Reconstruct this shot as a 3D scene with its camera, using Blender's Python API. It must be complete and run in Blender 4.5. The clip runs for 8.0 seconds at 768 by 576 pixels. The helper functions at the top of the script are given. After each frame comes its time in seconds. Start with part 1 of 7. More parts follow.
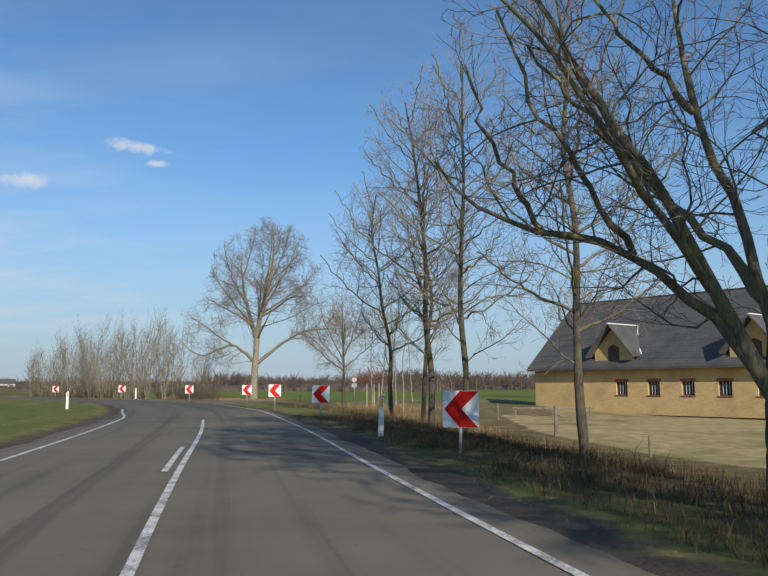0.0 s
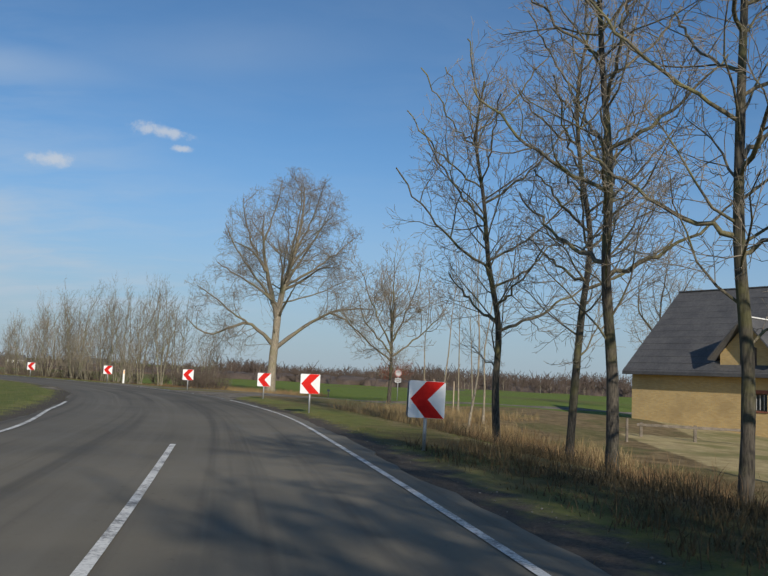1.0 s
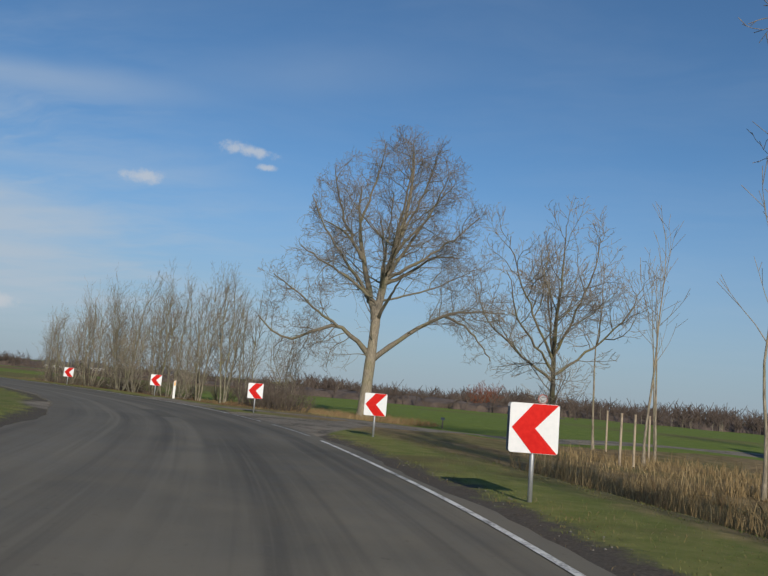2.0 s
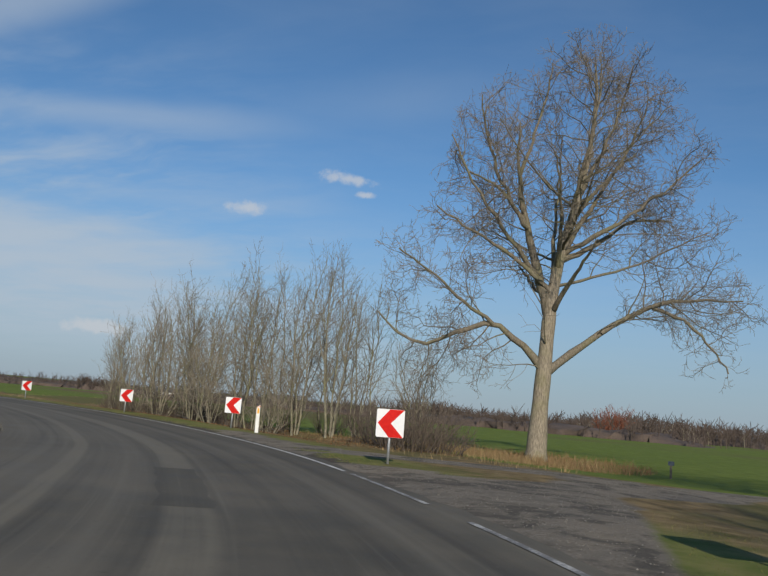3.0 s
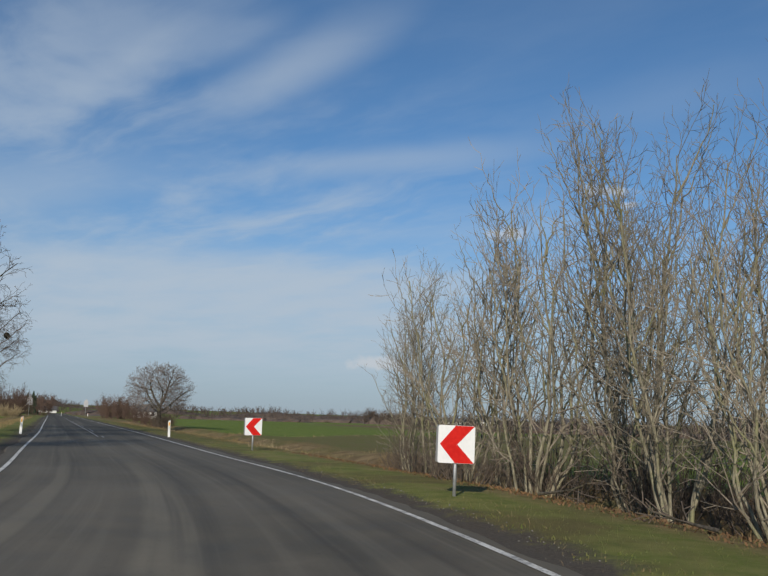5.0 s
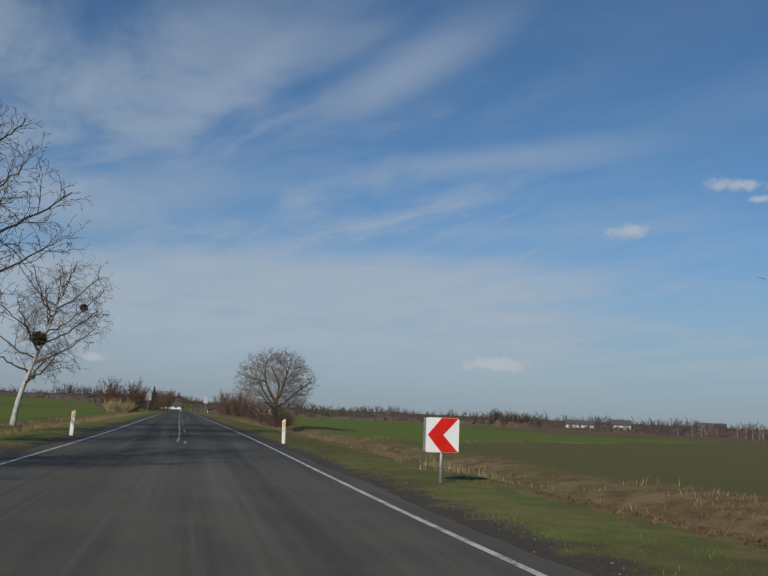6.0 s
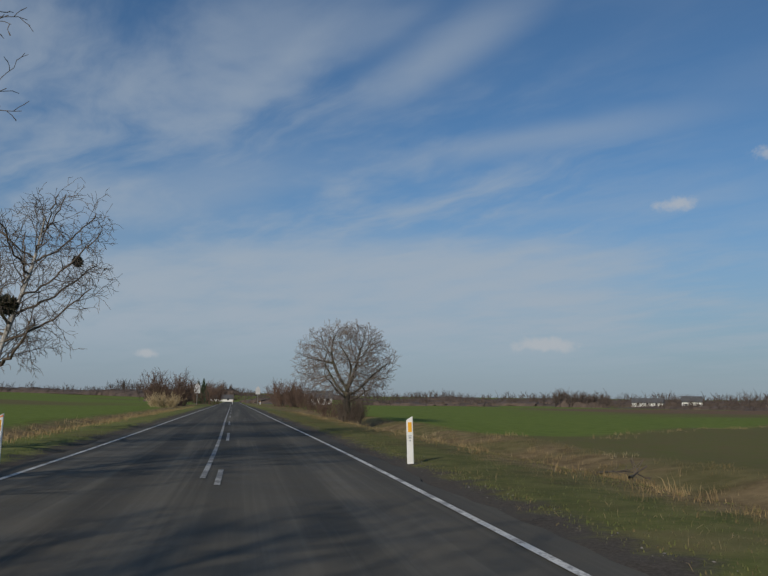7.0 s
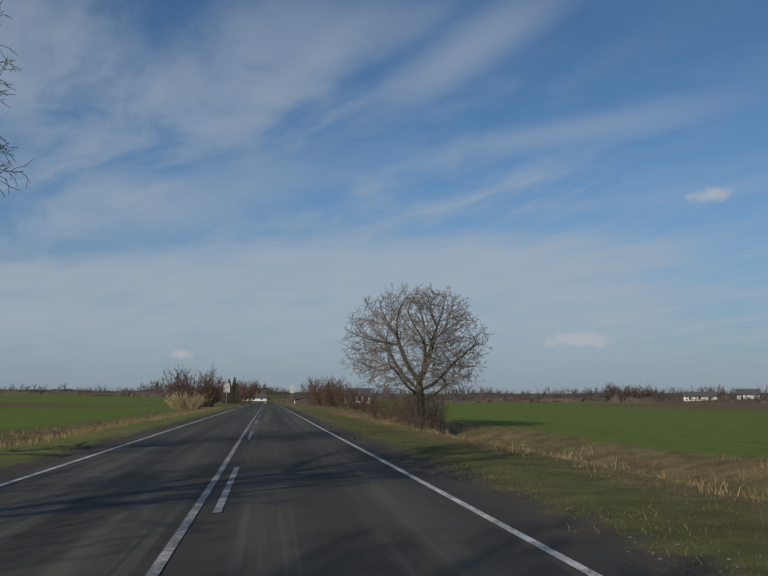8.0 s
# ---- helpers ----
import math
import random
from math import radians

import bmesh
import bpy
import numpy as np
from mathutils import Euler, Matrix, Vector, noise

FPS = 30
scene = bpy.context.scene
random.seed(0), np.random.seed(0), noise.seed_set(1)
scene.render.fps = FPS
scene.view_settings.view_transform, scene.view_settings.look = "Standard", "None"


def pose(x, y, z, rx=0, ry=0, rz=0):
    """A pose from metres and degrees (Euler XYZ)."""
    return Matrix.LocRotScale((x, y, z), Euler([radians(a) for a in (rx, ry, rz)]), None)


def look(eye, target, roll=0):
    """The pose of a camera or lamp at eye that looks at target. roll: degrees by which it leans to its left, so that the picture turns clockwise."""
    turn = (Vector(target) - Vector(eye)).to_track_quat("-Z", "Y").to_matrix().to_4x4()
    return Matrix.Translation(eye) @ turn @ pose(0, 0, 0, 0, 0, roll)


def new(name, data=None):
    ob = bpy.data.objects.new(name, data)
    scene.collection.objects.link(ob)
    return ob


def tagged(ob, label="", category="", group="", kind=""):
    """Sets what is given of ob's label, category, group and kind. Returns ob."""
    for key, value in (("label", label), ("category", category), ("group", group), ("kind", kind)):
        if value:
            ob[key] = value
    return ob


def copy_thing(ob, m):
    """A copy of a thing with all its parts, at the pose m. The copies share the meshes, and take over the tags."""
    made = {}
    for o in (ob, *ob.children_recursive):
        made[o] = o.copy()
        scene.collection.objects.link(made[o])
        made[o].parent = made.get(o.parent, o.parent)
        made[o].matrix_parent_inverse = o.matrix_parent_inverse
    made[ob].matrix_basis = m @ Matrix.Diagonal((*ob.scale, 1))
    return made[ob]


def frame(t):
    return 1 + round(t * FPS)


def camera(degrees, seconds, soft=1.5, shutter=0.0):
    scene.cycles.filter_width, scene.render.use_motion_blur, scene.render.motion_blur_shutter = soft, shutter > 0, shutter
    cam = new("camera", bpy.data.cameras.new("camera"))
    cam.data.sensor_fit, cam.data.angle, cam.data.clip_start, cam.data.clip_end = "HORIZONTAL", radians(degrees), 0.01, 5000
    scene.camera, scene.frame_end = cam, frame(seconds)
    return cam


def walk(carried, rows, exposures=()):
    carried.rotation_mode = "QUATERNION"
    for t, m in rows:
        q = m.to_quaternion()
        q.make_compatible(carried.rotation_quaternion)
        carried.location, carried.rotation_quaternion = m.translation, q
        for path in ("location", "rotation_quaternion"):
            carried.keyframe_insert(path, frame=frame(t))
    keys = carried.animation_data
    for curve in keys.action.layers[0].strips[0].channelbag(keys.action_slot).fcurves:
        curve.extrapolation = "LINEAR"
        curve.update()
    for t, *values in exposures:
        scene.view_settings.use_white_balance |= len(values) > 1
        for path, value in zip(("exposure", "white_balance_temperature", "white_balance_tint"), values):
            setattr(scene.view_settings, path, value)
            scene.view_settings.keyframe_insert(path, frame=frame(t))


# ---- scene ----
cam = camera(49.99, 8.0, soft=1.5)
# seconds, x, y, z, yaw, pitch, roll
PATH = [
    (0.0, -0.000, -0.000, 1.109, 0.00, 6.79, 0.02),
    (0.5, -1.289, 7.452, 1.076, -0.25, 5.80, -0.87),
    (1.0, -2.692, 15.134, 1.101, 0.87, 6.42, -2.89),
    (2.3, -7.284, 34.716, 1.124, 8.14, 7.86, -4.72),
    (2.5, -8.133, 37.686, 1.144, 9.60, 8.18, -4.27),
    (3.0, -10.744, 45.050, 1.097, 13.14, 8.57, -4.85),
    (3.5, -13.470, 51.593, 1.066, 17.63, 8.29, -4.33),
    (4.0, -17.161, 57.602, 1.178, 21.96, 8.06, -2.81),
    (4.5, -21.219, 63.845, 1.044, 27.49, 9.05, -3.91),
    (5.0, -26.283, 70.115, 1.161, 32.30, 9.19, -1.80),
    (5.2, -28.337, 72.509, 1.034, 33.78, 9.11, -2.54),
    (6.3, -40.666, 83.408, 1.106, 41.84, 8.88, -1.86),
    (6.5, -43.001, 85.216, 1.092, 42.13, 8.77, -1.11),
    (7.0, -48.865, 89.632, 1.133, 43.79, 7.83, -0.68),
    (7.5, -54.650, 94.116, 1.098, 44.66, 7.14, 0.18),
    (8.0, -60.637, 98.613, 1.125, 46.10, 7.65, 0.07),
]
EXPOSURES = ((0.0, 0.0), (1.0, -0.22), (2.5, -0.36), (5.0, -0.32), (6.5, -0.68), (8.0, -0.68))
# end of path
walk(cam, [(t, pose(x, y, z, 90 + pitch, roll, yaw)) for t, x, y, z, yaw, pitch, roll in PATH], EXPOSURES)

# ---- sky and sun ----
SUN_AZ = (0.33, -0.944)          # from the place towards the sun, on the map
SUN_EL = 25.0
world = bpy.data.worlds.new("sky")
scene.world = world
world.use_nodes = True
wn, wl = world.node_tree.nodes, world.node_tree.links
wn.clear()


class Net:
    """Short hand for node trees."""

    def __init__(self, tree):
        self.n, self.l = tree.nodes, tree.links

    def put(self, value, socket):
        if hasattr(value, "is_linked"):
            self.l.new(value, socket)
        else:
            socket.default_value = value

    def math(self, op, a, b=0.0, c=0.0, clamp=False):
        m = self.n.new("ShaderNodeMath")
        m.operation, m.use_clamp = op, clamp
        for v, s in zip((a, b, c), m.inputs):
            self.put(v, s)
        return m.outputs[0]

    def dot(self, a, b):
        m = self.n.new("ShaderNodeVectorMath")
        m.operation = "DOT_PRODUCT"
        self.put(a, m.inputs[0])
        self.put(b, m.inputs[1])
        return m.outputs["Value"]

    def noise(self, vec, scale, detail=4.0, rough=0.5, distort=0.0):
        m = self.n.new("ShaderNodeTexNoise")
        if vec is not None:
            self.put(vec, m.inputs["Vector"])
        m.inputs["Scale"].default_value, m.inputs["Detail"].default_value = scale, detail
        m.inputs["Roughness"].default_value, m.inputs["Distortion"].default_value = rough, distort
        return m.outputs["Fac"]

    def ramp(self, x, lo, hi, a=0.0, b=1.0, smooth=True):
        m = self.n.new("ShaderNodeMapRange")
        m.interpolation_type = "SMOOTHSTEP" if smooth else "LINEAR"
        for v, s in zip((x, lo, hi, a, b), m.inputs):
            self.put(v, s)
        return m.outputs[0]

    def mix(self, f, a, b, mode="MIX"):
        m = self.n.new("ShaderNodeMix")
        m.data_type, m.blend_type = "RGBA", mode
        self.put(f, m.inputs["Factor"])
        ins = [s for s in m.inputs if s.type == "RGBA"]
        for v, s in zip((a, b), ins):
            self.put((*v, 1.0) if isinstance(v, tuple) and len(v) == 3 else v, s)
        return [s for s in m.outputs if s.type == "RGBA"][0]

    def vec(self, x, y, z):
        m = self.n.new("ShaderNodeCombineXYZ")
        for v, s in zip((x, y, z), m.inputs):
            self.put(v, s)
        return m.outputs[0]

    def split(self, v):
        m = self.n.new("ShaderNodeSeparateXYZ")
        self.put(v, m.inputs[0])
        return m.outputs

    def attr(self, name):
        m = self.n.new("ShaderNodeAttribute")
        m.attribute_name = name
        return m.outputs["Fac"]


def make_sky():
    g = Net(world.node_tree)
    sky = wn.new("ShaderNodeTexSky")
    sky.sky_type, sky.sun_disc = "NISHITA", False
    sky.sun_elevation = radians(SUN_EL)
    sky.sun_rotation = math.atan2(SUN_AZ[0], SUN_AZ[1])
    sky.air_density, sky.dust_density, sky.ozone_density = SKY_AIR, SKY_DUST, SKY_OZONE
    way = wn.new("ShaderNodeTexCoord").outputs["Generated"]
    x, y, z = g.split(way)
    up = g.math("ADD", g.math("MAXIMUM", z, 0.0), 0.10)
    # the layer of high cloud, as a flat sheet seen from below
    px, py = g.math("DIVIDE", x, up), g.math("DIVIDE", y, up)
    warp = g.math("MULTIPLY", g.math("SUBTRACT", g.noise(g.vec(px, py, 0.4), 1.1, 4.0, 0.55), 0.5), 0.55)
    a = g.math("SUBTRACT", g.math("MULTIPLY", px, 0.985), g.math("MULTIPLY", py, 0.10))
    b = g.math("ADD", g.math("ADD", g.math("MULTIPLY", px, 0.10), g.math("MULTIPLY", py, 0.985)), warp)
    n1 = g.noise(g.vec(g.math("MULTIPLY", a, 1.1), g.math("MULTIPLY", b, 3.2), 3.7), 1.0, 7.0, 0.6, 0.3)
    soft = g.noise(g.vec(px, g.math("MULTIPLY", py, 1.3), 7.1), 1.6, 4.0, 0.55)
    west = g.ramp(g.math("MULTIPLY", px, -1.0), 0.55, 1.9)
    fibre = g.math("MULTIPLY", g.ramp(g.math("ADD", g.math("MULTIPLY", n1, 0.55), g.math("MULTIPLY", soft, 0.45)), 0.39, 0.65), g.math("ADD", g.math("MULTIPLY", west, 0.60), 0.08))
    # a broad even sheet, low in the west
    q = g.math("ADD", g.math("SUBTRACT", g.math("MULTIPLY", py, 0.79), g.math("MULTIPLY", px, 0.61)), g.math("MULTIPLY", warp, 0.9))
    az = g.ramp(g.math("DIVIDE", g.math("MULTIPLY", px, -1.0), g.math("MAXIMUM", py, 0.05)), 0.40, 0.68)
    sheet = g.math("MULTIPLY", g.math("MULTIPLY", g.ramp(q, 3.12, 3.55), az), g.math("ADD", g.ramp(soft, 0.28, 0.62, 0.52, 0.84), g.ramp(n1, 0.35, 0.65, 0.0, 0.10)))
    veil = g.math("SUBTRACT", 1.0, g.math("MULTIPLY", g.math("SUBTRACT", 1.0, fibre), g.math("SUBTRACT", 1.0, sheet)))
    # single streaks of cirrus, each from end to end on the layer's plan
    for x0, y0, x1, y1, wide, much in STREAKS:
        L = math.hypot(x1 - x0, y1 - y0)
        ux, uy = (x1 - x0) / L, (y1 - y0) / L
        dx, dy = g.math("SUBTRACT", px, (x0 + x1) / 2), g.math("SUBTRACT", py, (y0 + y1) / 2)
        u = g.math("DIVIDE", g.math("ADD", g.math("MULTIPLY", dx, ux), g.math("MULTIPLY", dy, uy)), L / 2)
        v = g.math("DIVIDE", g.math("ADD", g.math("SUBTRACT", g.math("MULTIPLY", dy, ux), g.math("MULTIPLY", dx, uy)), g.math("MULTIPLY", warp, 0.25)), wide)
        r = g.math("SQRT", g.math("ADD", g.math("MULTIPLY", u, u), g.math("MULTIPLY", v, v)))
        d = g.math("MULTIPLY", g.ramp(g.math("ADD", r, g.math("MULTIPLY", g.math("SUBTRACT", n1, 0.5), 1.4)), 0.0, 1.6, 1.0, 0.0), much * 0.85)
        d = g.math("MULTIPLY", d, g.math("GREATER_THAN", z, 0.05))
        veil = g.math("SUBTRACT", 1.0, g.math("MULTIPLY", g.math("SUBTRACT", 1.0, veil), g.math("SUBTRACT", 1.0, d)))
    haze = g.math("MULTIPLY", g.ramp(z, -0.04, 0.30, 1.0, 0.0), 0.90)
    veil = g.math("MULTIPLY", veil, CLOUD_MAX)
    veil = g.math("MULTIPLY", veil, g.ramp(z, 0.0, 0.10))
    # small fair-weather clouds: direction, half width, half height
    puff = None
    rag = g.math("SUBTRACT", g.noise(way, 30.0, 6.0, 0.65), 0.5)
    for (cx, cy, cz), w, h in PUFFS:
        c = Vector((cx, cy, cz)).normalized()
        right = Vector((c.y, -c.x, 0)).normalized()
        top = right.cross(c)
        u = g.math("DIVIDE", g.dot(way, tuple(right)), w)
        v = g.math("DIVIDE", g.dot(way, tuple(top)), h)
        front = g.math("GREATER_THAN", g.dot(way, tuple(c)), 0.5)
        r = g.math("SQRT", g.math("ADD", g.math("POWER", g.math("ABSOLUTE", u), 2.0), g.math("POWER", g.math("ABSOLUTE", v), 2.0)))
        d = g.ramp(g.math("ADD", r, g.math("MULTIPLY", rag, 3.6)), 0.25, 1.3, 1.0, 0.0)
        d = g.math("MULTIPLY", d, front)
        puff = d if puff is None else g.math("MAXIMUM", puff, d)
    col = g.mix(haze, g.mix(1.0, sky.outputs[0], SKY_TINT, "MULTIPLY"), HAZE_COL)
    col = g.mix(veil, col, CLOUD_COL)
    col = g.mix(g.math("MULTIPLY", puff, 0.66), col, PUFF_COL)
    bg, out = wn.new("ShaderNodeBackground"), wn.new("ShaderNodeOutputWorld")
    g.put(col, bg.inputs[0])
    bg.inputs[1].default_value = SKY_STRENGTH
    wl.new(bg.outputs[0], out.inputs[0])


SKY_STRENGTH = 0.102
SKY_AIR, SKY_DUST, SKY_OZONE = 1.0, 0.2, 1.5
SKY_TINT = (0.64, 0.94, 1.19)
CLOUD_MAX, CLOUD_COL, PUFF_COL = 0.86, (5.5, 6.4, 7.4), (6.9, 7.2, 7.6)
HAZE_COL = (3.6, 4.35, 5.5)
STREAKS = [(-1.78, 1.22, -1.16, 1.13, 0.07, 0.55), (-1.45, 1.46, -0.86, 1.33, 0.08, 0.60), (-1.62, 1.86, -0.86, 2.08, 0.10, 0.50), (-1.35, 1.25, -1.05, 1.22, 0.05, 0.35),
           (-3.1, 1.45, -1.9, 1.62, 0.22, 0.50), (-1.9, 2.5, -0.9, 2.75, 0.10, 0.25), (-0.75, 2.0, -0.1, 1.9, 0.12, 0.12)]
PUFFS = [((-0.285, 0.917, 0.272), 0.034, 0.0078), ((-0.395, 0.889, 0.226), 0.024, 0.009),
         ((-0.545, 0.838, 0.068), 0.034, 0.0075), ((-0.262, 0.925, 0.254), 0.010, 0.004),
         ((-0.86, 0.50, 0.052), 0.012, 0.005)]
make_sky()
sun = new("sun", bpy.data.lights.new("sun", "SUN"))
sun.data.energy, sun.data.angle, sun.data.color = 5.0, radians(0.53), (1.0, 0.905, 0.77)
_h = math.cos(radians(SUN_EL))
sun.matrix_world = look((SUN_AZ[0] * _h * 50, SUN_AZ[1] * _h * 50, math.sin(radians(SUN_EL)) * 50), (0, 0, 0))


# ---- materials ----
def material(name, rough=0.8, metal=0.0):
    m = bpy.data.materials.new(name)
    m.use_nodes = True
    g = Net(m.node_tree)
    bsdf = m.node_tree.nodes["Principled BSDF"]
    bsdf.inputs["Roughness"].default_value, bsdf.inputs["Metallic"].default_value = rough, metal
    return m, g, bsdf


def where(g, kind="Object"):
    return g.n.new("ShaderNodeTexCoord").outputs[kind]


def relief(g, bsdf, height, strength, dist=0.01):
    b = g.n.new("ShaderNodeBump")
    b.inputs["Strength"].default_value, b.inputs["Distance"].default_value = strength, dist
    g.put(height, b.inputs["Height"])
    g.l.new(b.outputs[0], bsdf.inputs["Normal"])


def plain(name, c1, c2, scale, rough=0.8, metal=0.0, bump=0.3, dist=0.005, fine=8.0, vary=0.0):
    """A surface of two tones at two scales, with grain."""
    m, g, bsdf = material(name, rough, metal)
    p = where(g)
    big, small = g.noise(p, scale, 4.0, 0.6), g.noise(p, scale * fine, 4.0, 0.6)
    f = g.ramp(g.math("ADD", g.math("MULTIPLY", big, 0.6), g.math("MULTIPLY", small, 0.4)), 0.32, 0.68)
    col = g.mix(f, c1, c2)
    if vary:
        rnd = g.n.new("ShaderNodeObjectInfo").outputs["Random"]
        hsv = g.n.new("ShaderNodeHueSaturation")
        g.put(col, hsv.inputs["Color"])
        g.put(g.ramp(rnd, 0, 1, 1 - vary, 1 + vary, False), hsv.inputs["Value"])
        col = hsv.outputs[0]
    g.put(col, bsdf.inputs["Base Color"])
    relief(g, bsdf, small, bump, dist)
    return m


def bark_material(name, c1, c2, moss, moss_amount, scale=3.0):
    m, g, bsdf = material(name, 0.9)
    p = where(g)
    x, y, z = g.split(p)
    ridged = g.noise(g.vec(g.math("MULTIPLY", x, 6.0), g.math("MULTIPLY", y, 6.0), g.math("MULTIPLY", z, 1.0)), scale * 1.6, 5.0, 0.65)
    patch = g.noise(p, 1.1, 4.0, 0.6)
    col = g.mix(g.ramp(ridged, 0.35, 0.65), c1, c2)
    col = g.mix(g.math("MULTIPLY", g.ramp(patch, 0.45, 0.65), moss_amount), col, moss)
    g.put(col, bsdf.inputs["Base Color"])
    relief(g, bsdf, ridged, 0.7, 0.02)
    return m


def blade_material(name, c1, c2, c3):
    m, g, bsdf = material(name, 0.85)
    rnd = g.n.new("ShaderNodeNewGeometry").outputs["Random Per Island"]
    patch = g.noise(where(g), 0.35, 3.0, 0.6)
    col = g.mix(rnd, c1, c2)
    col = g.mix(g.ramp(patch, 0.4, 0.65), col, c3)
    g.put(col, bsdf.inputs["Base Color"])
    bsdf.inputs["Specular IOR Level"].default_value = 0.2
    return m


def ground_material():
    m, g, bsdf = material("earth_and_grass", 0.95)
    bsdf.inputs["Specular IOR Level"].default_value = 0.1
    p = where(g)
    edge, side, stub, track = g.attr("edge"), g.attr("side"), g.attr("stubble"), g.attr("track")
    n1, n2, n3, n4 = g.noise(p, 0.22, 4.0, 0.6), g.noise(p, 1.6, 5.0, 0.65), g.noise(p, 26.0, 6.0, 0.75), g.noise(p, 0.012, 4.0, 0.55)
    jag = g.math("MULTIPLY", g.math("SUBTRACT", n2, 0.5), 1.6)
    e = g.math("ADD", edge, jag)
    grit = g.mix(g.ramp(n3, 0.3, 0.7), (0.055, 0.047, 0.038), (0.125, 0.106, 0.085))
    grit = g.mix(g.math("MULTIPLY", g.ramp(n2, 0.42, 0.62), 0.6), grit, (0.085, 0.078, 0.068))
    turf = g.mix(g.ramp(n2, 0.3, 0.7), (0.105, 0.140, 0.030), (0.195, 0.20, 0.062))
    turf = g.mix(g.math("MULTIPLY", g.ramp(n3, 0.45, 0.75), 0.7), turf, (0.21, 0.16, 0.08))
    turf = g.mix(g.math("MULTIPLY", g.ramp(n1, 0.50, 0.66), 0.6), turf, (0.115, 0.08, 0.046))
    turf = g.mix(g.math("MULTIPLY", g.ramp(n1, 0.46, 0.32), 0.55), turf, (0.23, 0.175, 0.09))
    # Tree shade tinted into the turf under the roadside trees; brown earth on the straight
    turf = g.mix(g.math("MULTIPLY", g.attr("shade_and_brown"), g.ramp(n2, 0.25, 0.7, 0.9, 0.55)), turf, g.mix(g.ramp(n3, 0.35, 0.7), (0.042, 0.034, 0.018), (0.095, 0.072, 0.038)))
    rough = g.mix(g.ramp(n2, 0.3, 0.7), (0.12, 0.085, 0.043), (0.265, 0.195, 0.10))
    rough = g.mix(g.math("MULTIPLY", g.ramp(n1, 0.45, 0.6), 0.5), rough, (0.10, 0.115, 0.035))
    x, y, z = g.split(p)
    drill = g.math("SINE", g.math("MULTIPLY", g.math("ADD", g.math("MULTIPLY", x, 0.586), g.math("MULTIPLY", y, 0.81)), 12.0))
    crop = g.mix(g.ramp(n2, 0.3, 0.7), (0.100, 0.145, 0.022), (0.160, 0.205, 0.040))
    crop = g.mix(g.math("MULTIPLY", g.ramp(n4, 0.52, 0.66), 0.75), crop, (0.14, 0.095, 0.055))
    crop = g.mix(g.math("MULTIPLY", g.ramp(drill, -0.2, 0.9), 0.14), crop, (0.11, 0.085, 0.05))
    crop = g.mix(g.math("MULTIPLY", g.attr("bare"), g.ramp(n2, 0.25, 0.7, 0.35, 0.8)), crop, (0.135, 0.092, 0.052))
    crop = g.mix(g.ramp(g.attr("plough"), 0.2, 0.5), crop, g.mix(g.ramp(n2, 0.3, 0.7), (0.13, 0.082, 0.05), (0.20, 0.13, 0.08)))
    straw = g.mix(g.ramp(n2, 0.3, 0.7), (0.30, 0.235, 0.115), (0.46, 0.37, 0.19))
    straw = g.mix(g.ramp(n1, 0.45, 0.65), straw, (0.22, 0.20, 0.08))
    col = g.mix(g.ramp(e, 0.75, 1.25), grit, turf)
    col = g.mix(g.ramp(e, g.ramp(side, 0, 1, 3.2, 2.2), g.ramp(side, 0, 1, 4.6, 3.4)), col, rough)
    col = g.mix(g.ramp(e, g.ramp(side, 0, 1, 5.2, 7.0), g.ramp(side, 0, 1, 6.4, 8.4)), col, crop)
    meadow = g.mix(g.ramp(n2, 0.3, 0.7), (0.085, 0.115, 0.028), (0.155, 0.16, 0.052))
    meadow = g.mix(g.math("MULTIPLY", g.ramp(n1, 0.45, 0.65), 0.5), meadow, (0.20, 0.17, 0.075))
    col = g.mix(g.ramp(g.attr("lawn"), 0.3, 0.7), col, meadow)
    col = g.mix(g.ramp(g.math("ADD", stub, g.math("MULTIPLY", jag, 0.25)), 0.4, 0.6), col, straw)
    col = g.mix(g.ramp(g.math("ADD", track, g.math("MULTIPLY", jag, 0.3)), 0.35, 0.65), col, g.mix(g.ramp(n2, 0.3, 0.7), g.mix(g.ramp(n3, 0.3, 0.7), (0.14, 0.122, 0.098), (0.30, 0.262, 0.21)), g.mix(g.ramp(n1, 0.42, 0.6), (0.15, 0.135, 0.112), (0.24, 0.205, 0.155))))
    ruts = g.noise(p, 0.9, 5.0, 0.7, 0.6)
    col = g.mix(g.math("MULTIPLY", g.math("MULTIPLY", g.ramp(track, 0.4, 0.7), g.ramp(ruts, 0.48, 0.6)), 0.75), col, (0.075, 0.068, 0.058))
    g.put(col, bsdf.inputs["Base Color"])
    relief(g, bsdf, g.math("ADD", g.math("MULTIPLY", n2, 0.8), n3), 0.6, 0.03)
    return m


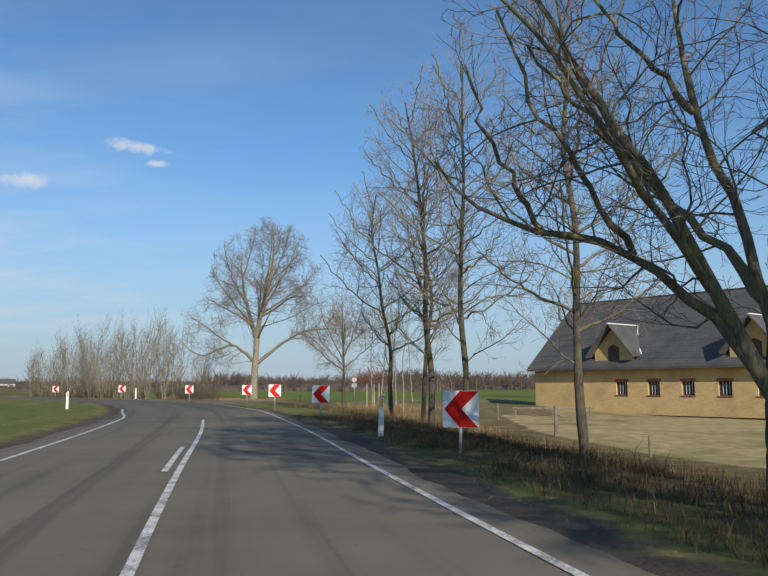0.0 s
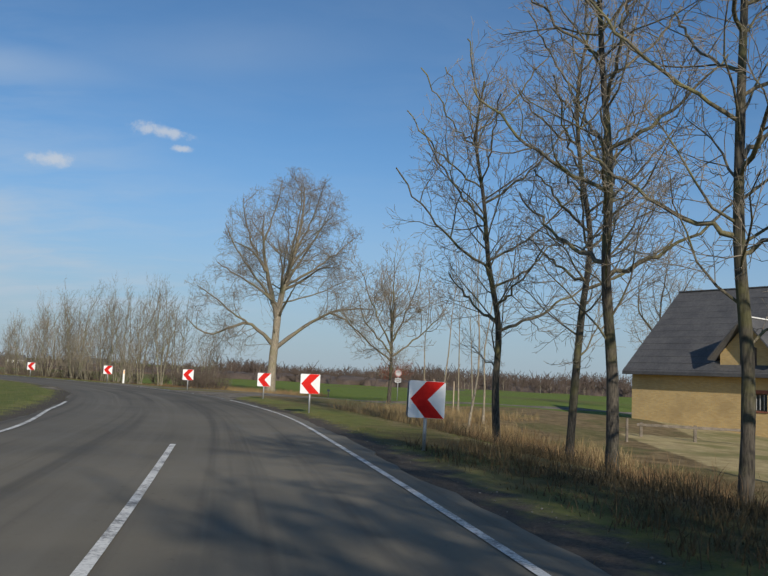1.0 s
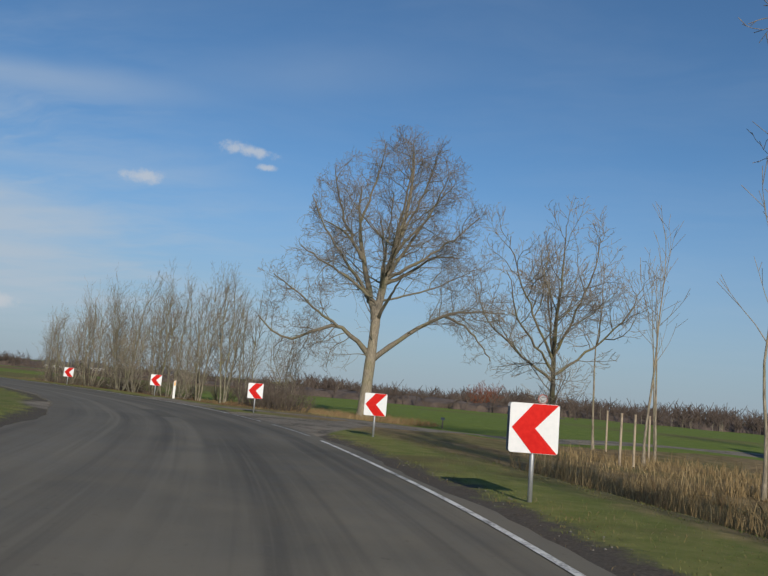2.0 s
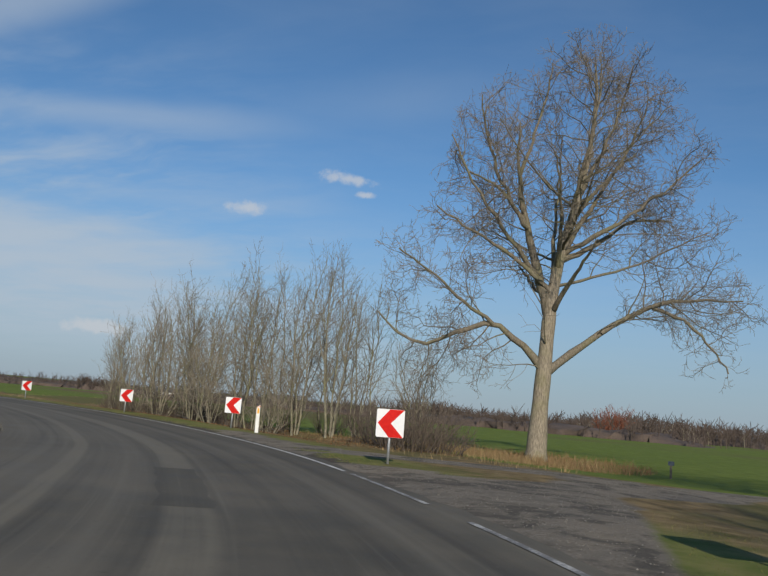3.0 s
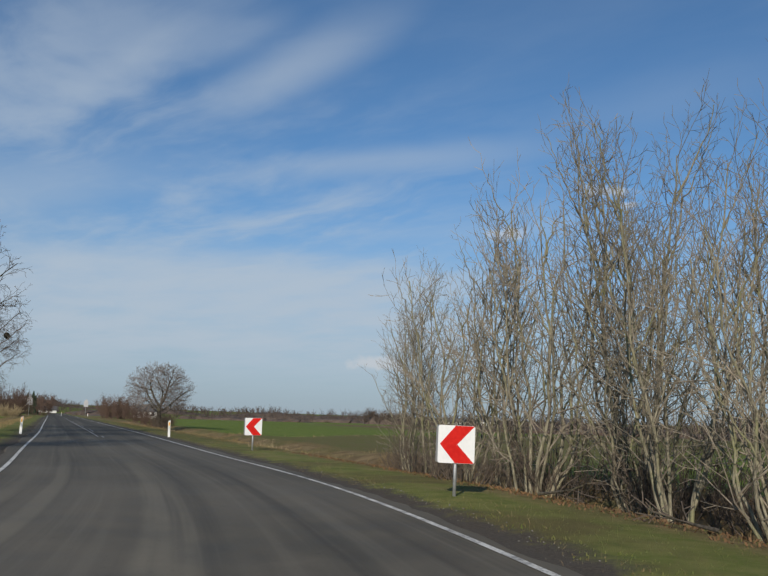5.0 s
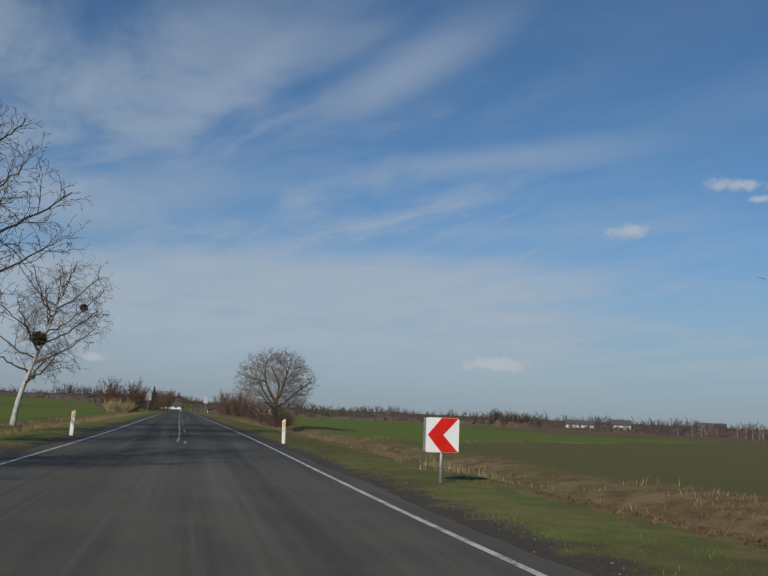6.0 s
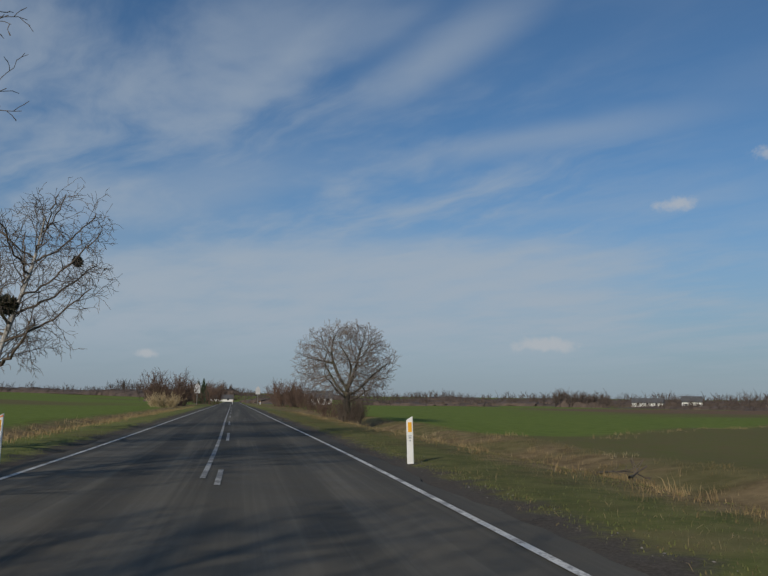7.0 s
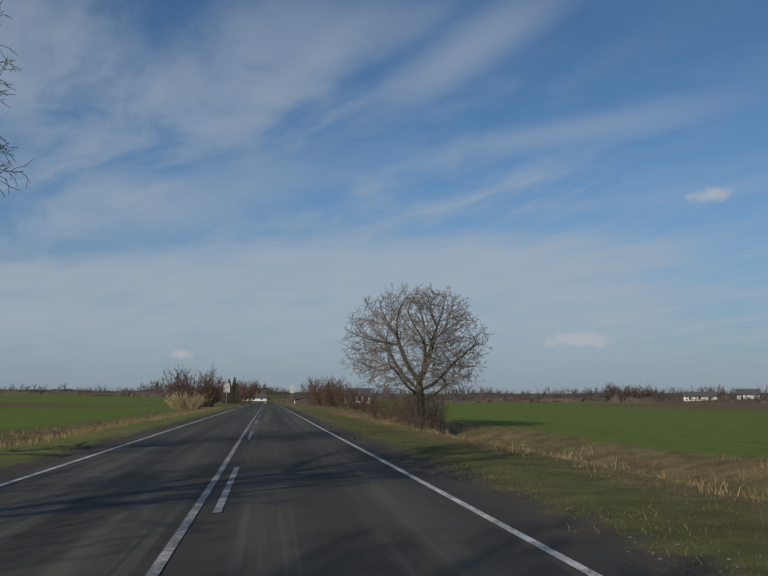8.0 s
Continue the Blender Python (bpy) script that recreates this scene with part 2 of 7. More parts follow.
def asphalt_material(name, c1, c2, tracks=True):
    m, g, bsdf = material(name, 0.82)
    bsdf.inputs["Specular IOR Level"].default_value = 0.15
    p = where(g)
    n1, n2, n3, n5 = g.noise(p, 0.16, 4.0, 0.6), g.noise(p, 1.1, 5.0, 0.65), g.noise(p, 70.0, 3.0, 0.7), g.noise(p, 9.0, 5.0, 0.75)
    col = g.mix(g.ramp(g.math("ADD", g.math("MULTIPLY", n1, 0.5), g.math("MULTIPLY", n2, 0.5)), 0.35, 0.65), c1, c2)
    lat, run = g.attr("lat"), g.attr("run")
    # long streaks that the tyres draw
    s1 = g.noise(g.vec(g.math("MULTIPLY", lat, 1.9), g.math("MULTIPLY", run, 0.012), 2.0), 1.0, 4.0, 0.6)
    s2 = g.noise(g.vec(g.math("MULTIPLY", lat, 7.0), g.math("MULTIPLY", run, 0.035), 5.0), 1.0, 4.0, 0.65)
    if tracks:
        # Tone drops along the straight: darker asphalt, with some tree shade in the colour
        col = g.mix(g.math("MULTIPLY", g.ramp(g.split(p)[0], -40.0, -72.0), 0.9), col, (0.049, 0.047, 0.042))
        col = g.mix(g.math("MULTIPLY", g.ramp(g.split(p)[0], -14.0, -2.0), g.ramp(n1, 0.3, 0.7, 0.3, 0.8)), col, (0.215, 0.202, 0.172))
        worn = g.math("POWER", g.math("SINE", g.math("MULTIPLY", lat, 2.26)), 2.0)
        col = g.mix(g.math("MULTIPLY", worn, g.math("MULTIPLY", n1, 0.5)), col, (0.14, 0.132, 0.118))
        bend = g.math("MULTIPLY", g.ramp(g.split(p)[0], -46.0, -28.0), g.ramp(g.split(p)[0], -6.0, -12.0))
        col = g.mix(g.math("MULTIPLY", bend, g.ramp(lat, 0.2, -1.6, 0.0, 0.3)), col, (0.165, 0.158, 0.145))
        dirt = g.ramp(lat, -2.3, -3.1, 0.0, 0.5)
        col = g.mix(g.math("MULTIPLY", dirt, n2), col, (0.12, 0.105, 0.085))
    if tracks:                     # two pale strips of old repairs, worn soft, that follow the bend
        for mid, half, much in ((-0.09, 0.25, 0.6), (-1.62, 0.12, 0.5), (-2.2, 0.1, 0.2)):
            off = g.math("ABSOLUTE", g.math("SUBTRACT", g.math("ADD", lat, g.math("MULTIPLY", g.math("SUBTRACT", n1, 0.5), 0.22)), mid))
            there = g.math("MULTIPLY", g.ramp(run, 116, 140), g.ramp(run, 262, 225))
            col = g.mix(g.math("MULTIPLY", g.math("MULTIPLY", g.ramp(off, half * 1.35, half * 0.7), there), g.ramp(n2, 0.2, 0.7, much * 0.55, much)), col, (0.20, 0.19, 0.165))
    col = g.mix(g.ramp(s1, 0.50, 0.70, 0.0, 0.55), col, (0.165, 0.158, 0.143))
    col = g.mix(g.ramp(s1, 0.50, 0.30, 0.0, 0.5), col, (0.045, 0.044, 0.044))
    col = g.mix(g.ramp(s2, 0.52, 0.74, 0.0, 0.45), col, (0.16, 0.152, 0.138))
    col = g.mix(g.ramp(n5, 0.58, 0.76, 0.0, 0.5), col, (0.19, 0.18, 0.165))
    col = g.mix(g.ramp(n5, 0.42, 0.26, 0.0, 0.5), col, (0.04, 0.038, 0.035))
    col = g.mix(g.math("MULTIPLY", g.ramp(n3, 0.55, 0.8), 0.35), col, (0.17, 0.165, 0.155))
    g.put(g.mix(1.0, col, (1.05, 1.0, 0.88), "MULTIPLY"), bsdf.inputs["Base Color"])
    g.put(g.ramp(n2, 0.3, 0.7, 0.72, 0.9), bsdf.inputs["Roughness"])
    relief(g, bsdf, n3, 0.35, 0.004)
    return m


def paint_material(name, low, high, most):
    m, g, bsdf = material(name, 0.7)
    p = where(g)
    n2, n3 = g.noise(p, 2.2, 5.0, 0.7), g.noise(p, 30.0, 4.0, 0.7)
    wear = g.ramp(g.math("ADD", g.math("MULTIPLY", n2, 0.6), g.math("MULTIPLY", n3, 0.5)), low, high)
    g.put(g.mix(g.math("MULTIPLY", wear, most), (0.68, 0.67, 0.62), (0.11, 0.106, 0.098)), bsdf.inputs["Base Color"])
    return m


def brick_material():
    m, g, bsdf = material("yellow_brickwork", 0.9)
    p = where(g)
    b = g.n.new("ShaderNodeTexBrick")
    x, y, z = g.split(p)
    g.put(g.vec(g.math("ADD", x, y), z, 0.0), b.inputs["Vector"])
    b.inputs["Scale"].default_value = 1.0
    b.inputs["Brick Width"].default_value, b.inputs["Row Height"].default_value = 0.24, 0.0667
    b.inputs["Mortar Size"].default_value = 0.008
    b.inputs["Color1"].default_value, b.inputs["Color2"].default_value = (0.50, 0.33, 0.115, 1), (0.60, 0.42, 0.17, 1)
    b.inputs["Mortar"].default_value = (0.42, 0.36, 0.25, 1)
    n1 = g.noise(p, 0.5, 5.0, 0.6)
    col = g.mix(g.math("MULTIPLY", g.ramp(n1, 0.45, 0.7), 0.55), b.outputs["Color"], (0.33, 0.235, 0.11))
    g.put(col, bsdf.inputs["Base Color"])
    relief(g, bsdf, b.outputs["Fac"], -0.4, 0.006)
    return m


MAT_GROUND = ground_material()
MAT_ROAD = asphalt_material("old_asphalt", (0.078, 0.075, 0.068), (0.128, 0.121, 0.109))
MAT_NEWPATCH = asphalt_material("dark_repair_asphalt", (0.078, 0.075, 0.068), (0.112, 0.107, 0.097), False)
MAT_PAINT = paint_material("worn_road_paint", 0.48, 0.68, 0.9)
MAT_PAINT_OLD = paint_material("old_centre_paint", 0.34, 0.62, 0.92)
MAT_BRICK = brick_material()
MAT_BARK = bark_material("ash_bark", (0.032, 0.027, 0.021), (0.10, 0.086, 0.065), (0.10, 0.10, 0.03), 0.6)
MAT_BARK_PALE = bark_material("pale_bark", (0.15, 0.125, 0.09), (0.34, 0.29, 0.215), (0.20, 0.19, 0.09), 0.45)
MAT_BARK_THICKET = bark_material("thicket_bark", (0.12, 0.108, 0.075), (0.30, 0.272, 0.195), (0.20, 0.205, 0.085), 0.6)
MAT_BARK_ASH = bark_material("mossy_limb_bark", (0.075, 0.063, 0.044), (0.21, 0.18, 0.125), (0.18, 0.172, 0.06), 0.7)
MAT_BIRCH = bark_material("birch_bark", (0.22, 0.21, 0.19), (0.62, 0.60, 0.56), (0.07, 0.06, 0.05), 0.6)
MAT_TWIG = plain("grey_twigs", (0.16, 0.136, 0.104), (0.33, 0.282, 0.215), 0.8, 0.9)
MAT_TWIG_PALE = plain("pale_twigs", (0.14, 0.115, 0.085), (0.28, 0.235, 0.175), 0.8, 0.9)
MAT_TWIG_DARK = plain("dark_twigs", (0.06, 0.048, 0.038), (0.13, 0.10, 0.075), 0.8, 0.9)
MAT_TWIG_BIRCH = plain("brown_birch_twigs", (0.085, 0.068, 0.054), (0.18, 0.145, 0.115), 0.8, 0.9)
MAT_TWIG_RED = plain("reddish_twigs", (0.06, 0.037, 0.027), (0.135, 0.085, 0.06), 0.8, 0.9)
MAT_WHITE = plain("white_reflective_sheeting", (0.72, 0.73, 0.74), (0.80, 0.80, 0.80), 2.0, 0.45, bump=0.05, vary=0.04)
MAT_RED = plain("red_reflective_sheeting", (0.50, 0.012, 0.010), (0.62, 0.022, 0.016), 2.0, 0.75, bump=0.05, vary=0.12)
MAT_RED.node_tree.nodes["Principled BSDF"].inputs["Specular IOR Level"].default_value = 0.12
MAT_STEEL = plain("galvanised_steel", (0.30, 0.31, 0.32), (0.42, 0.43, 0.44), 6.0, 0.5, 0.6, 0.1)
MAT_BACK = plain("grey_sign_back", (0.15, 0.158, 0.168), (0.21, 0.22, 0.23), 3.0, 0.6, 0.0, 0.1)
MAT_POST = plain("white_post_plastic", (0.70, 0.70, 0.66), (0.80, 0.80, 0.77), 3.0, 0.5, bump=0.1, vary=0.05)
MAT_AMBER = plain("amber_reflector", (0.75, 0.36, 0.02), (0.85, 0.45, 0.05), 4.0, 0.3)
MAT_ORANGE = plain("orange_band", (0.80, 0.20, 0.05), (0.85, 0.30, 0.10), 4.0, 0.5)
MAT_WOOD = plain("weathered_wood", (0.10, 0.085, 0.065), (0.24, 0.20, 0.155), 3.0, 0.9, bump=0.5)
MAT_SLATE = plain("dark_slate_roofing", (0.055, 0.055, 0.058), (0.10, 0.098, 0.097), 0.9, 0.75, bump=0.4)
MAT_ROOF_RED = plain("red_tile_roof", (0.20, 0.07, 0.045), (0.30, 0.11, 0.07), 0.6, 0.85)
MAT_WHITEWASH = plain("white_wall", (0.66, 0.65, 0.61), (0.80, 0.79, 0.76), 0.7, 0.85)
MAT_TRIM = plain("white_painted_board", (0.66, 0.66, 0.64), (0.80, 0.80, 0.78), 2.0, 0.6)
MAT_DARKWOOD = plain("dark_painted_wood", (0.05, 0.035, 0.028), (0.10, 0.07, 0.05), 2.0, 0.7)
MAT_LEAF = plain("conifer_needles", (0.012, 0.028, 0.012), (0.03, 0.055, 0.022), 1.5, 0.8)
MAT_WOODS = plain("far_bare_woods", (0.060, 0.046, 0.038), (0.125, 0.092, 0.072), 0.25, 0.95, fine=12.0)
MAT_DRY = blade_material("dry_grass", (0.16, 0.11, 0.052), (0.38, 0.29, 0.15), (0.22, 0.155, 0.075))
MAT_TURF = blade_material("verge_grass_blades", (0.078, 0.108, 0.024), (0.135, 0.145, 0.042), (0.13, 0.125, 0.046))
MAT_REED = blade_material("pale_reeds", (0.32, 0.245, 0.135), (0.46, 0.365, 0.215), (0.36, 0.28, 0.16))
MAT_GLASS, _g, _b = material("dusty_window_glass", 0.12)
_b.inputs["Base Color"].default_value = (0.02, 0.024, 0.03, 1)
MAT_NEST = plain("mistletoe_and_twigs", (0.035, 0.035, 0.02), (0.08, 0.075, 0.04), 4.0, 0.9)


# ---- mesh tools ----
def quick_mesh(name, verts, quads=(), tris=(), smooth=False):
    """A mesh from arrays of corners, four-sided and three-sided faces."""
    me = bpy.data.meshes.new(name)
    verts = np.asarray(verts, np.float32).reshape(-1, 3)
    quads, tris = np.asarray(quads, np.int32).reshape(-1, 4), np.asarray(tris, np.int32).reshape(-1, 3)
    me.vertices.add(len(verts))
    me.vertices.foreach_set("co", verts.ravel())
    me.loops.add(quads.size + tris.size)
    me.loops.foreach_set("vertex_index", np.concatenate([quads.ravel(), tris.ravel()]))
    me.polygons.add(len(quads) + len(tris))
    starts = np.concatenate([np.arange(len(quads)) * 4, quads.size + np.arange(len(tris)) * 3]).astype(np.int32)
    me.polygons.foreach_set("loop_start", starts)
    me.polygons.foreach_set("use_smooth", np.full(len(starts), smooth))
    me.update(calc_edges=True)
    return me


def mesh_part(name, me, mat, parent=None, label=""):
    if not me.materials:
        me.materials.append(mat)
    ob = new(name, me)
    ob.parent = parent
    return tagged(ob, label)


def part(name, bm, mat, parent=None, label="", smooth=False):
    me = bpy.data.meshes.new(name)
    for f in bm.faces:
        f.smooth = smooth
    bm.to_mesh(me)
    bm.free()
    return mesh_part(name, me, mat, parent, label)


def thing(name, m, label, category, group=""):
    ob = new(name)
    ob.matrix_basis = m
    return tagged(ob, label, category, group)


def boxes(*rows, bevel=0.0):
    """Boxes, each (x0, y0, z0, x1, y1, z1), in one bmesh."""
    bm = bmesh.new()
    for x0, y0, z0, x1, y1, z1 in rows:
        m = Matrix.Translation(((x0 + x1) / 2, (y0 + y1) / 2, (z0 + z1) / 2)) @ Matrix.Diagonal((x1 - x0, y1 - y0, z1 - z0, 1))
        bmesh.ops.create_cube(bm, size=1, matrix=m)
    if bevel:
        bmesh.ops.bevel(bm, geom=bm.edges[:], offset=bevel, segments=2, affect="EDGES")
    return bm


def prism(outline, y0, y1, bevel=0.0):
    """A plate whose outline lies in x and z, from y0 to y1."""
    bm = bmesh.new()
    a = [bm.verts.new((x, y0, z)) for x, z in outline]
    b = [bm.verts.new((x, y1, z)) for x, z in outline]
    bm.faces.new(a)
    bm.faces.new(b[::-1])
    n = len(a)
    for i in range(n):
        bm.faces.new((a[(i + 1) % n], a[i], b[i], b[(i + 1) % n]))
    bmesh.ops.recalc_face_normals(bm, faces=bm.faces[:])
    if bevel:
        bmesh.ops.bevel(bm, geom=bm.edges[:], offset=bevel, segments=2, affect="EDGES")
    return bm


def rod(r, z0, z1, x=0.0, y=0.0, sides=12, r1=None):
    bm = bmesh.new()
    bmesh.ops.create_cone(bm, cap_ends=True, segments=sides, radius1=r, radius2=r if r1 is None else r1, depth=z1 - z0,
                          matrix=Matrix.Translation((x, y, (z0 + z1) / 2)))
    return bm


def tubes(polylines, sides):
    """Verts and quads of tapered tubes round polylines of (points, radii)."""
    by_count = {}
    for pts, rad in polylines:
        by_count.setdefault(len(pts), []).append((pts, rad))
    V, Q, base = [], [], 0
    ang = np.arange(sides) * 2 * math.pi / sides
    for n, group in by_count.items():
        P = np.array([g[0] for g in group], np.float32)
        R = np.array([g[1] for g in group], np.float32)
        D = np.gradient(P, axis=1)
        D /= np.linalg.norm(D, axis=2, keepdims=True) + 1e-9
        ref = np.where(np.abs(D[:, :1, 2:3]) > 0.8, np.array([1.0, 0, 0]), np.array([0, 0, 1.0]))
        X = np.cross(D, ref)
        X /= np.linalg.norm(X, axis=2, keepdims=True) + 1e-9
        Y = np.cross(D, X)
        ring = P[:, :, None] + R[:, :, None, None] * (X[:, :, None] * np.cos(ang)[:, None] + Y[:, :, None] * np.sin(ang)[:, None])
        m = len(group)
        idx = base + np.arange(m * n * sides).reshape(m, n, sides)
        nxt = np.roll(idx, -1, axis=2)
        Q.append(np.stack([idx[:, :-1], nxt[:, :-1], nxt[:, 1:], idx[:, 1:]], -1).reshape(-1, 4))
        V.append(ring.reshape(-1, 3))
        base += m * n * sides
    return np.concatenate(V), np.concatenate(Q)


def joined_tubes(levels, sides):
    V, Q, base = [], [], 0
    for polylines, k in zip(levels, sides):
        if polylines:
            v, q = tubes(polylines, k)
            V.append(v)
            Q.append(q + base)
            base += len(v)
    return np.concatenate(V), np.concatenate(Q)


# ---- the road's line ----
RIGHT_LINE = [(6.2, -22.0), (4.2, -10.0), (1.1, 5.4), (-0.35, 12.8), (-1.75, 20.3), (-3.2, 27.2), (-5.5, 37.0), (-8.6, 46.3), (-10.6, 51.5),
              (-13.35, 56.8), (-15.95, 61.3), (-18.95, 65.5), (-23.0, 70.4), (-27.5, 75.2), (-31.2, 78.8), (-36.2, 83.1),
              (-42.9, 88.1), (-57.5, 98.9), (-80.1, 115.3), (-110.5, 137.3), (-200.0, 202.0), (-420.0, 361.2)]
HALF = 2.78            # lane width, from line to line


def spline(points, step):
    """Evenly spaced points on a smooth curve through points."""
    p = np.array(points, float)
    t = np.concatenate([[0], np.cumsum(np.linalg.norm(np.diff(p, axis=0), axis=1))])
    n = len(t)
    h = np.diff(t)
    A = np.eye(n)
    rhs = np.zeros((n, 2))
    for i in range(1, n - 1):
        A[i, i - 1:i + 2] = h[i - 1], 2 * (h[i - 1] + h[i]), h[i]
        rhs[i] = 6 * ((p[i + 1] - p[i]) / h[i] - (p[i] - p[i - 1]) / h[i - 1])
    M = np.linalg.solve(A, rhs)
    s = np.arange(0, t[-1], step)
    k = np.clip(np.searchsorted(t, s, side="right") - 1, 0, n - 2)
    a, b, hh = (t[k + 1] - s)[:, None], (s - t[k])[:, None], h[k][:, None]
    return (M[k] * a ** 3 + M[k + 1] * b ** 3) / (6 * hh) + (p[k] / hh - M[k] * hh / 6) * a + (p[k + 1] / hh - M[k + 1] * hh / 6) * b


EDGE = spline(RIGHT_LINE, 0.5)
for _i in range(40):
    EDGE[1:-1] = (EDGE[:-2] + 2 * EDGE[1:-1] + EDGE[2:]) / 4
_d = np.gradient(EDGE, axis=0)
_d /= np.linalg.norm(_d, axis=1, keepdims=True)
RIGHTWARD = np.stack([_d[:, 1], -_d[:, 0]], 1)
MIDDLE = EDGE - RIGHTWARD * HALF


def on_road(i, lat):
    """The map point at station i (half metres), lat metres right of the middle."""
    return MIDDLE[i] + RIGHTWARD[i] * lat


def station(x, y):
    """Nearest station to a map point, and metres right of the middle."""
    k = int(np.argmin(((MIDDLE - (x, y)) ** 2).sum(1)))
    return k, float(RIGHTWARD[k] @ (np.array((x, y)) - MIDDLE[k]))


def lateral(xy):
    """Signed metres right of the road's middle, for many points."""
    out = np.empty(len(xy))
    for a in range(0, len(xy), 4000):
        q = xy[a:a + 4000]
        d2 = ((q[:, None] - MIDDLE[None, ::2]) ** 2).sum(2)
        k = d2.argmin(1) * 2
        out[a:a + 4000] = np.sqrt(d2.min(1)) * np.where((RIGHTWARD[k] * (q - MIDDLE[k])).sum(1) >= 0, 1, -1)
    return out


def smooth(x, a, b):
    t = np.clip((x - a) / (b - a), 0, 1)
    return t * t * (3 - 2 * t)


def ground_height(xy, lat=None):
    """The lie of the land."""
    xy = np.asarray(xy, float).reshape(-1, 2)
    lat = lateral(xy) if lat is None else lat
    x, y = xy[:, 0], xy[:, 1]
    right, e = lat > 0, np.abs(lat) - HALF - 0.25
    z = np.where(e < 0.15, -0.06, -0.06 + 0.07 * smooth(e, 0.15, 0.9))
    ditch = (0.45 - 0.35 * smooth(y, 60.0, 35.0)) * np.exp(-((e - 5.2) / 1.3) ** 2) * right * np.where(y > 50, smooth(-x, 17.5, 22.0), 1.0) + 0.3 * np.exp(-((e - 4.2) / 1.2) ** 2) * ~right
    z = z - ditch * smooth(e, 1.2, 3.0)
    bank = smooth(y, 70.0, 30.0)
    z = z - right * (1.35 * bank * smooth(e, 2.6, 8.2) + (1 - bank) * (0.25 * smooth(e, 3, 14) + 0.8 * smooth(x, 5.0, 24.0) * smooth(y, 115.0, 70.0)))
    # the field to the south west rises
    z = z + ~right * 3.4 * smooth(-lat, 12, 150) * smooth(-x, 30, 130)
    z = z + 0.10 * smooth(e, 2.5, 8) * np.sin(x * 0.31 + 1.3) * np.sin(y * 0.27)
    far = np.hypot(x + 40, y - 80)
    z = z + 9.0 * smooth(far, 450, 1400)
    return z


def make_ground():
    def axis(lo, hi, step):
        a = list(np.arange(lo, hi, step))
        out, d = [], step
        v = a[-1]
        while v < 3500:
            d *= 1.22
            v += d
            out.append(v)
        neg, d, v = [], step, a[0]
        while v > -3500:
            d *= 1.22
            v -= d
            neg.append(v)
        return np.array(neg[::-1] + a + out)
    xs, ys = axis(-125, 42, 0.7), axis(-12, 165, 0.7)
    X, Y = np.meshgrid(xs, ys, indexing="ij")
    xy = np.stack([X.ravel(), Y.ravel()], 1)
    lat = lateral(xy)
    z = ground_height(xy, lat)
    nx, ny = len(xs), len(ys)
    i = np.arange(nx * ny).reshape(nx, ny)
    quads = np.stack([i[:-1, :-1], i[1:, :-1], i[1:, 1:], i[:-1, 1:]], -1).reshape(-1, 4)
    me = quick_mesh("ground", np.column_stack([xy, z]), quads, smooth=True)
    x, y = xy[:, 0], xy[:, 1]
    lawn = (lat < 0) * smooth(-lat, HALF + 0.8, HALF + 2.0) * smooth(x, -52, -44) * smooth(-lat, 60, 40)
    stub = smooth(x - 7.4 - 0.30 * np.clip(40 - y, 0, 30), -1.0, 1.0) * np.maximum(smooth(y, 56, 52), smooth(x - 11.5 - 0.1 * (y - 54), -1, 1)) * smooth(y, 74, 68) * smooth(y, 12, 20) * (lat > 0)
    wide, tr = side_track(xy)
    for name, v in (("shade_and_brown", (lat > 0) * np.maximum(smooth(y, 40, 30) * smooth(lat, HALF + 0.9, HALF + 1.8), 0.62 * smooth(-x, 46, 56) * smooth(y, 160, 140))), ("edge", np.where((lat > 0) & (x < 15) & (y < np.where(x < -6, 66, 68 + 0.6 * x)), np.minimum(np.abs(lat) - HALF, np.where(y < 52, 6.0, 3.4)), np.abs(lat) - HALF)), ("side", (lat > 0) * 1.0), ("plough", np.clip(1.4 - np.hypot((x + 100) / 62, (y - 268) / 46), 0, 1)), ("stubble", stub), ("lawn", lawn), ("track", tr), ("bare", smooth(x + 0.07 * (y - 112), -68.5, -66.5) * smooth(-x, 30, 44) * (lat > 0))):
        a = me.attributes.new(name, "FLOAT", "POINT")
        a.data.foreach_set("value", v.astype(np.float32))
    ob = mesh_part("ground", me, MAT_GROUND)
    tagged(ob, "grass verges, green winter crop and straw fields round the road", "ground", kind="structure")


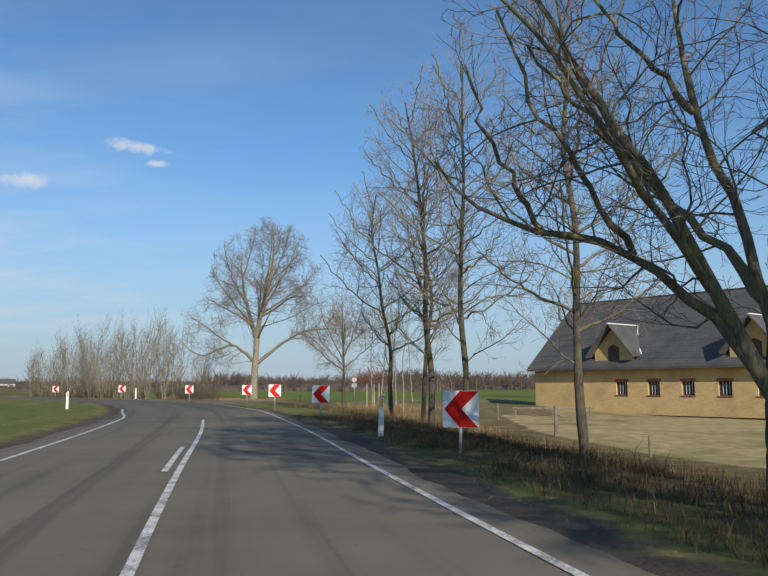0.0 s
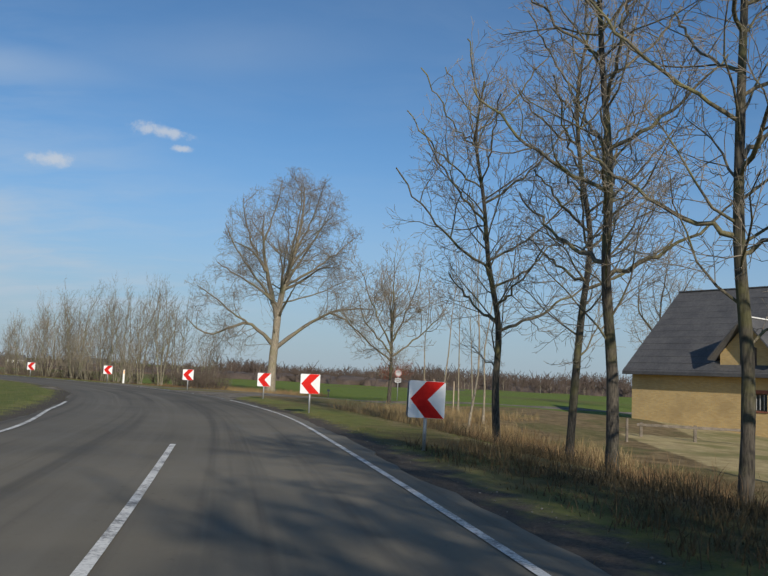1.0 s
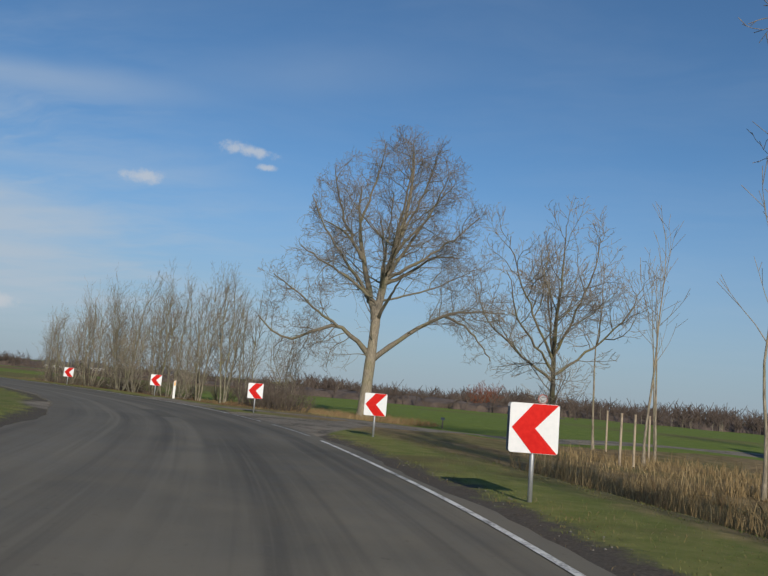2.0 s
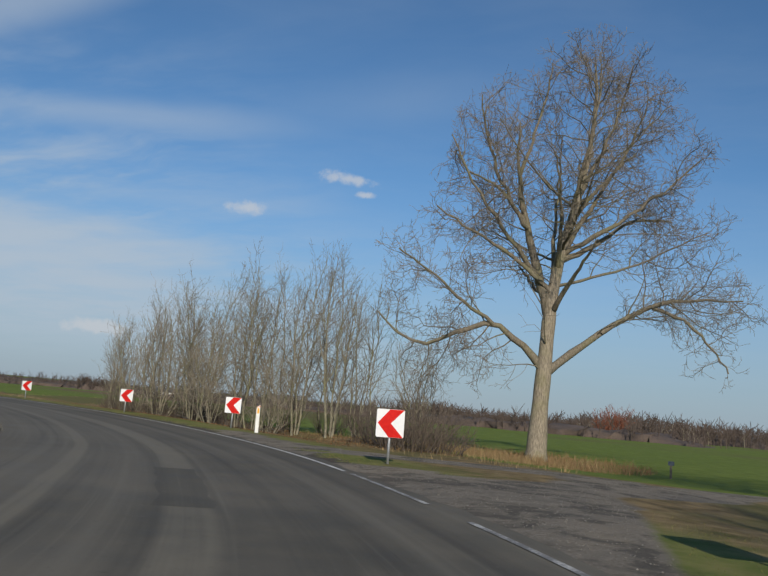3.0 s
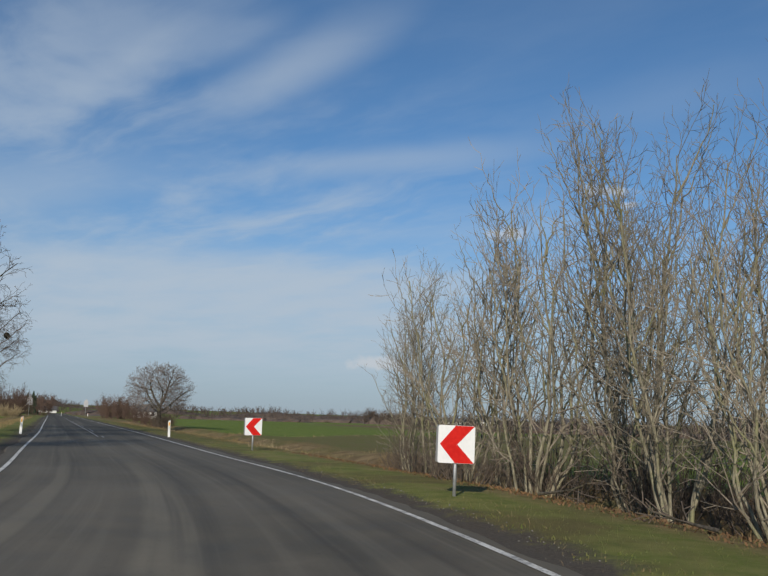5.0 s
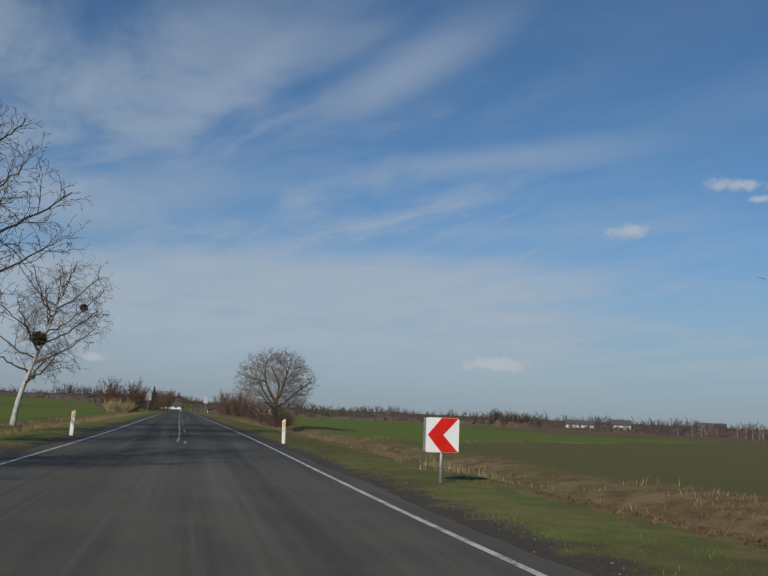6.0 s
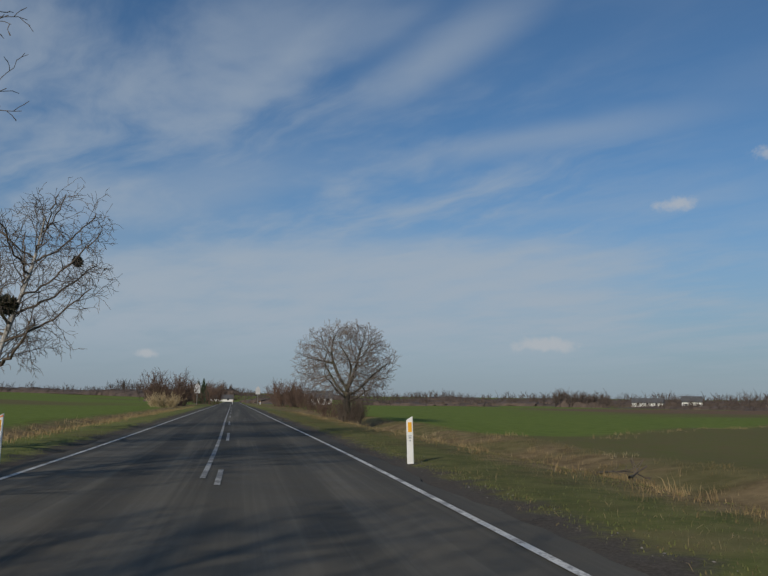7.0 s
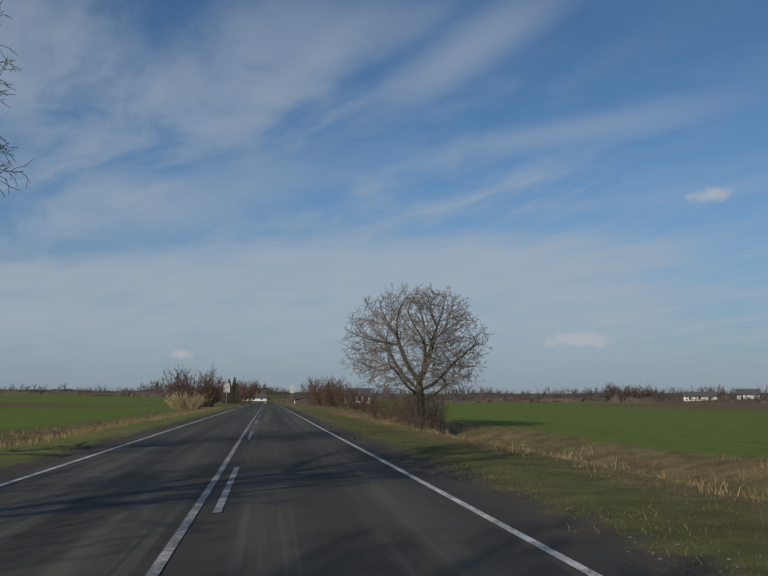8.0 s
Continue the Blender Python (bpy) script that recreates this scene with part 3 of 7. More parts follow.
def side_track(xy):
    """How much a point lies on the gravel track that turns off beside the great tree."""
    pts = spline([(-14.5, 56.0), (-12.6, 60.5), (-10.0, 62.6), (-5.0, 67.0), (6.0, 77.5), (30.0, 100.0)], 0.5)
    d = np.full(len(xy), 99.0)
    near = (np.abs(xy[:, 0] + 5) < 60) & (np.abs(xy[:, 1] - 75) < 50)
    q = xy[near]
    best = np.full(len(q), 99.0)
    for k, p in enumerate(pts):
        w = 1.35 + 4.0 * max(0.0, 1 - k / 14.0)
        best = np.minimum(best, np.hypot(q[:, 0] - p[0], q[:, 1] - p[1]) / w)
    # the bare lay-by that the mouth of the track wears along the road
    lat = lateral(q)
    mouth = smooth(q[:, 1], 50.0, 54.5) * smooth(q[:, 1], 66.5, 61.5)
    best = np.minimum(best, np.where((lat > HALF - 0.5) & (mouth > 0.02), (lat - HALF) / (0.4 + 2.5 * mouth), 99.0))
    bound = np.where(q[:, 1] < 58.0, -9.8, -9.8 + 0.44 * (q[:, 1] - 58.0))
    best = np.where((q[:, 1] < 66.0) & (lat > HALF + 0.4), np.maximum(best, 1.0 + (q[:, 0] - bound) / 1.2), best)
    # a second leg runs behind the sign's grass island back to the shoulder
    for k, p in enumerate(spline([(-8.5, 63.4), (-11.0, 65.4), (-13.5, 65.6), (-16.0, 65.7), (-18.3, 67.0), (-20.6, 69.6), (-22.7, 72.2)], 0.5)):
        best = np.minimum(best, np.hypot(q[:, 0] - p[0], q[:, 1] - p[1]) / (1.15 - 0.018 * k))
    a, b = np.array((-15.6, 63.5)), np.array((-12.7, 62.7))
    f = np.clip(((q - a) @ (b - a)) / ((b - a) @ (b - a)), 0, 1)
    isle = np.linalg.norm(q - a - f[:, None] * (b - a), axis=1)
    best = np.where(isle < 2.0, np.maximum(best, 1.0 + (1.35 - isle) / 0.8), best)
    d[near] = best
    return d, smooth(d, 1.2, 0.8)


def ribbon(i0, i1, l0, l1, z, step=1, dash=None, cross=5):
    """A strip of the road from station i0 to i1 between two offsets; each offset may be a function of the station."""
    V, Q = [], []
    f0 = l0 if callable(l0) else (lambda k: l0)
    f1 = l1 if callable(l1) else (lambda k: l1)
    lat = []
    rows = range(i0, i1 + 1, step)
    for k in rows:
        a, b = f0(k), f1(k)
        for c in range(cross):
            w = a + (b - a) * c / (cross - 1)
            V.append((*on_road(k, w), z))
            lat.append((w, k))
    for r in range(len(rows) - 1):
        for c in range(cross - 1):
            a = r * cross + c
            Q.append((a, a + 1, a + cross + 1, a + cross))
    return V, Q, lat


def strip(name, parts, mat, parent=None, label="", wear=None):
    V, Q, L = [], [], []
    for v, q, l in parts:
        Q += [tuple(i + len(V) for i in f) for f in q]
        V += v
        L += l
    me = quick_mesh(name, V, Q)
    L = np.array(L, np.float32)
    for k, name2 in enumerate(("lat", "run")):
        a = me.attributes.new(name2, "FLOAT", "POINT")
        a.data.foreach_set("value", np.ascontiguousarray(L[:, k]))
    ob = mesh_part(name, me, mat, parent, label)
    return ob


def left_line(k):
    """Where the inner edge line runs: the road widens into the bend."""
    return -2.56 - 0.5 * float(smooth(k, 104, 122)) + 0.28 * float(smooth(k, 180, 220))


def right_line(k):
    """Where the outer edge line runs."""
    return 2.75 + 0.15 * float(smooth(k, 104, 130)) - 0.15 * float(smooth(k, 226, 252))


def make_road():
    rnd = random.Random(4)
    wob = [rnd.uniform(-0.05, 0.05) for _ in range(3000)]

    def rag(side):
        return lambda k: side * (HALF + 0.38 + 0.06 * math.sin(k * 0.37) + wob[k])
    last = len(EDGE) - 2
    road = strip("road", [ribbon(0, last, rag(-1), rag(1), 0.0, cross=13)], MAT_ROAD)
    # edges turned down so that the asphalt has thickness
    tagged(road, "worn dark asphalt country road bending to the left", "road", kind="structure")
    for side in (-1, 1):
        f = rag(side)
        V, Q = [], []
        for k in range(0, last + 1):
            V += [(*on_road(k, f(k)), 0.0), (*on_road(k, f(k) + side * 0.05), -0.09)]
        for r in range(last):
            a = 2 * r
            Q.append((a, a + 1, a + 3, a + 2))
        strip("road_edge", [(V, Q, [(side * 3.0, i // 2) for i in range(len(V))])], MAT_ROAD, road)
    lines = [("edge_line", lambda k: left_line(k) - 0.043, lambda k: left_line(k) + 0.043, LEFT_RUNS), ("edge_line", lambda k: right_line(k) - 0.043, lambda k: right_line(k) + 0.043, RIGHT_RUNS)]
    for name, a, b, runs in lines:
        for k, (i0, i1) in enumerate(runs):
            strip(name, [ribbon(i0, min(i1, last), a, b, 0.008, cross=2)], MAT_PAINT_OLD if runs is RIGHT_RUNS and k in (1, 2) else MAT_PAINT, road)
    for i0, i1, off in CENTRE_RUNS:
        strip("centre_line", [ribbon(i0, min(i1, last), off - 0.042, off + 0.042, 0.008, cross=2)], MAT_PAINT if i0 < 120 else MAT_PAINT_OLD, road)
    for off, i0, i1 in DASHES:
        strip("dash", [ribbon(i0, i1, off - 0.042, off + 0.042, 0.008, cross=2)], MAT_PAINT if i0 < 120 else MAT_PAINT_OLD, road)
    for k, (i0, i1, a, b, mat) in enumerate(PATCHES):
        strip("repair_patch", [ribbon(i0, i1, a, b, 0.0012 + 0.0012 * k, cross=4)], mat, road)
    return road


# stations of the painted lines: the right one is broken at the side track, the middle one worn off in the bend
S = lambda x, y: station(x, y)[0]
RIGHT_RUNS = [(0, S(-9.42, 48.8)), (S(-10.1, 50.3), S(-11.9, 54.1)), (S(-12.5, 55.4), S(-14.3, 58.9)), (S(-14.75, 59.7), len(EDGE) - 2)]
LEFT_RUNS = [(0, S(-9.5, 41.0)), (S(-33.0, 81.0), len(EDGE) - 2)]
CENTRE_RUNS = [(0, S(-6.0, 27.5), 0.14), (S(-59.0, 96.5), len(EDGE) - 2, -0.05)]
_a, _b = S(-3.6, 15.1), S(-66.0, 101.4)
DASHES = [(-0.04, _a - 9 - 24 * k, _a - 24 * k) for k in range(3)] + [(0.18, S(-60.1, 97.6) - 5, S(-60.1, 97.6))] + [(0.18, S(-60.1, 97.6) - 11 + 30 * k, S(-60.1, 97.6) + 30 * k) for k in range(1, 9)]
def ragged(mid, amp, k1, seed):
    """An offset that wanders smoothly and frays a little from station to station."""
    r = random.Random(seed)
    fray = [r.gauss(0, 0.02) for _ in range(3000)]
    return lambda k: mid + amp * math.sin(k * k1 + seed) + 0.5 * amp * math.sin(k * k1 * 2.7 + 2 * seed) + fray[k]


PATCHES = [(157, 166, ragged(-0.40, 0.02, 0.1, 1), ragged(0.20, 0.02, 0.1, 2), MAT_NEWPATCH)]
make_road()
make_ground()


def gz(x, y):
    return float(ground_height([(x, y)])[0])


# ---- trees ----
def turn(d, angle, az):
    side = d.orthogonal().normalized()
    side = Matrix.Rotation(az, 3, d) @ side
    return (Matrix.Rotation(angle, 3, side) @ d).normalized()


def grow(rng, out, p, d, length, r, level, spec):
    n = max(3, min(12, int(length / spec["seg"][level]) + 2)) if level + 1 < len(out) else 2
    step = length / (n - 1)
    pts, rad, dirs = [p.copy()], [r], [d.copy()]
    wob, up, tip = spec["wob"][level], spec["up"][level], spec["tip"][level]
    for i in range(1, n):
        d = (d + Vector((rng.gauss(0, wob), rng.gauss(0, wob), rng.gauss(0, wob) + up * step / length * 2))).normalized()
        p = p + d * step
        pts.append(p)
        dirs.append(d)
        rad.append(max(spec["thin"], r * (1 - (1 - tip) * (i / (n - 1)) ** 0.8)))
    out[level].append((pts, rad))
    if level + 1 < len(out):
        shoots(rng, out, pts, rad, dirs, length, level, spec)


def shoots(rng, out, pts, rad, dirs, length, level, spec):
    n = len(pts)
    kids = spec["kids"][level]
    if level:
        kids = max(2, int(kids * min(1.5, length / spec["ref"][level]) + rng.random()))
    az = rng.uniform(0, 6.28)
    t0 = spec["from"][level]
    for j in range(kids):
        t = t0 + (1 - t0) * (j + rng.random() * 0.9) / kids
        f = t * (n - 1)
        i = min(n - 2, int(f))
        q = pts[i].lerp(pts[i + 1], f - i)
        rq = rad[i] + (rad[i + 1] - rad[i]) * (f - i)
        az += 2.4 + rng.gauss(0, 0.5)
        ang = radians(max(12, rng.gauss(spec["ang"][level] * (1 - 0.35 * t * (level == 0)), 11)))
        size = spec["shape"](t) if level == 0 else (0.72 + 0.4 * math.sin(math.pi * t) - 0.12 * t)
        clen = length * spec["ratio"][level] * size * rng.uniform(0.65, 1.2)
        if clen < 0.12:
            continue
        grow(rng, out, q, turn(dirs[i], ang, az), clen, max(spec["thin"], min(rq * 0.62, clen * spec["stout"] * rng.uniform(0.8, 1.2))), level + 1, spec)


def spline3(points, step):
    """A smooth curve through points in space."""
    out = []
    for k in range(len(points) - 1):
        a, b, c, d = (Vector(points[min(max(i, 0), len(points) - 1)]) for i in (k - 1, k, k + 1, k + 2))
        m = max(2, int((c - b).length / step))
        for j in range(m):
            t = j / m
            out.append(tuple(0.5 * (2 * b + (c - a) * t + (2 * a - 5 * b + 4 * c - d) * t ** 2 + (3 * b - a - 3 * c + d) * t ** 3)))
    out.append(tuple(points[-1]))
    return out


def cloud(rng, n, profile, shift=(0.0, 0.0), fill=0.5):
    """Points strewn through a crown: profile is (height, radius) rows from its foot to its top."""
    z = np.array([p[0] for p in profile], float)
    r = np.array([p[1] for p in profile], float)
    out, at = [], rng.uniform(0, 99)
    while len(out) < n:
        h = rng.uniform(z[0], z[-1])
        q = float(np.interp(h, z, r))
        if rng.random() * r.max() ** 1.6 < q ** 1.6:
            a = rng.uniform(0, 2 * math.pi)
            q *= 0.93 + 0.32 * noise.noise(Vector((math.cos(a) * 1.3 + at, math.sin(a) * 1.3, h * 0.45)))
            d = q * rng.random() ** fill
            if noise.noise(Vector((d * math.cos(a), d * math.sin(a), h)) * (2.2 / r.max() + 0.12) + Vector((at, 5, 9))) < rng.gauss(-0.14, 0.06):
                continue
            k = (h - z[0]) / (z[-1] - z[0])
            out.append((shift[0] * k + d * math.cos(a), shift[1] * k + d * math.sin(a), h))
    return np.array(out)


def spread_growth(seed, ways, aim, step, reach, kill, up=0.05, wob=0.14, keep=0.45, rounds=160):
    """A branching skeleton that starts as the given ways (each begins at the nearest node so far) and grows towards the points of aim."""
    g = np.random.default_rng(seed)
    P, up_of = [], []
    for k, w in enumerate(ways):
        pts = spline3(w, step)
        if k == 0:
            P.append(tuple(pts[0]))
            up_of.append(-1)
            last = 0
        else:
            last = min(range(len(P)), key=lambda i: (P[i][0] - pts[0][0]) ** 2 + (P[i][1] - pts[0][1]) ** 2 + (P[i][2] - pts[0][2]) ** 2)
        for p in pts[1:]:
            j = g.normal(0, 0.10 * step, 3) * (k > 0)
            P.append((p[0] + j[0], p[1] + j[1], p[2] + j[2]))
            up_of.append(last)
            last = len(P) - 1
    P = np.array(P)
    up_of = np.array(up_of)
    head = P - P[np.maximum(up_of, 0)]
    head[0] = (0, 0, 1)
    head /= np.linalg.norm(head, axis=1, keepdims=True) + 1e-9
    born = np.bincount(up_of[up_of >= 0], minlength=len(P))
    D = np.linalg.norm(aim[:, None] - P[None], axis=2)
    near, dist = D.argmin(1), D.min(1)
    for _i in range(rounds):
        act = (dist < reach) & (dist > kill) & (born[near] < 3)
        if not act.any():
            break
        ids = near[act]
        pull = (aim[act] - P[ids]) / dist[act][:, None]
        which, inv = np.unique(ids, return_inverse=True)
        s = np.zeros((len(which), 3))
        np.add.at(s, inv, pull)
        s /= np.linalg.norm(s, axis=1, keepdims=True) + 1e-9
        s += g.normal(0, wob, s.shape) + np.array([0, 0, up]) + keep * head[which]
        s /= np.linalg.norm(s, axis=1, keepdims=True)
        head = np.concatenate([head, s])
        fresh = P[which] + s * step
        n0 = len(P)
        P = np.concatenate([P, fresh])
        up_of = np.concatenate([up_of, which])
        born[which] += 1
        born = np.concatenate([born, np.zeros(len(fresh), int)])
        D = np.linalg.norm(aim[:, None] - fresh[None], axis=2)
        m = D.min(1)
        better = m < dist
        near = np.where(better, n0 + D.argmin(1), near)
        dist = np.where(better, m, dist)
    return P, up_of


def limbs_of(P, up_of, root, thin):
    """Radii by the count of tips above each node, and the skeleton cut into unbranched runs."""
    n = len(P)
    tips = np.zeros(n)
    kids = [[] for _ in range(n)]
    for i in range(1, n):
        kids[up_of[i]].append(i)
    for i in range(n - 1, -1, -1):
        if not kids[i]:
            tips[i] = 1
        if i:
            tips[up_of[i]] += tips[i]
    e = math.log(tips[0]) / math.log(root / thin)
    rad = thin * tips ** (1 / e)
    runs, todo = [], [(0, 0)]
    while todo:
        a, i = todo.pop()
        ids, rr = [a, i] if a != i else [i], []
        while kids[i]:
            k = sorted(kids[i], key=lambda j: -tips[j])
            todo += [(i, j) for j in k[1:]]
            i = k[0]
            ids.append(i)
        rr = rad[ids].copy()
        if ids[0] != ids[1] and len(ids) > 1:
            rr[0] = min(rr[0], rr[1] * 1.25)
        pts = P[ids].copy()
        if len(pts) > 3:
            pts[1:-1] = 0.5 * pts[1:-1] + 0.25 * (pts[:-2] + pts[2:])
        runs.append((pts, rr))
    return runs


def spray(rng, runs, thin, much, length, ang=46, lift=0.25, side=3):
    """Twigs along the thin runs and at their tips, each with a few side twigs."""
    out, small = [], []
    for pts, rr in runs:
        for i in range(1, len(pts)):
            if rr[i] > thin * 6.0 or rr[i] > thin * 3.4 and rng.random() < 0.6:
                continue
            tip = i == len(pts) - 1
            d0 = Vector(pts[i] - pts[i - 1]).normalized()
            for _k in range((2 if tip else 1) if rng.random() < much else 0):
                d = turn(d0, radians(rng.gauss(ang * (0.6 if tip else 1), 12)), rng.uniform(0, 6.28))
                L = length * rng.uniform(0.45, 1.2)
                p = Vector(pts[i])
                q = p + d * L * 0.5
                d = (d + Vector((rng.gauss(0, 0.2), rng.gauss(0, 0.2), lift + rng.gauss(0, 0.15)))).normalized()
                e = q + d * L * 0.5
                out.append(([tuple(p), tuple(q), tuple(e)], [thin, thin * 0.9, thin * 0.7]))
                for _s in range(side):
                    f = rng.uniform(0.25, 1.0)
                    o = p.lerp(q, f * 2) if f < 0.5 else q.lerp(e, f * 2 - 1)
                    d2 = (turn(d, radians(rng.gauss(42, 12)), rng.uniform(0, 6.28)) + Vector((0, 0, lift * 0.7))).normalized()
                    small.append(([tuple(o), tuple(o + d2 * L * rng.uniform(0.25, 0.55))], [thin * 0.8, thin * 0.65]))
    return out + small


def grown_tree(name, seed, xy, root, ways, aim, bark, twig, label, category="tree", group="", step=0.3, reach=4.0, kill=0.55, thin=0.007, up=0.05, wob=0.14, keep=0.45, much=0.6, length=0.5, lift=0.25, limb=0.03, side=3, limb_bark=None, part_names=("trunk", "limb"), sides=(14, 7)):
    rng = random.Random(seed)
    base = thing(name, Matrix.Translation((*xy, gz(*xy))), label, category, group)
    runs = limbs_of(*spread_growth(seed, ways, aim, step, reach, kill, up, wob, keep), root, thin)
    trunk, fine = runs[0], []
    pts, rr = trunk
    for i in range(len(pts)):          # the foot flares
        rr[i] *= 1 + 0.5 * math.exp(-max(0.0, pts[i][2] - pts[0][2]) / (root * 1.1))
    v, q = tubes([trunk], sides[0])
    mesh_part(part_names[0], quick_mesh(part_names[0], v, q, smooth=True), bark, base)
    for run in runs[1:]:
        if run[1][1] > limb:
            v, q = tubes([run], sides[1])
            mesh_part(part_names[1], quick_mesh(part_names[1], v, q, smooth=True), limb_bark or bark, base)
        else:
            fine.append(run)
    thick = [r for r in fine if r[1][1] > thin * 2]
    slim = [r for r in fine if r[1][1] <= thin * 2]
    v, q = joined_tubes([thick, slim, spray(rng, runs, thin, much, length, lift=lift, side=side)], (4, 3, 3))
    mesh_part("crown", quick_mesh("crown", v, q, smooth=True), twig, base)
    return base


def even(way, n):
    """n points spread evenly along a smooth curve through way."""
    p = np.array(spline3(way, 0.2), float)
    s = np.concatenate([[0], np.cumsum(np.linalg.norm(np.diff(p, axis=0), axis=1))])
    f = np.linspace(0, s[-1], n)
    return np.stack([np.interp(f, s, p[:, k]) for k in range(3)], 1)


def envelope(profile, shift=(0.0, 0.0), lobes=0.16, seed=0, axes=((1.0, 0.0), (0.0, 1.0))):
    """How far out points lie in a lobed crown, 1 at its surface: profile is (height, radius, offset along the first axis) rows."""
    rows = np.array([(*r, 0.0)[:3] for r in profile], float)
    ph = random.Random(seed).uniform(0, 6.28)
    ax, ay = np.array(axes[0]), np.array(axes[1])

    def inside(p):
        z = p[:, 2]
        r = np.interp(z, rows[:, 0], rows[:, 1], left=rows[0, 1], right=-1.0)
        off = np.interp(z, rows[:, 0], rows[:, 2])
        k = np.clip(z / rows[-1, 0], 0, 1)
        u = p[:, 0] * ax[0] + p[:, 1] * ax[1] - off - shift[0] * k
        v = p[:, 0] * ay[0] + p[:, 1] * ay[1] - shift[1] * k
        a = np.arctan2(v, u)
        lump = np.sin(2 * a + ph + 0.55 * z) + 0.8 * np.sin(3 * a - ph * 2 - 0.95 * z) + 0.5 * np.sin(5 * a + 1.7 * z)
        low, high = rows[0, 0], rows[-1, 0]
        out = np.hypot(u, v) / np.maximum(0.05, r * (1 + lobes * lump * 0.6))
        return np.where(z > high, 2.0, np.where(out < 1, np.maximum(out, (z / high) ** 4 * 0.95), out))
    return inside


def ramify(g, P, R, specs, thin, inside=None, hollow=0.0):
    """Levels of side shoots on equally divided parents; each level bears the next. A spec is
    (shoots a metre, first share, angle, share of the parent's length, shortest, longest, lift, bend, points, stoutness)."""
    levels = []
    for per, t0, ang, cut, lo, hi, up, wob, n, stout in specs:
        L = np.linalg.norm(np.diff(P, axis=1), axis=2).sum(1)
        count = np.maximum(1, np.floor(L * (1 - t0) * per + g.random(len(L)))).astype(int)
        par = np.repeat(np.arange(len(L)), count)
        j = np.arange(len(par)) - np.repeat(np.cumsum(count) - count, count)
        t = np.minimum(0.995, t0 + (1 - t0) * (j + 0.25 + 0.75 * g.random(len(par))) / count[par])
        f = t * (P.shape[1] - 1)
        i = np.minimum(f.astype(int), P.shape[1] - 2)
        w = (f - i)[:, None]
        base = P[par, i] * (1 - w) + P[par, i + 1] * w
        r0 = R[par, i] * (1 - w[:, 0]) + R[par, i + 1] * w[:, 0]
        d0 = P[par, i + 1] - P[par, i]
        d0 /= np.linalg.norm(d0, axis=1, keepdims=True) + 1e-9
        ref = np.where(np.abs(d0[:, 2:]) > 0.9, np.array([[1.0, 0, 0]]), np.array([[0, 0, 1.0]]))
        u = np.cross(d0, ref)
        u /= np.linalg.norm(u, axis=1, keepdims=True) + 1e-9
        v = np.cross(d0, u)
        az = (j * 2.4 + (g.random(len(L)) * 6.28)[par] + g.normal(0, 0.4, len(par)))[:, None]
        a = (np.radians(g.normal(ang, 9, len(par))) * (1 - 0.5 * t ** 4))[:, None]
        d = d0 * np.cos(a) + (u * np.cos(az) + v * np.sin(az)) * np.sin(a)
        size = np.clip(L[par] * cut * (1.1 - 0.6 * t) * g.uniform(0.6, 1.2, len(par)), lo, hi)
        turns = g.normal(0, wob, (len(par), n - 1, 3))
        turns[:, 1:, 2] += up / (n - 1)

        def way(size):
            q, e = [base], d
            for k in range(n - 1):
                e = e + turns[:, k]
                e = e / (np.linalg.norm(e, axis=1, keepdims=True) + 1e-9)
                q.append(q[-1] + e * (size / (n - 1))[:, None])
            return np.stack(q, 1)
        Q = way(size)
        if inside is not None:
            for _k in range(3):
                size = np.where(inside(Q[:, -1]) < 1, size, np.maximum(size * 0.6, 0.12))
                Q = way(size)
            out = inside(Q[:, -1])
            keep = (out < 1) & (g.random(len(Q)) < np.clip((out - hollow) * 3.0, 0.0, 1.0) + (hollow <= 0)) | (g.random(len(Q)) < 0.06)
            Q, size, r0 = Q[keep], size[keep], r0[keep]
        rb = np.maximum(thin, np.minimum(r0 * 0.72, size * stout))
        tip = np.maximum(thin * 0.75, rb * 0.3)
        Rq = rb[:, None] + (tip - rb)[:, None] * np.linspace(0, 1, n) ** 0.9
        levels.append((Q, Rq))
        P, R = Q, Rq
    return levels


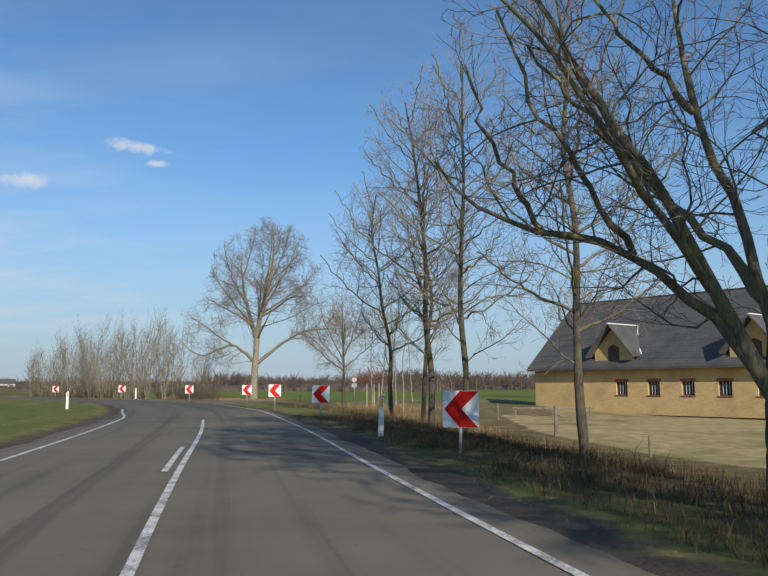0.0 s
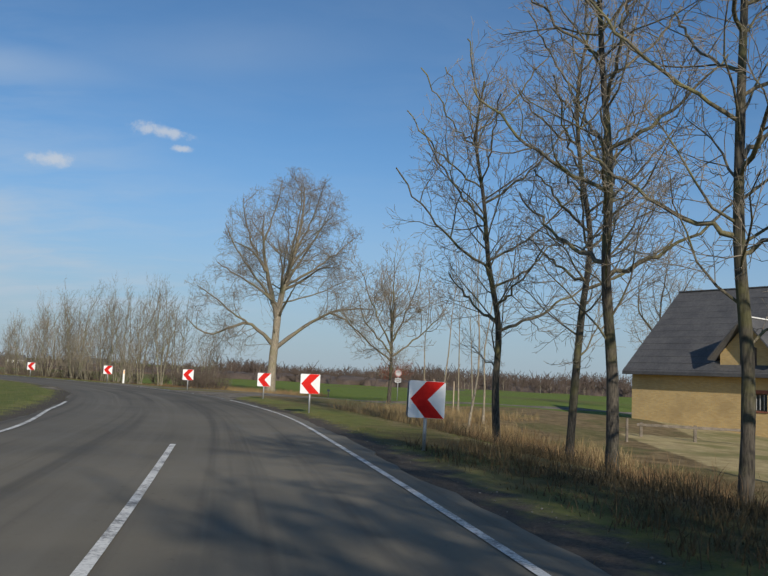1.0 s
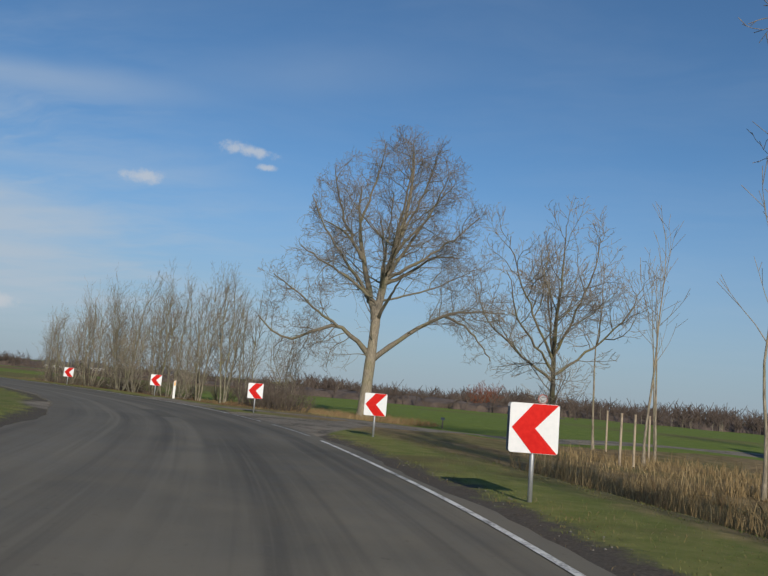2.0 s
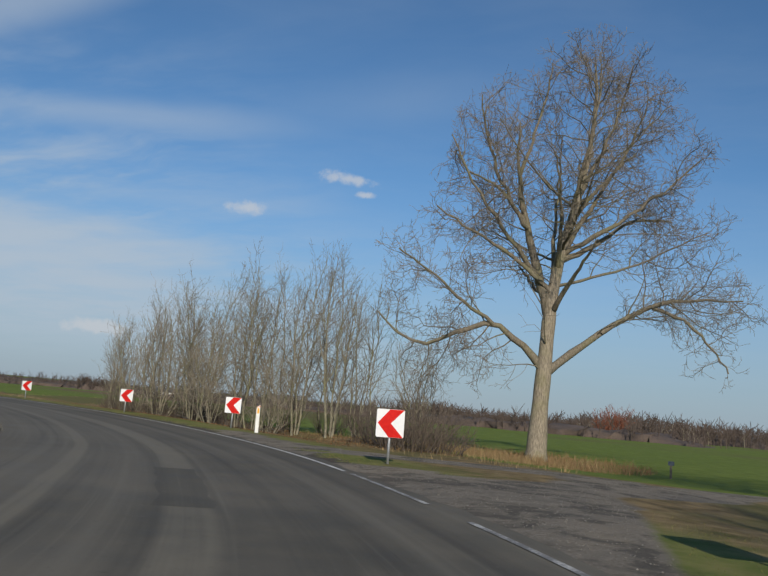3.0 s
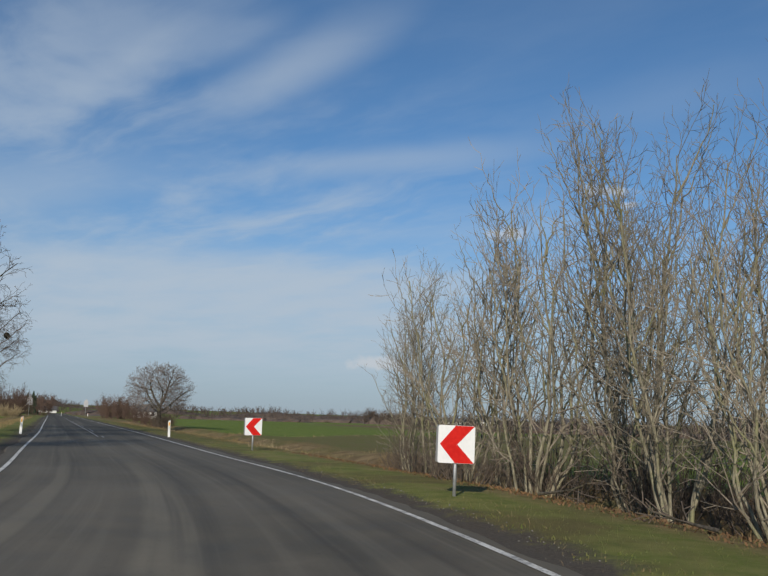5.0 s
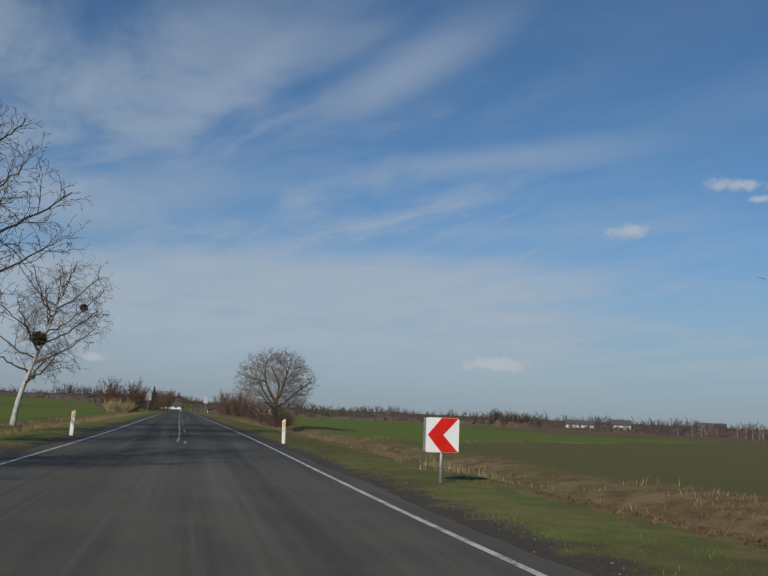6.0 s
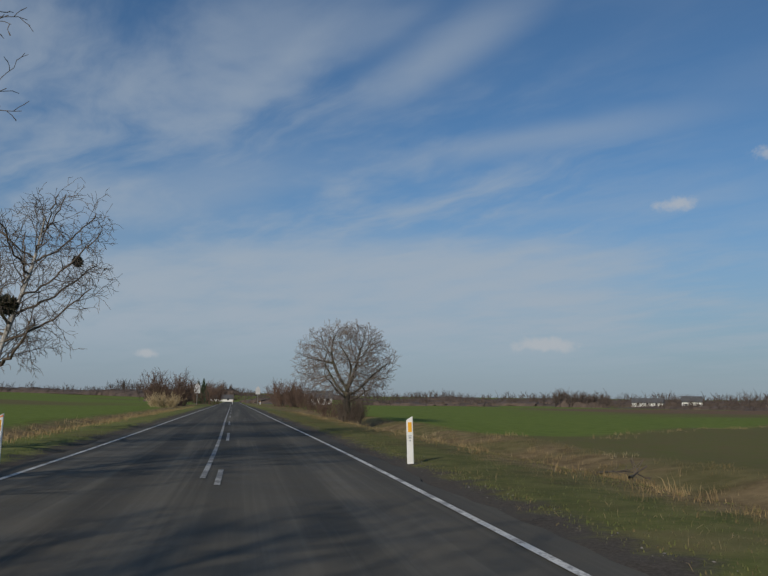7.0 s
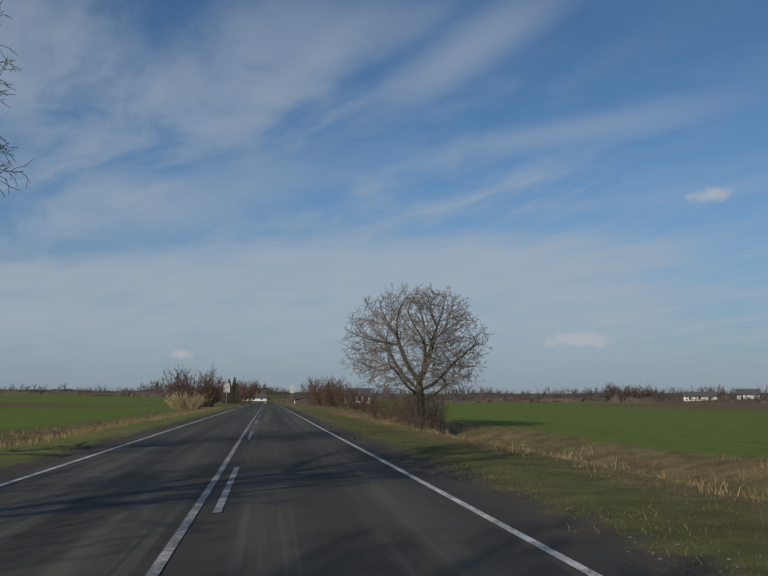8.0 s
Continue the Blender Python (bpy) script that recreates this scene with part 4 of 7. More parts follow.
def built_tree(base, seed, trunk, limbs, specs, thin, bark, limb_bark, twig, inside=None, flare=0.5, trunk_sides=14, hollow=0.0, names=("trunk", "limb")):
    """Trunk and limbs along given ways, (way, foot radius, tip radius) each, and a crown of ever finer shoots."""
    g = np.random.default_rng(seed)
    n = 14
    P, R = [], []
    for k, (way, r0, r1) in enumerate([trunk] + limbs):
        p = even(way, n)
        if k:
            p[1:] += g.normal(0, 0.035, (n - 1, 3))
        r = r0 + (r1 - r0) * np.linspace(0, 1, n) ** 0.85
        P.append(p)
        R.append(r)
        if k == 0:
            p2 = even(way, 28)
            r2 = r0 + (r1 - r0) * np.linspace(0, 1, 28) ** 0.85
            r2 *= (1 + flare * np.exp(-np.maximum(0, p2[:, 2] - p2[0, 2] - 0.1) / (r0 * 1.2))) * (1 + g.normal(0, 0.03, 28))
            v, q = tubes([(p2, r2)], trunk_sides)
            mesh_part(names[0], quick_mesh(names[0], v, q, smooth=True), bark, base)
        else:
            v, q = tubes([(p, r * (1 + g.normal(0, 0.05, n)))], 8)
            mesh_part(names[1], quick_mesh(names[1], v, q, smooth=True), limb_bark, base)
    levels = ramify(g, np.array(P), np.array(R), specs, thin, inside, hollow)
    for run in zip(*levels[0]):
        v, q = tubes([run], 5)
        mesh_part("bough", quick_mesh("bough", v, q, smooth=True), limb_bark, base)
    v, q = joined_tubes([list(zip(*lv)) for lv in levels[1:]], [4] + [3] * (len(levels) - 2))
    mesh_part("crown", quick_mesh("crown", v, q, smooth=True), twig, base)
    return base


def swept_limbs(rng, at, z0, z1, count, reach, r, rise=(0.8, 1.5)):
    """Limbs that leave a trunk all round and sweep upwards; at(z) is the trunk's place, reach(z) their spread."""
    out = []
    for k in range(count):
        f = (k + rng.uniform(0, 0.8)) / count
        z = z0 + (z1 - z0) * f
        a = k * 2.4 + rng.uniform(-0.5, 0.5)
        s = reach(z) * rng.uniform(0.65, 1.0)
        up = rise[0] + (rise[1] - rise[0]) * f
        o = at(z)
        c, n = math.cos(a), math.sin(a)
        b = rng.uniform(-0.12, 0.12) * s
        way = [(o[0], o[1], z)] + [(o[0] + c * s * q - n * b * q, o[1] + n * s * q + c * b * q, z + s * up * (0.55 * q + 0.45 * q * q)) for q in (0.3, 0.62, 1.0)]
        out.append((way, r * (1 - 0.5 * f) * rng.uniform(0.8, 1.1), 0.02))
    return out


def tree_spec(**kw):
    s = dict(seg=[0.9, 0.6, 0.4, 0.3, 0.3], wob=[0.05, 0.13, 0.17, 0.22, 0.25], up=[0.15, 0.22, 0.15, 0.05, 0.0], tip=[0.12, 0.15, 0.25, 0.4, 0.5],
             kids=[17, 9, 7, 5, 0], ref=[1, 4.0, 1.8, 0.8, 0.4], ang=[55, 48, 45, 42, 40], ratio=[0.46, 0.46, 0.45, 0.5, 0.5],
             thin=0.008, stout=0.016, shape=lambda t: 0.35 + 1.0 * math.sin(math.pi * min(1, max(0, (t - 0.2) / 0.9))) ** 0.8)
    s["from"] = [0.3, 0.22, 0.15, 0.1, 0.1]
    s.update(kw)
    return s


def tree(name, seed, xy, height, r, spec, bark, twig, label, category="tree", group="", levels=5, lean=(0, 0), sides=(12, 7, 5, 3, 3), sink=0.15, limb_bark=None):
    """A bare tree: trunk or stems, and a crown of limbs, branches and twigs."""
    rng = random.Random(seed)
    out = [[] for _ in range(levels)]
    base = thing(name, Matrix.Translation((*xy, gz(*xy))), label, category, group)
    grow(rng, out, Vector((0, 0, -sink)), Vector((lean[0], lean[1], 1)).normalized(), height, r, 0, spec)
    # the foot of the trunk flares
    for pts, rad in out[0]:
        rad[0] *= 1.45
    v, q = joined_tubes(out[:1], sides[:1])
    mesh_part("trunk", quick_mesh("trunk", v, q, smooth=True), bark, base)
    for limb in out[1]:
        v, q = tubes([limb], sides[1])
        mesh_part("limb", quick_mesh("limb", v, q, smooth=True), limb_bark or bark, base)
    v, q = joined_tubes(out[2:], sides[2:])
    mesh_part("crown", quick_mesh("crown", v, q, smooth=True), twig, base)
    return base


def bush(name, seed, xy, height, width, count, twig, label, category="bush", group="", m=None, lean=0.45, spec=None):
    """Many stems from one stool, with side shoots and twigs."""
    rng = random.Random(seed)
    base = thing(name, m or Matrix.Translation((*xy, gz(*xy))), label, category, group)
    sp = spec or tree_spec(kids=[9, 6, 4], ang=[38, 42, 40], ratio=[0.34, 0.4, 0.4], thin=0.005, stout=0.012, seg=[0.5, 0.3, 0.2], wob=[0.12, 0.2, 0.25], up=[0.2, 0.3, 0.2], ref=[1, 1.0, 0.5], shape=lambda t: 1.1 - 0.5 * t)
    sp["from"] = [0.12, 0.15, 0.1]
    out = [[], [], []]
    for _i in range(count):
        a, rr = rng.uniform(0, 6.28), width * 0.38 * math.sqrt(rng.random())
        d = Vector((math.cos(a) * lean * rng.random(), math.sin(a) * lean * rng.random(), 1)).normalized()
        grow(rng, out, Vector((math.cos(a) * rr, math.sin(a) * rr, -0.08)), d, height * rng.uniform(0.6, 1.05), height * 0.008 + 0.005, 0, sp)
    v, q = joined_tubes(out[:1], (5,))
    mesh_part("stem_clump", quick_mesh("stem_clump", v, q, smooth=True), twig, base)
    v, q = joined_tubes(out[1:], (3, 3))
    mesh_part("crown", quick_mesh("crown", v, q), twig, base)
    return base

MAT_LITTER = blade_material("fallen_leaves", (0.14, 0.075, 0.035), (0.21, 0.125, 0.06), (0.13, 0.08, 0.045))
MAT_TWIG_ROUND = plain("grey_red_twigs", (0.13, 0.105, 0.088), (0.27, 0.222, 0.185), 0.8, 0.9)
MAT_DULL = plain("dulled_sign_board", (0.36, 0.37, 0.38), (0.46, 0.46, 0.46), 2.0, 0.6)
MAT_FADED = plain("faded_red_rim", (0.30, 0.10, 0.09), (0.40, 0.16, 0.14), 2.0, 0.5)
MAT_BARK_LIMB = bark_material("limb_bark", (0.10, 0.085, 0.06), (0.235, 0.20, 0.148), (0.17, 0.165, 0.07), 0.5)
MAT_TWIG_COPPICE = plain("coppice_twigs", (0.115, 0.10, 0.074), (0.25, 0.215, 0.16), 0.8, 0.9)


LABEL_ASH = "bare roadside ash tree with dark mossy trunk and grey twigs"
ROW = [  # seed, place, height, trunk radius, lean, height of the lowest limbs, crown radius
    (21, (5.35, 22.1), 14.5, 0.15, (-0.03, 0.02), 3.4, 3.0), (23, (2.75, 28.2), 14.5, 0.13, (0.0, 0.0), 3.9, 2.7),
    (24, (1.8, 32.4), 14.6, 0.15, (-0.05, 0.0), 3.9, 2.9), (25, (1.65, 36.0), 13.0, 0.12, (0.02, 0.0), 4.4, 2.3), (26, (0.4, 40.0), 12.6, 0.13, (-0.08, 0.02), 3.4, 3.0)]
ASH = [(2.2, 0.2, 54, 0.55, 0.9, 2.6, 0.45, 0.2, 6, 0.011), (4.6, 0.1, 46, 0.55, 0.5, 1.4, 0.45, 0.18, 4, 0.009),
       (5.8, 0.1, 42, 0.55, 0.25, 0.75, 0.35, 0.2, 3, 0.009), (4.6, 0.15, 40, 0.5, 0.14, 0.4, 0.3, 0.2, 2, 0.01)]


def leader(rng, height, lean, wander=0.12, share=0.7):
    """The way of a trunk: leaning, with slight bends."""
    return [(lean[0] * z + (z > 1) * rng.gauss(0, wander), lean[1] * z + (z > 1) * rng.gauss(0, wander), z) for z in [-0.15] + [height * share * k / 6 for k in range(1, 7)]]


def ash(seed, xy, h, r, lean, low, wide, specs, thin, bark, twig, label):
    rng = random.Random(seed)
    base = thing("ash_tree", Matrix.Translation((*xy, gz(*xy))), label, "tree", "trees beside the road")
    top = leader(rng, h, lean, 0.14, 0.92)
    at = lambda z: (float(np.interp(z, [p[2] for p in top], [p[0] for p in top])), float(np.interp(z, [p[2] for p in top], [p[1] for p in top])))
    reach = lambda z: 1.15 * wide * float(np.interp(z, [low, h * 0.45, h * 0.7, h * 0.95], [0.9, 1.05, 0.8, 0.28]))
    limbs = swept_limbs(rng, at, low, h * 0.88, 16, reach, r * 0.38, (0.6, 1.3))
    hull = envelope([(0, wide * 0.7), (low, wide), (h * 0.5, wide * 1.15), (h * 0.75, wide * 0.9), (h * 0.92, wide * 0.6), (h * 1.04, 0.4)], (lean[0] * h, lean[1] * h), 0.14, seed)
    return built_tree(base, seed, (top, r, 0.03), limbs, specs, thin, bark, MAT_BARK_ASH, twig, hull, hollow=0.12)


for seed, xy, h, r, lean, low, wide in ROW:
    ash(seed, xy, h, r, lean, low, wide, ASH, 0.0058, MAT_BARK, MAT_TWIG, LABEL_ASH)
# the older trees of the row that the road has already passed
_old = ash(27, (6.4, 4.6), 14.5, 0.26, (-0.02, 0.0), 3.4, 4.6, [(2.0, 0.15, 52, 0.55, 1.0, 3.0, 0.3, 0.16, 5, 0.012), (3.2, 0.1, 46, 0.55, 0.5, 1.5, 0.25, 0.2, 3, 0.011), (4.6, 0.1, 42, 0.5, 0.3, 0.8, 0.2, 0.2, 2, 0.014)],
           0.02, MAT_BARK, MAT_TWIG, "tall bare roadside ash tree with dense spreading crown")
ash(28, (7.8, -5.5), 15.0, 0.24, (-0.02, 0.0), 6.2, 4.4, [(2.0, 0.15, 52, 0.55, 1.0, 3.0, 0.3, 0.16, 5, 0.012), (3.2, 0.1, 46, 0.55, 0.5, 1.5, 0.25, 0.2, 3, 0.011), (4.6, 0.1, 42, 0.5, 0.3, 0.8, 0.2, 0.2, 2, 0.014)],
    0.02, MAT_BARK, MAT_TWIG, "tall bare roadside ash tree with a high crown")
for x, y, s, a in ((10.4, -2.2, 1.0, 1.3), (11.0, -8.6, 1.0, 3.1)):
    copy_thing(_old, Matrix.Identity(4)).matrix_basis = Matrix.Translation((x, y, gz(x, y))) @ Matrix.Rotation(a, 4, "Z") @ Matrix.Scale(s, 4)
# the nearest of the row: forked low, with long limbs over the verge
rng = random.Random(31)
ways = [[(0, 0, -0.15), (-0.02, 0.0, 1.0), (0.0, 0.02, 2.0), (0.1, 0.0, 3.2)],
        [(-0.05, 0, 1.6), (-0.75, 0.1, 2.7), (-1.9, 0.3, 3.75), (-3.2, 0.5, 4.15), (-4.1, 0.6, 4.5), (-4.8, 0.6, 5.2)],
        [(0, 0, 1.5), (-0.7, 0.0, 2.9), (-1.6, -0.1, 4.6), (-2.5, 0.2, 6.3), (-3.3, 0.3, 7.8), (-4.0, 0.2, 9.0)],
        [(0, 0, 2.2), (-0.25, 0.3, 4.2), (-0.8, 0.6, 6.0), (-0.9, 1.0, 8.0), (-1.3, 1.2, 9.8)],
        [(0, 0, 2.5), (0.9, -0.2, 4.2), (1.8, 0.1, 6.0), (2.2, 0.3, 8.2), (2.4, 0.3, 10.0)],
        [(0, 0, 2.8), (-0.2, -1.2, 4.4), (-0.7, -2.4, 6.0), (-0.9, -3.2, 8.0)],
        [(0, 0, 2.9), (-0.4, 1.6, 4.4), (-1.1, 3.0, 5.8), (-1.4, 4.4, 7.6)],
        [(-0.9, 0.05, 3.2), (-2.3, -0.8, 4.8), (-3.4, -1.0, 6.4), (-4.6, -1.4, 7.4)],
        [(-3.2, 0.5, 4.15), (-3.9, 0.0, 5.2), (-4.4, -0.2, 6.4)]]
_base = thing("ash_tree", Matrix.Translation((5.55, 11.6, gz(5.55, 11.6))), "large low-forked ash tree with long mossy limbs over the verge", "tree", "trees beside the road")
ways += [[(-1.9, 0.3, 3.75), (-2.6, -0.3, 4.6), (-3.4, -0.5, 5.6), (-4.0, -0.9, 6.9)], [(-1.6, -0.1, 4.6), (-2.6, -0.6, 5.4), (-3.6, -0.7, 6.5)], [(-0.8, 0.6, 6.0), (-1.8, 0.9, 7.4), (-2.5, 1.0, 8.6)]]
built_tree(_base, 31, (ways[0], 0.25, 0.16), [(w, (0.115, 0.14, 0.11, 0.12, 0.10, 0.10, 0.075, 0.05, 0.055, 0.06, 0.06)[k], 0.018) for k, w in enumerate(ways[1:])],
           [(2.3, 0.22, 56, 0.45, 0.8, 2.2, 0.25, 0.27, 7, 0.010), (4.4, 0.1, 46, 0.52, 0.4, 1.3, 0.3, 0.2, 4, 0.009), (5.2, 0.1, 42, 0.5, 0.2, 0.6, 0.25, 0.2, 3, 0.009), (4.6, 0.15, 40, 0.5, 0.12, 0.32, 0.2, 0.2, 2, 0.01)],
           0.0045, MAT_BARK, MAT_BARK_ASH, MAT_TWIG, lambda p: np.where((p[:, 0] > -5.2) & (p[:, 2] > np.where(p[:, 0] < -2.5, 3.9, 2.8)) & (p[:, 2] < 12.5), 0.5, 2.0))
rng = random.Random(41)
ways = [[(0, 0, -0.15), (0.05, 0, 2.0), (0, 0.05, 4.5), (0.1, 0, 6.0)]]
for z, a, tilt, l in ((2.6, 170, 48, 5.0), (2.8, 10, 46, 5.4), (3.2, 95, 30, 6.0), (3.4, 190, 24, 5.6), (3.6, 345, 20, 5.4), (3.8, 270, 28, 5.4), (3.0, 230, 50, 4.8)):
    a, s, c = radians(a), math.sin(radians(tilt)), math.cos(radians(tilt))
    ways.append([(0, 0, z)] + [(math.cos(a) * s * l * f, math.sin(a) * s * l * f, z + c * l * f * (0.75 + 0.25 * f)) for f in (0.35, 0.7)])
_base = thing("ash_tree", Matrix.Translation((-3.1, 62.9, gz(-3.1, 62.9))), "small bare ash tree with ascending limbs in dry grass", "tree", "trees beside the road")
built_tree(_base, 41, (ways[0], 0.135, 0.05), [(w + [(w[-1][0] * 1.25, w[-1][1] * 1.25, w[-1][2] + 1.4)], 0.06, 0.015) for w in ways[1:]], ASH, 0.0075, MAT_BARK, MAT_BARK_ASH, MAT_TWIG,
           envelope([(0, 2.0), (3.0, 2.6), (5.0, 3.8), (7.4, 4.1), (9.2, 3.0), (10.8, 0.4)], seed=41))
SLIM = tree_spec(kids=[9, 4, 3], ang=[38, 40, 40], ratio=[0.2, 0.4, 0.4])
SLIM["from"] = [0.5, 0.2, 0.15]
for k, (x, y, h) in enumerate(((-0.9, 66.5, 8.0), (-0.2, 59.5, 8.5), (0.9, 63.0, 7.5), (2.4, 70.0, 8.0), (1.2, 52.0, 8.0), (0.2, 48.0, 8.5))):
    tree("sapling", 50 + k, (x, y), h, 0.06, SLIM, MAT_BARK_PALE, MAT_TWIG, "slender pale young tree with few twigs in rough grass", group="young trees beside the field", levels=3, sides=(7, 3, 3))

# the great tree by the side track: two low limbs, then two leaders in a domed crown
_R = Vector((0.974, 0.227, 0.0))
_B = Vector((-0.227, 0.974, 0.0))


def _g(*rows):
    return [tuple(_R * a + _B * b + Vector((0, 0, c))) for a, b, c in rows]


ways = [_g((0, 0, -0.2), (0.05, 0, 2.0), (0.15, 0, 4.0), (0.25, 0, 6.0), (0.55, 0.05, 8.2), (1.15, 0.2, 10.6), (1.6, 0.3, 13.0), (1.75, 0.3, 15.2)),
        _g((0.2, 0, 5.8), (-0.2, 0.2, 7.2), (-0.75, 0.5, 9.2), (-1.2, 0.8, 11.6), (-1.3, 1.0, 14.0)),
        _g((0.1, 0, 3.5), (-0.8, 0, 4.5), (-2.0, 0, 5.2), (-3.4, 0.2, 4.75), (-4.6, 0.3, 4.2), (-5.6, 0.4, 4.5), (-6.6, 0.5, 5.4)),
        _g((-2.0, 0, 5.2), (-3.2, -0.5, 5.9), (-4.6, -0.8, 6.9), (-6.0, -1.0, 7.8)),
        _g((0.15, 0, 3.4), (1.2, 0.1, 4.3), (2.6, 0.2, 5.4), (4.0, 0.3, 6.3), (5.6, 0.3, 6.8), (8.0, 0.3, 7.0)),
        _g((4.4, 0.3, 6.4), (5.6, -0.4, 5.8), (6.6, -0.6, 4.7), (7.2, -0.7, 3.9)),
        _g((0.3, 0, 6.6), (-1.2, -0.3, 7.8), (-2.8, -0.6, 8.6), (-4.6, -0.8, 9.6)), _g((0.6, 0, 8.0), (2.0, 0.2, 8.8), (3.4, 0.2, 9.9), (5.0, 0.1, 10.0)),
        _g((0.9, 0, 9.6), (2.0, -0.6, 11.2), (3.2, -0.9, 12.4)), _g((-0.75, 0.4, 9.3), (-2.0, 0.2, 10.8), (-3.4, 0.0, 11.4)),
        _g((0.25, 0, 5.8), (0.8, -1.8, 7.2), (1.2, -3.4, 8.2)), _g((0.25, 0, 6.0), (-0.3, 1.8, 7.4), (-0.6, 3.6, 8.4)), _g((0.5, 0, 7.6), (0.2, -1.4, 9.6), (-0.3, -2.6, 11.4)),
        _g((1.1, 0.2, 10.4), (1.5, 1.8, 12.0), (1.8, 3.0, 13.2))]
_rr = random.Random(61)
_axes = ((_R.x, _R.y), (_B.x, _B.y))
_at = lambda z: tuple((_R * float(np.interp(z, [4, 8.2, 13, 16.5], [0.15, 0.55, 1.6, 1.8])))[:2])
_hull = envelope([(0, 6.0, 0.8), (3.6, 7.0, 0.9), (6.0, 8.2, 0.9), (8.0, 7.4, 0.9), (10.0, 6.5, 0.9), (12.0, 6.0, 1.0), (14.0, 5.5, 1.2), (15.6, 4.6, 1.3), (16.8, 3.1, 1.4), (17.4, 1.8, 1.4), (17.7, 0.3, 1.4)], lobes=0.10, seed=61, axes=_axes)
_base = thing("great_tree", Matrix.Translation((-12.3, 78.2, gz(-12.3, 78.2))), "tall old bare tree with pale trunk and wide domed crown", "tree")
_limbs = [(w, r, 0.03) for w, r in zip(ways[1:], (0.24, 0.17, 0.09, 0.19, 0.08, 0.12, 0.13, 0.11, 0.11, 0.13, 0.13, 0.12, 0.10))]
_limbs += [(w, r, 0.025) for w, r in ((_g((0.55, 0, 8.2), (1.9, 0.3, 10.6), (3.2, 0.4, 13.0), (4.0, 0.4, 15.0)), 0.13), (_g((1.15, 0.2, 10.6), (2.2, 0.3, 13.0), (2.9, 0.3, 15.0), (3.2, 0.3, 16.6)), 0.10),
                                    (_g((-0.75, 0.5, 9.2), (-1.9, 0.6, 11.2), (-2.7, 0.7, 13.4), (-3.0, 0.7, 15.0)), 0.11), (_g((-1.2, 0.8, 11.6), (-0.6, 1.0, 13.6), (-0.2, 1.1, 15.4), (0.0, 1.1, 16.8)), 0.09),
                                    (_g((0.7, 0, 8.8), (0.9, -1.2, 11.0), (1.2, -2.0, 13.4), (1.3, -2.4, 15.4)), 0.12), (_g((0.3, 0, 7.0), (0.5, 1.6, 9.4), (0.9, 2.8, 12.0), (1.0, 3.4, 14.4)), 0.12),
                                    (_g((-0.2, 0.2, 7.2), (-1.9, -0.5, 9.0), (-3.4, -0.8, 11.0), (-4.2, -0.9, 12.6)), 0.12), (_g((0.55, 0.05, 8.2), (2.4, -0.5, 9.4), (4.4, -0.8, 11.0), (5.8, -0.8, 12.4)), 0.12))]
_limbs += swept_limbs(_rr, _at, 6.6, 12.5, 7, lambda z: float(np.interp(z, [7, 12.5], [6.0, 4.6])), 0.08, (0.4, 0.9))
built_tree(_base, 61, (ways[0] + _g((1.6, 0.2, 16.6)), 0.40, 0.04), _limbs,
           [(3.1, 0.2, 64, 0.5, 0.9, 2.9, 0.2, 0.28, 7, 0.011), (4.6, 0.16, 54, 0.55, 0.5, 1.5, 0.22, 0.3, 5, 0.009), (6.0, 0.1, 48, 0.55, 0.3, 0.85, 0.18, 0.26, 3, 0.009), (5.2, 0.12, 44, 0.55, 0.18, 0.42, 0.12, 0.2, 2, 0.012)],
           0.0072, MAT_BARK_PALE, MAT_BARK_LIMB, MAT_TWIG_PALE, _hull, 0.28, 20, 0.2)

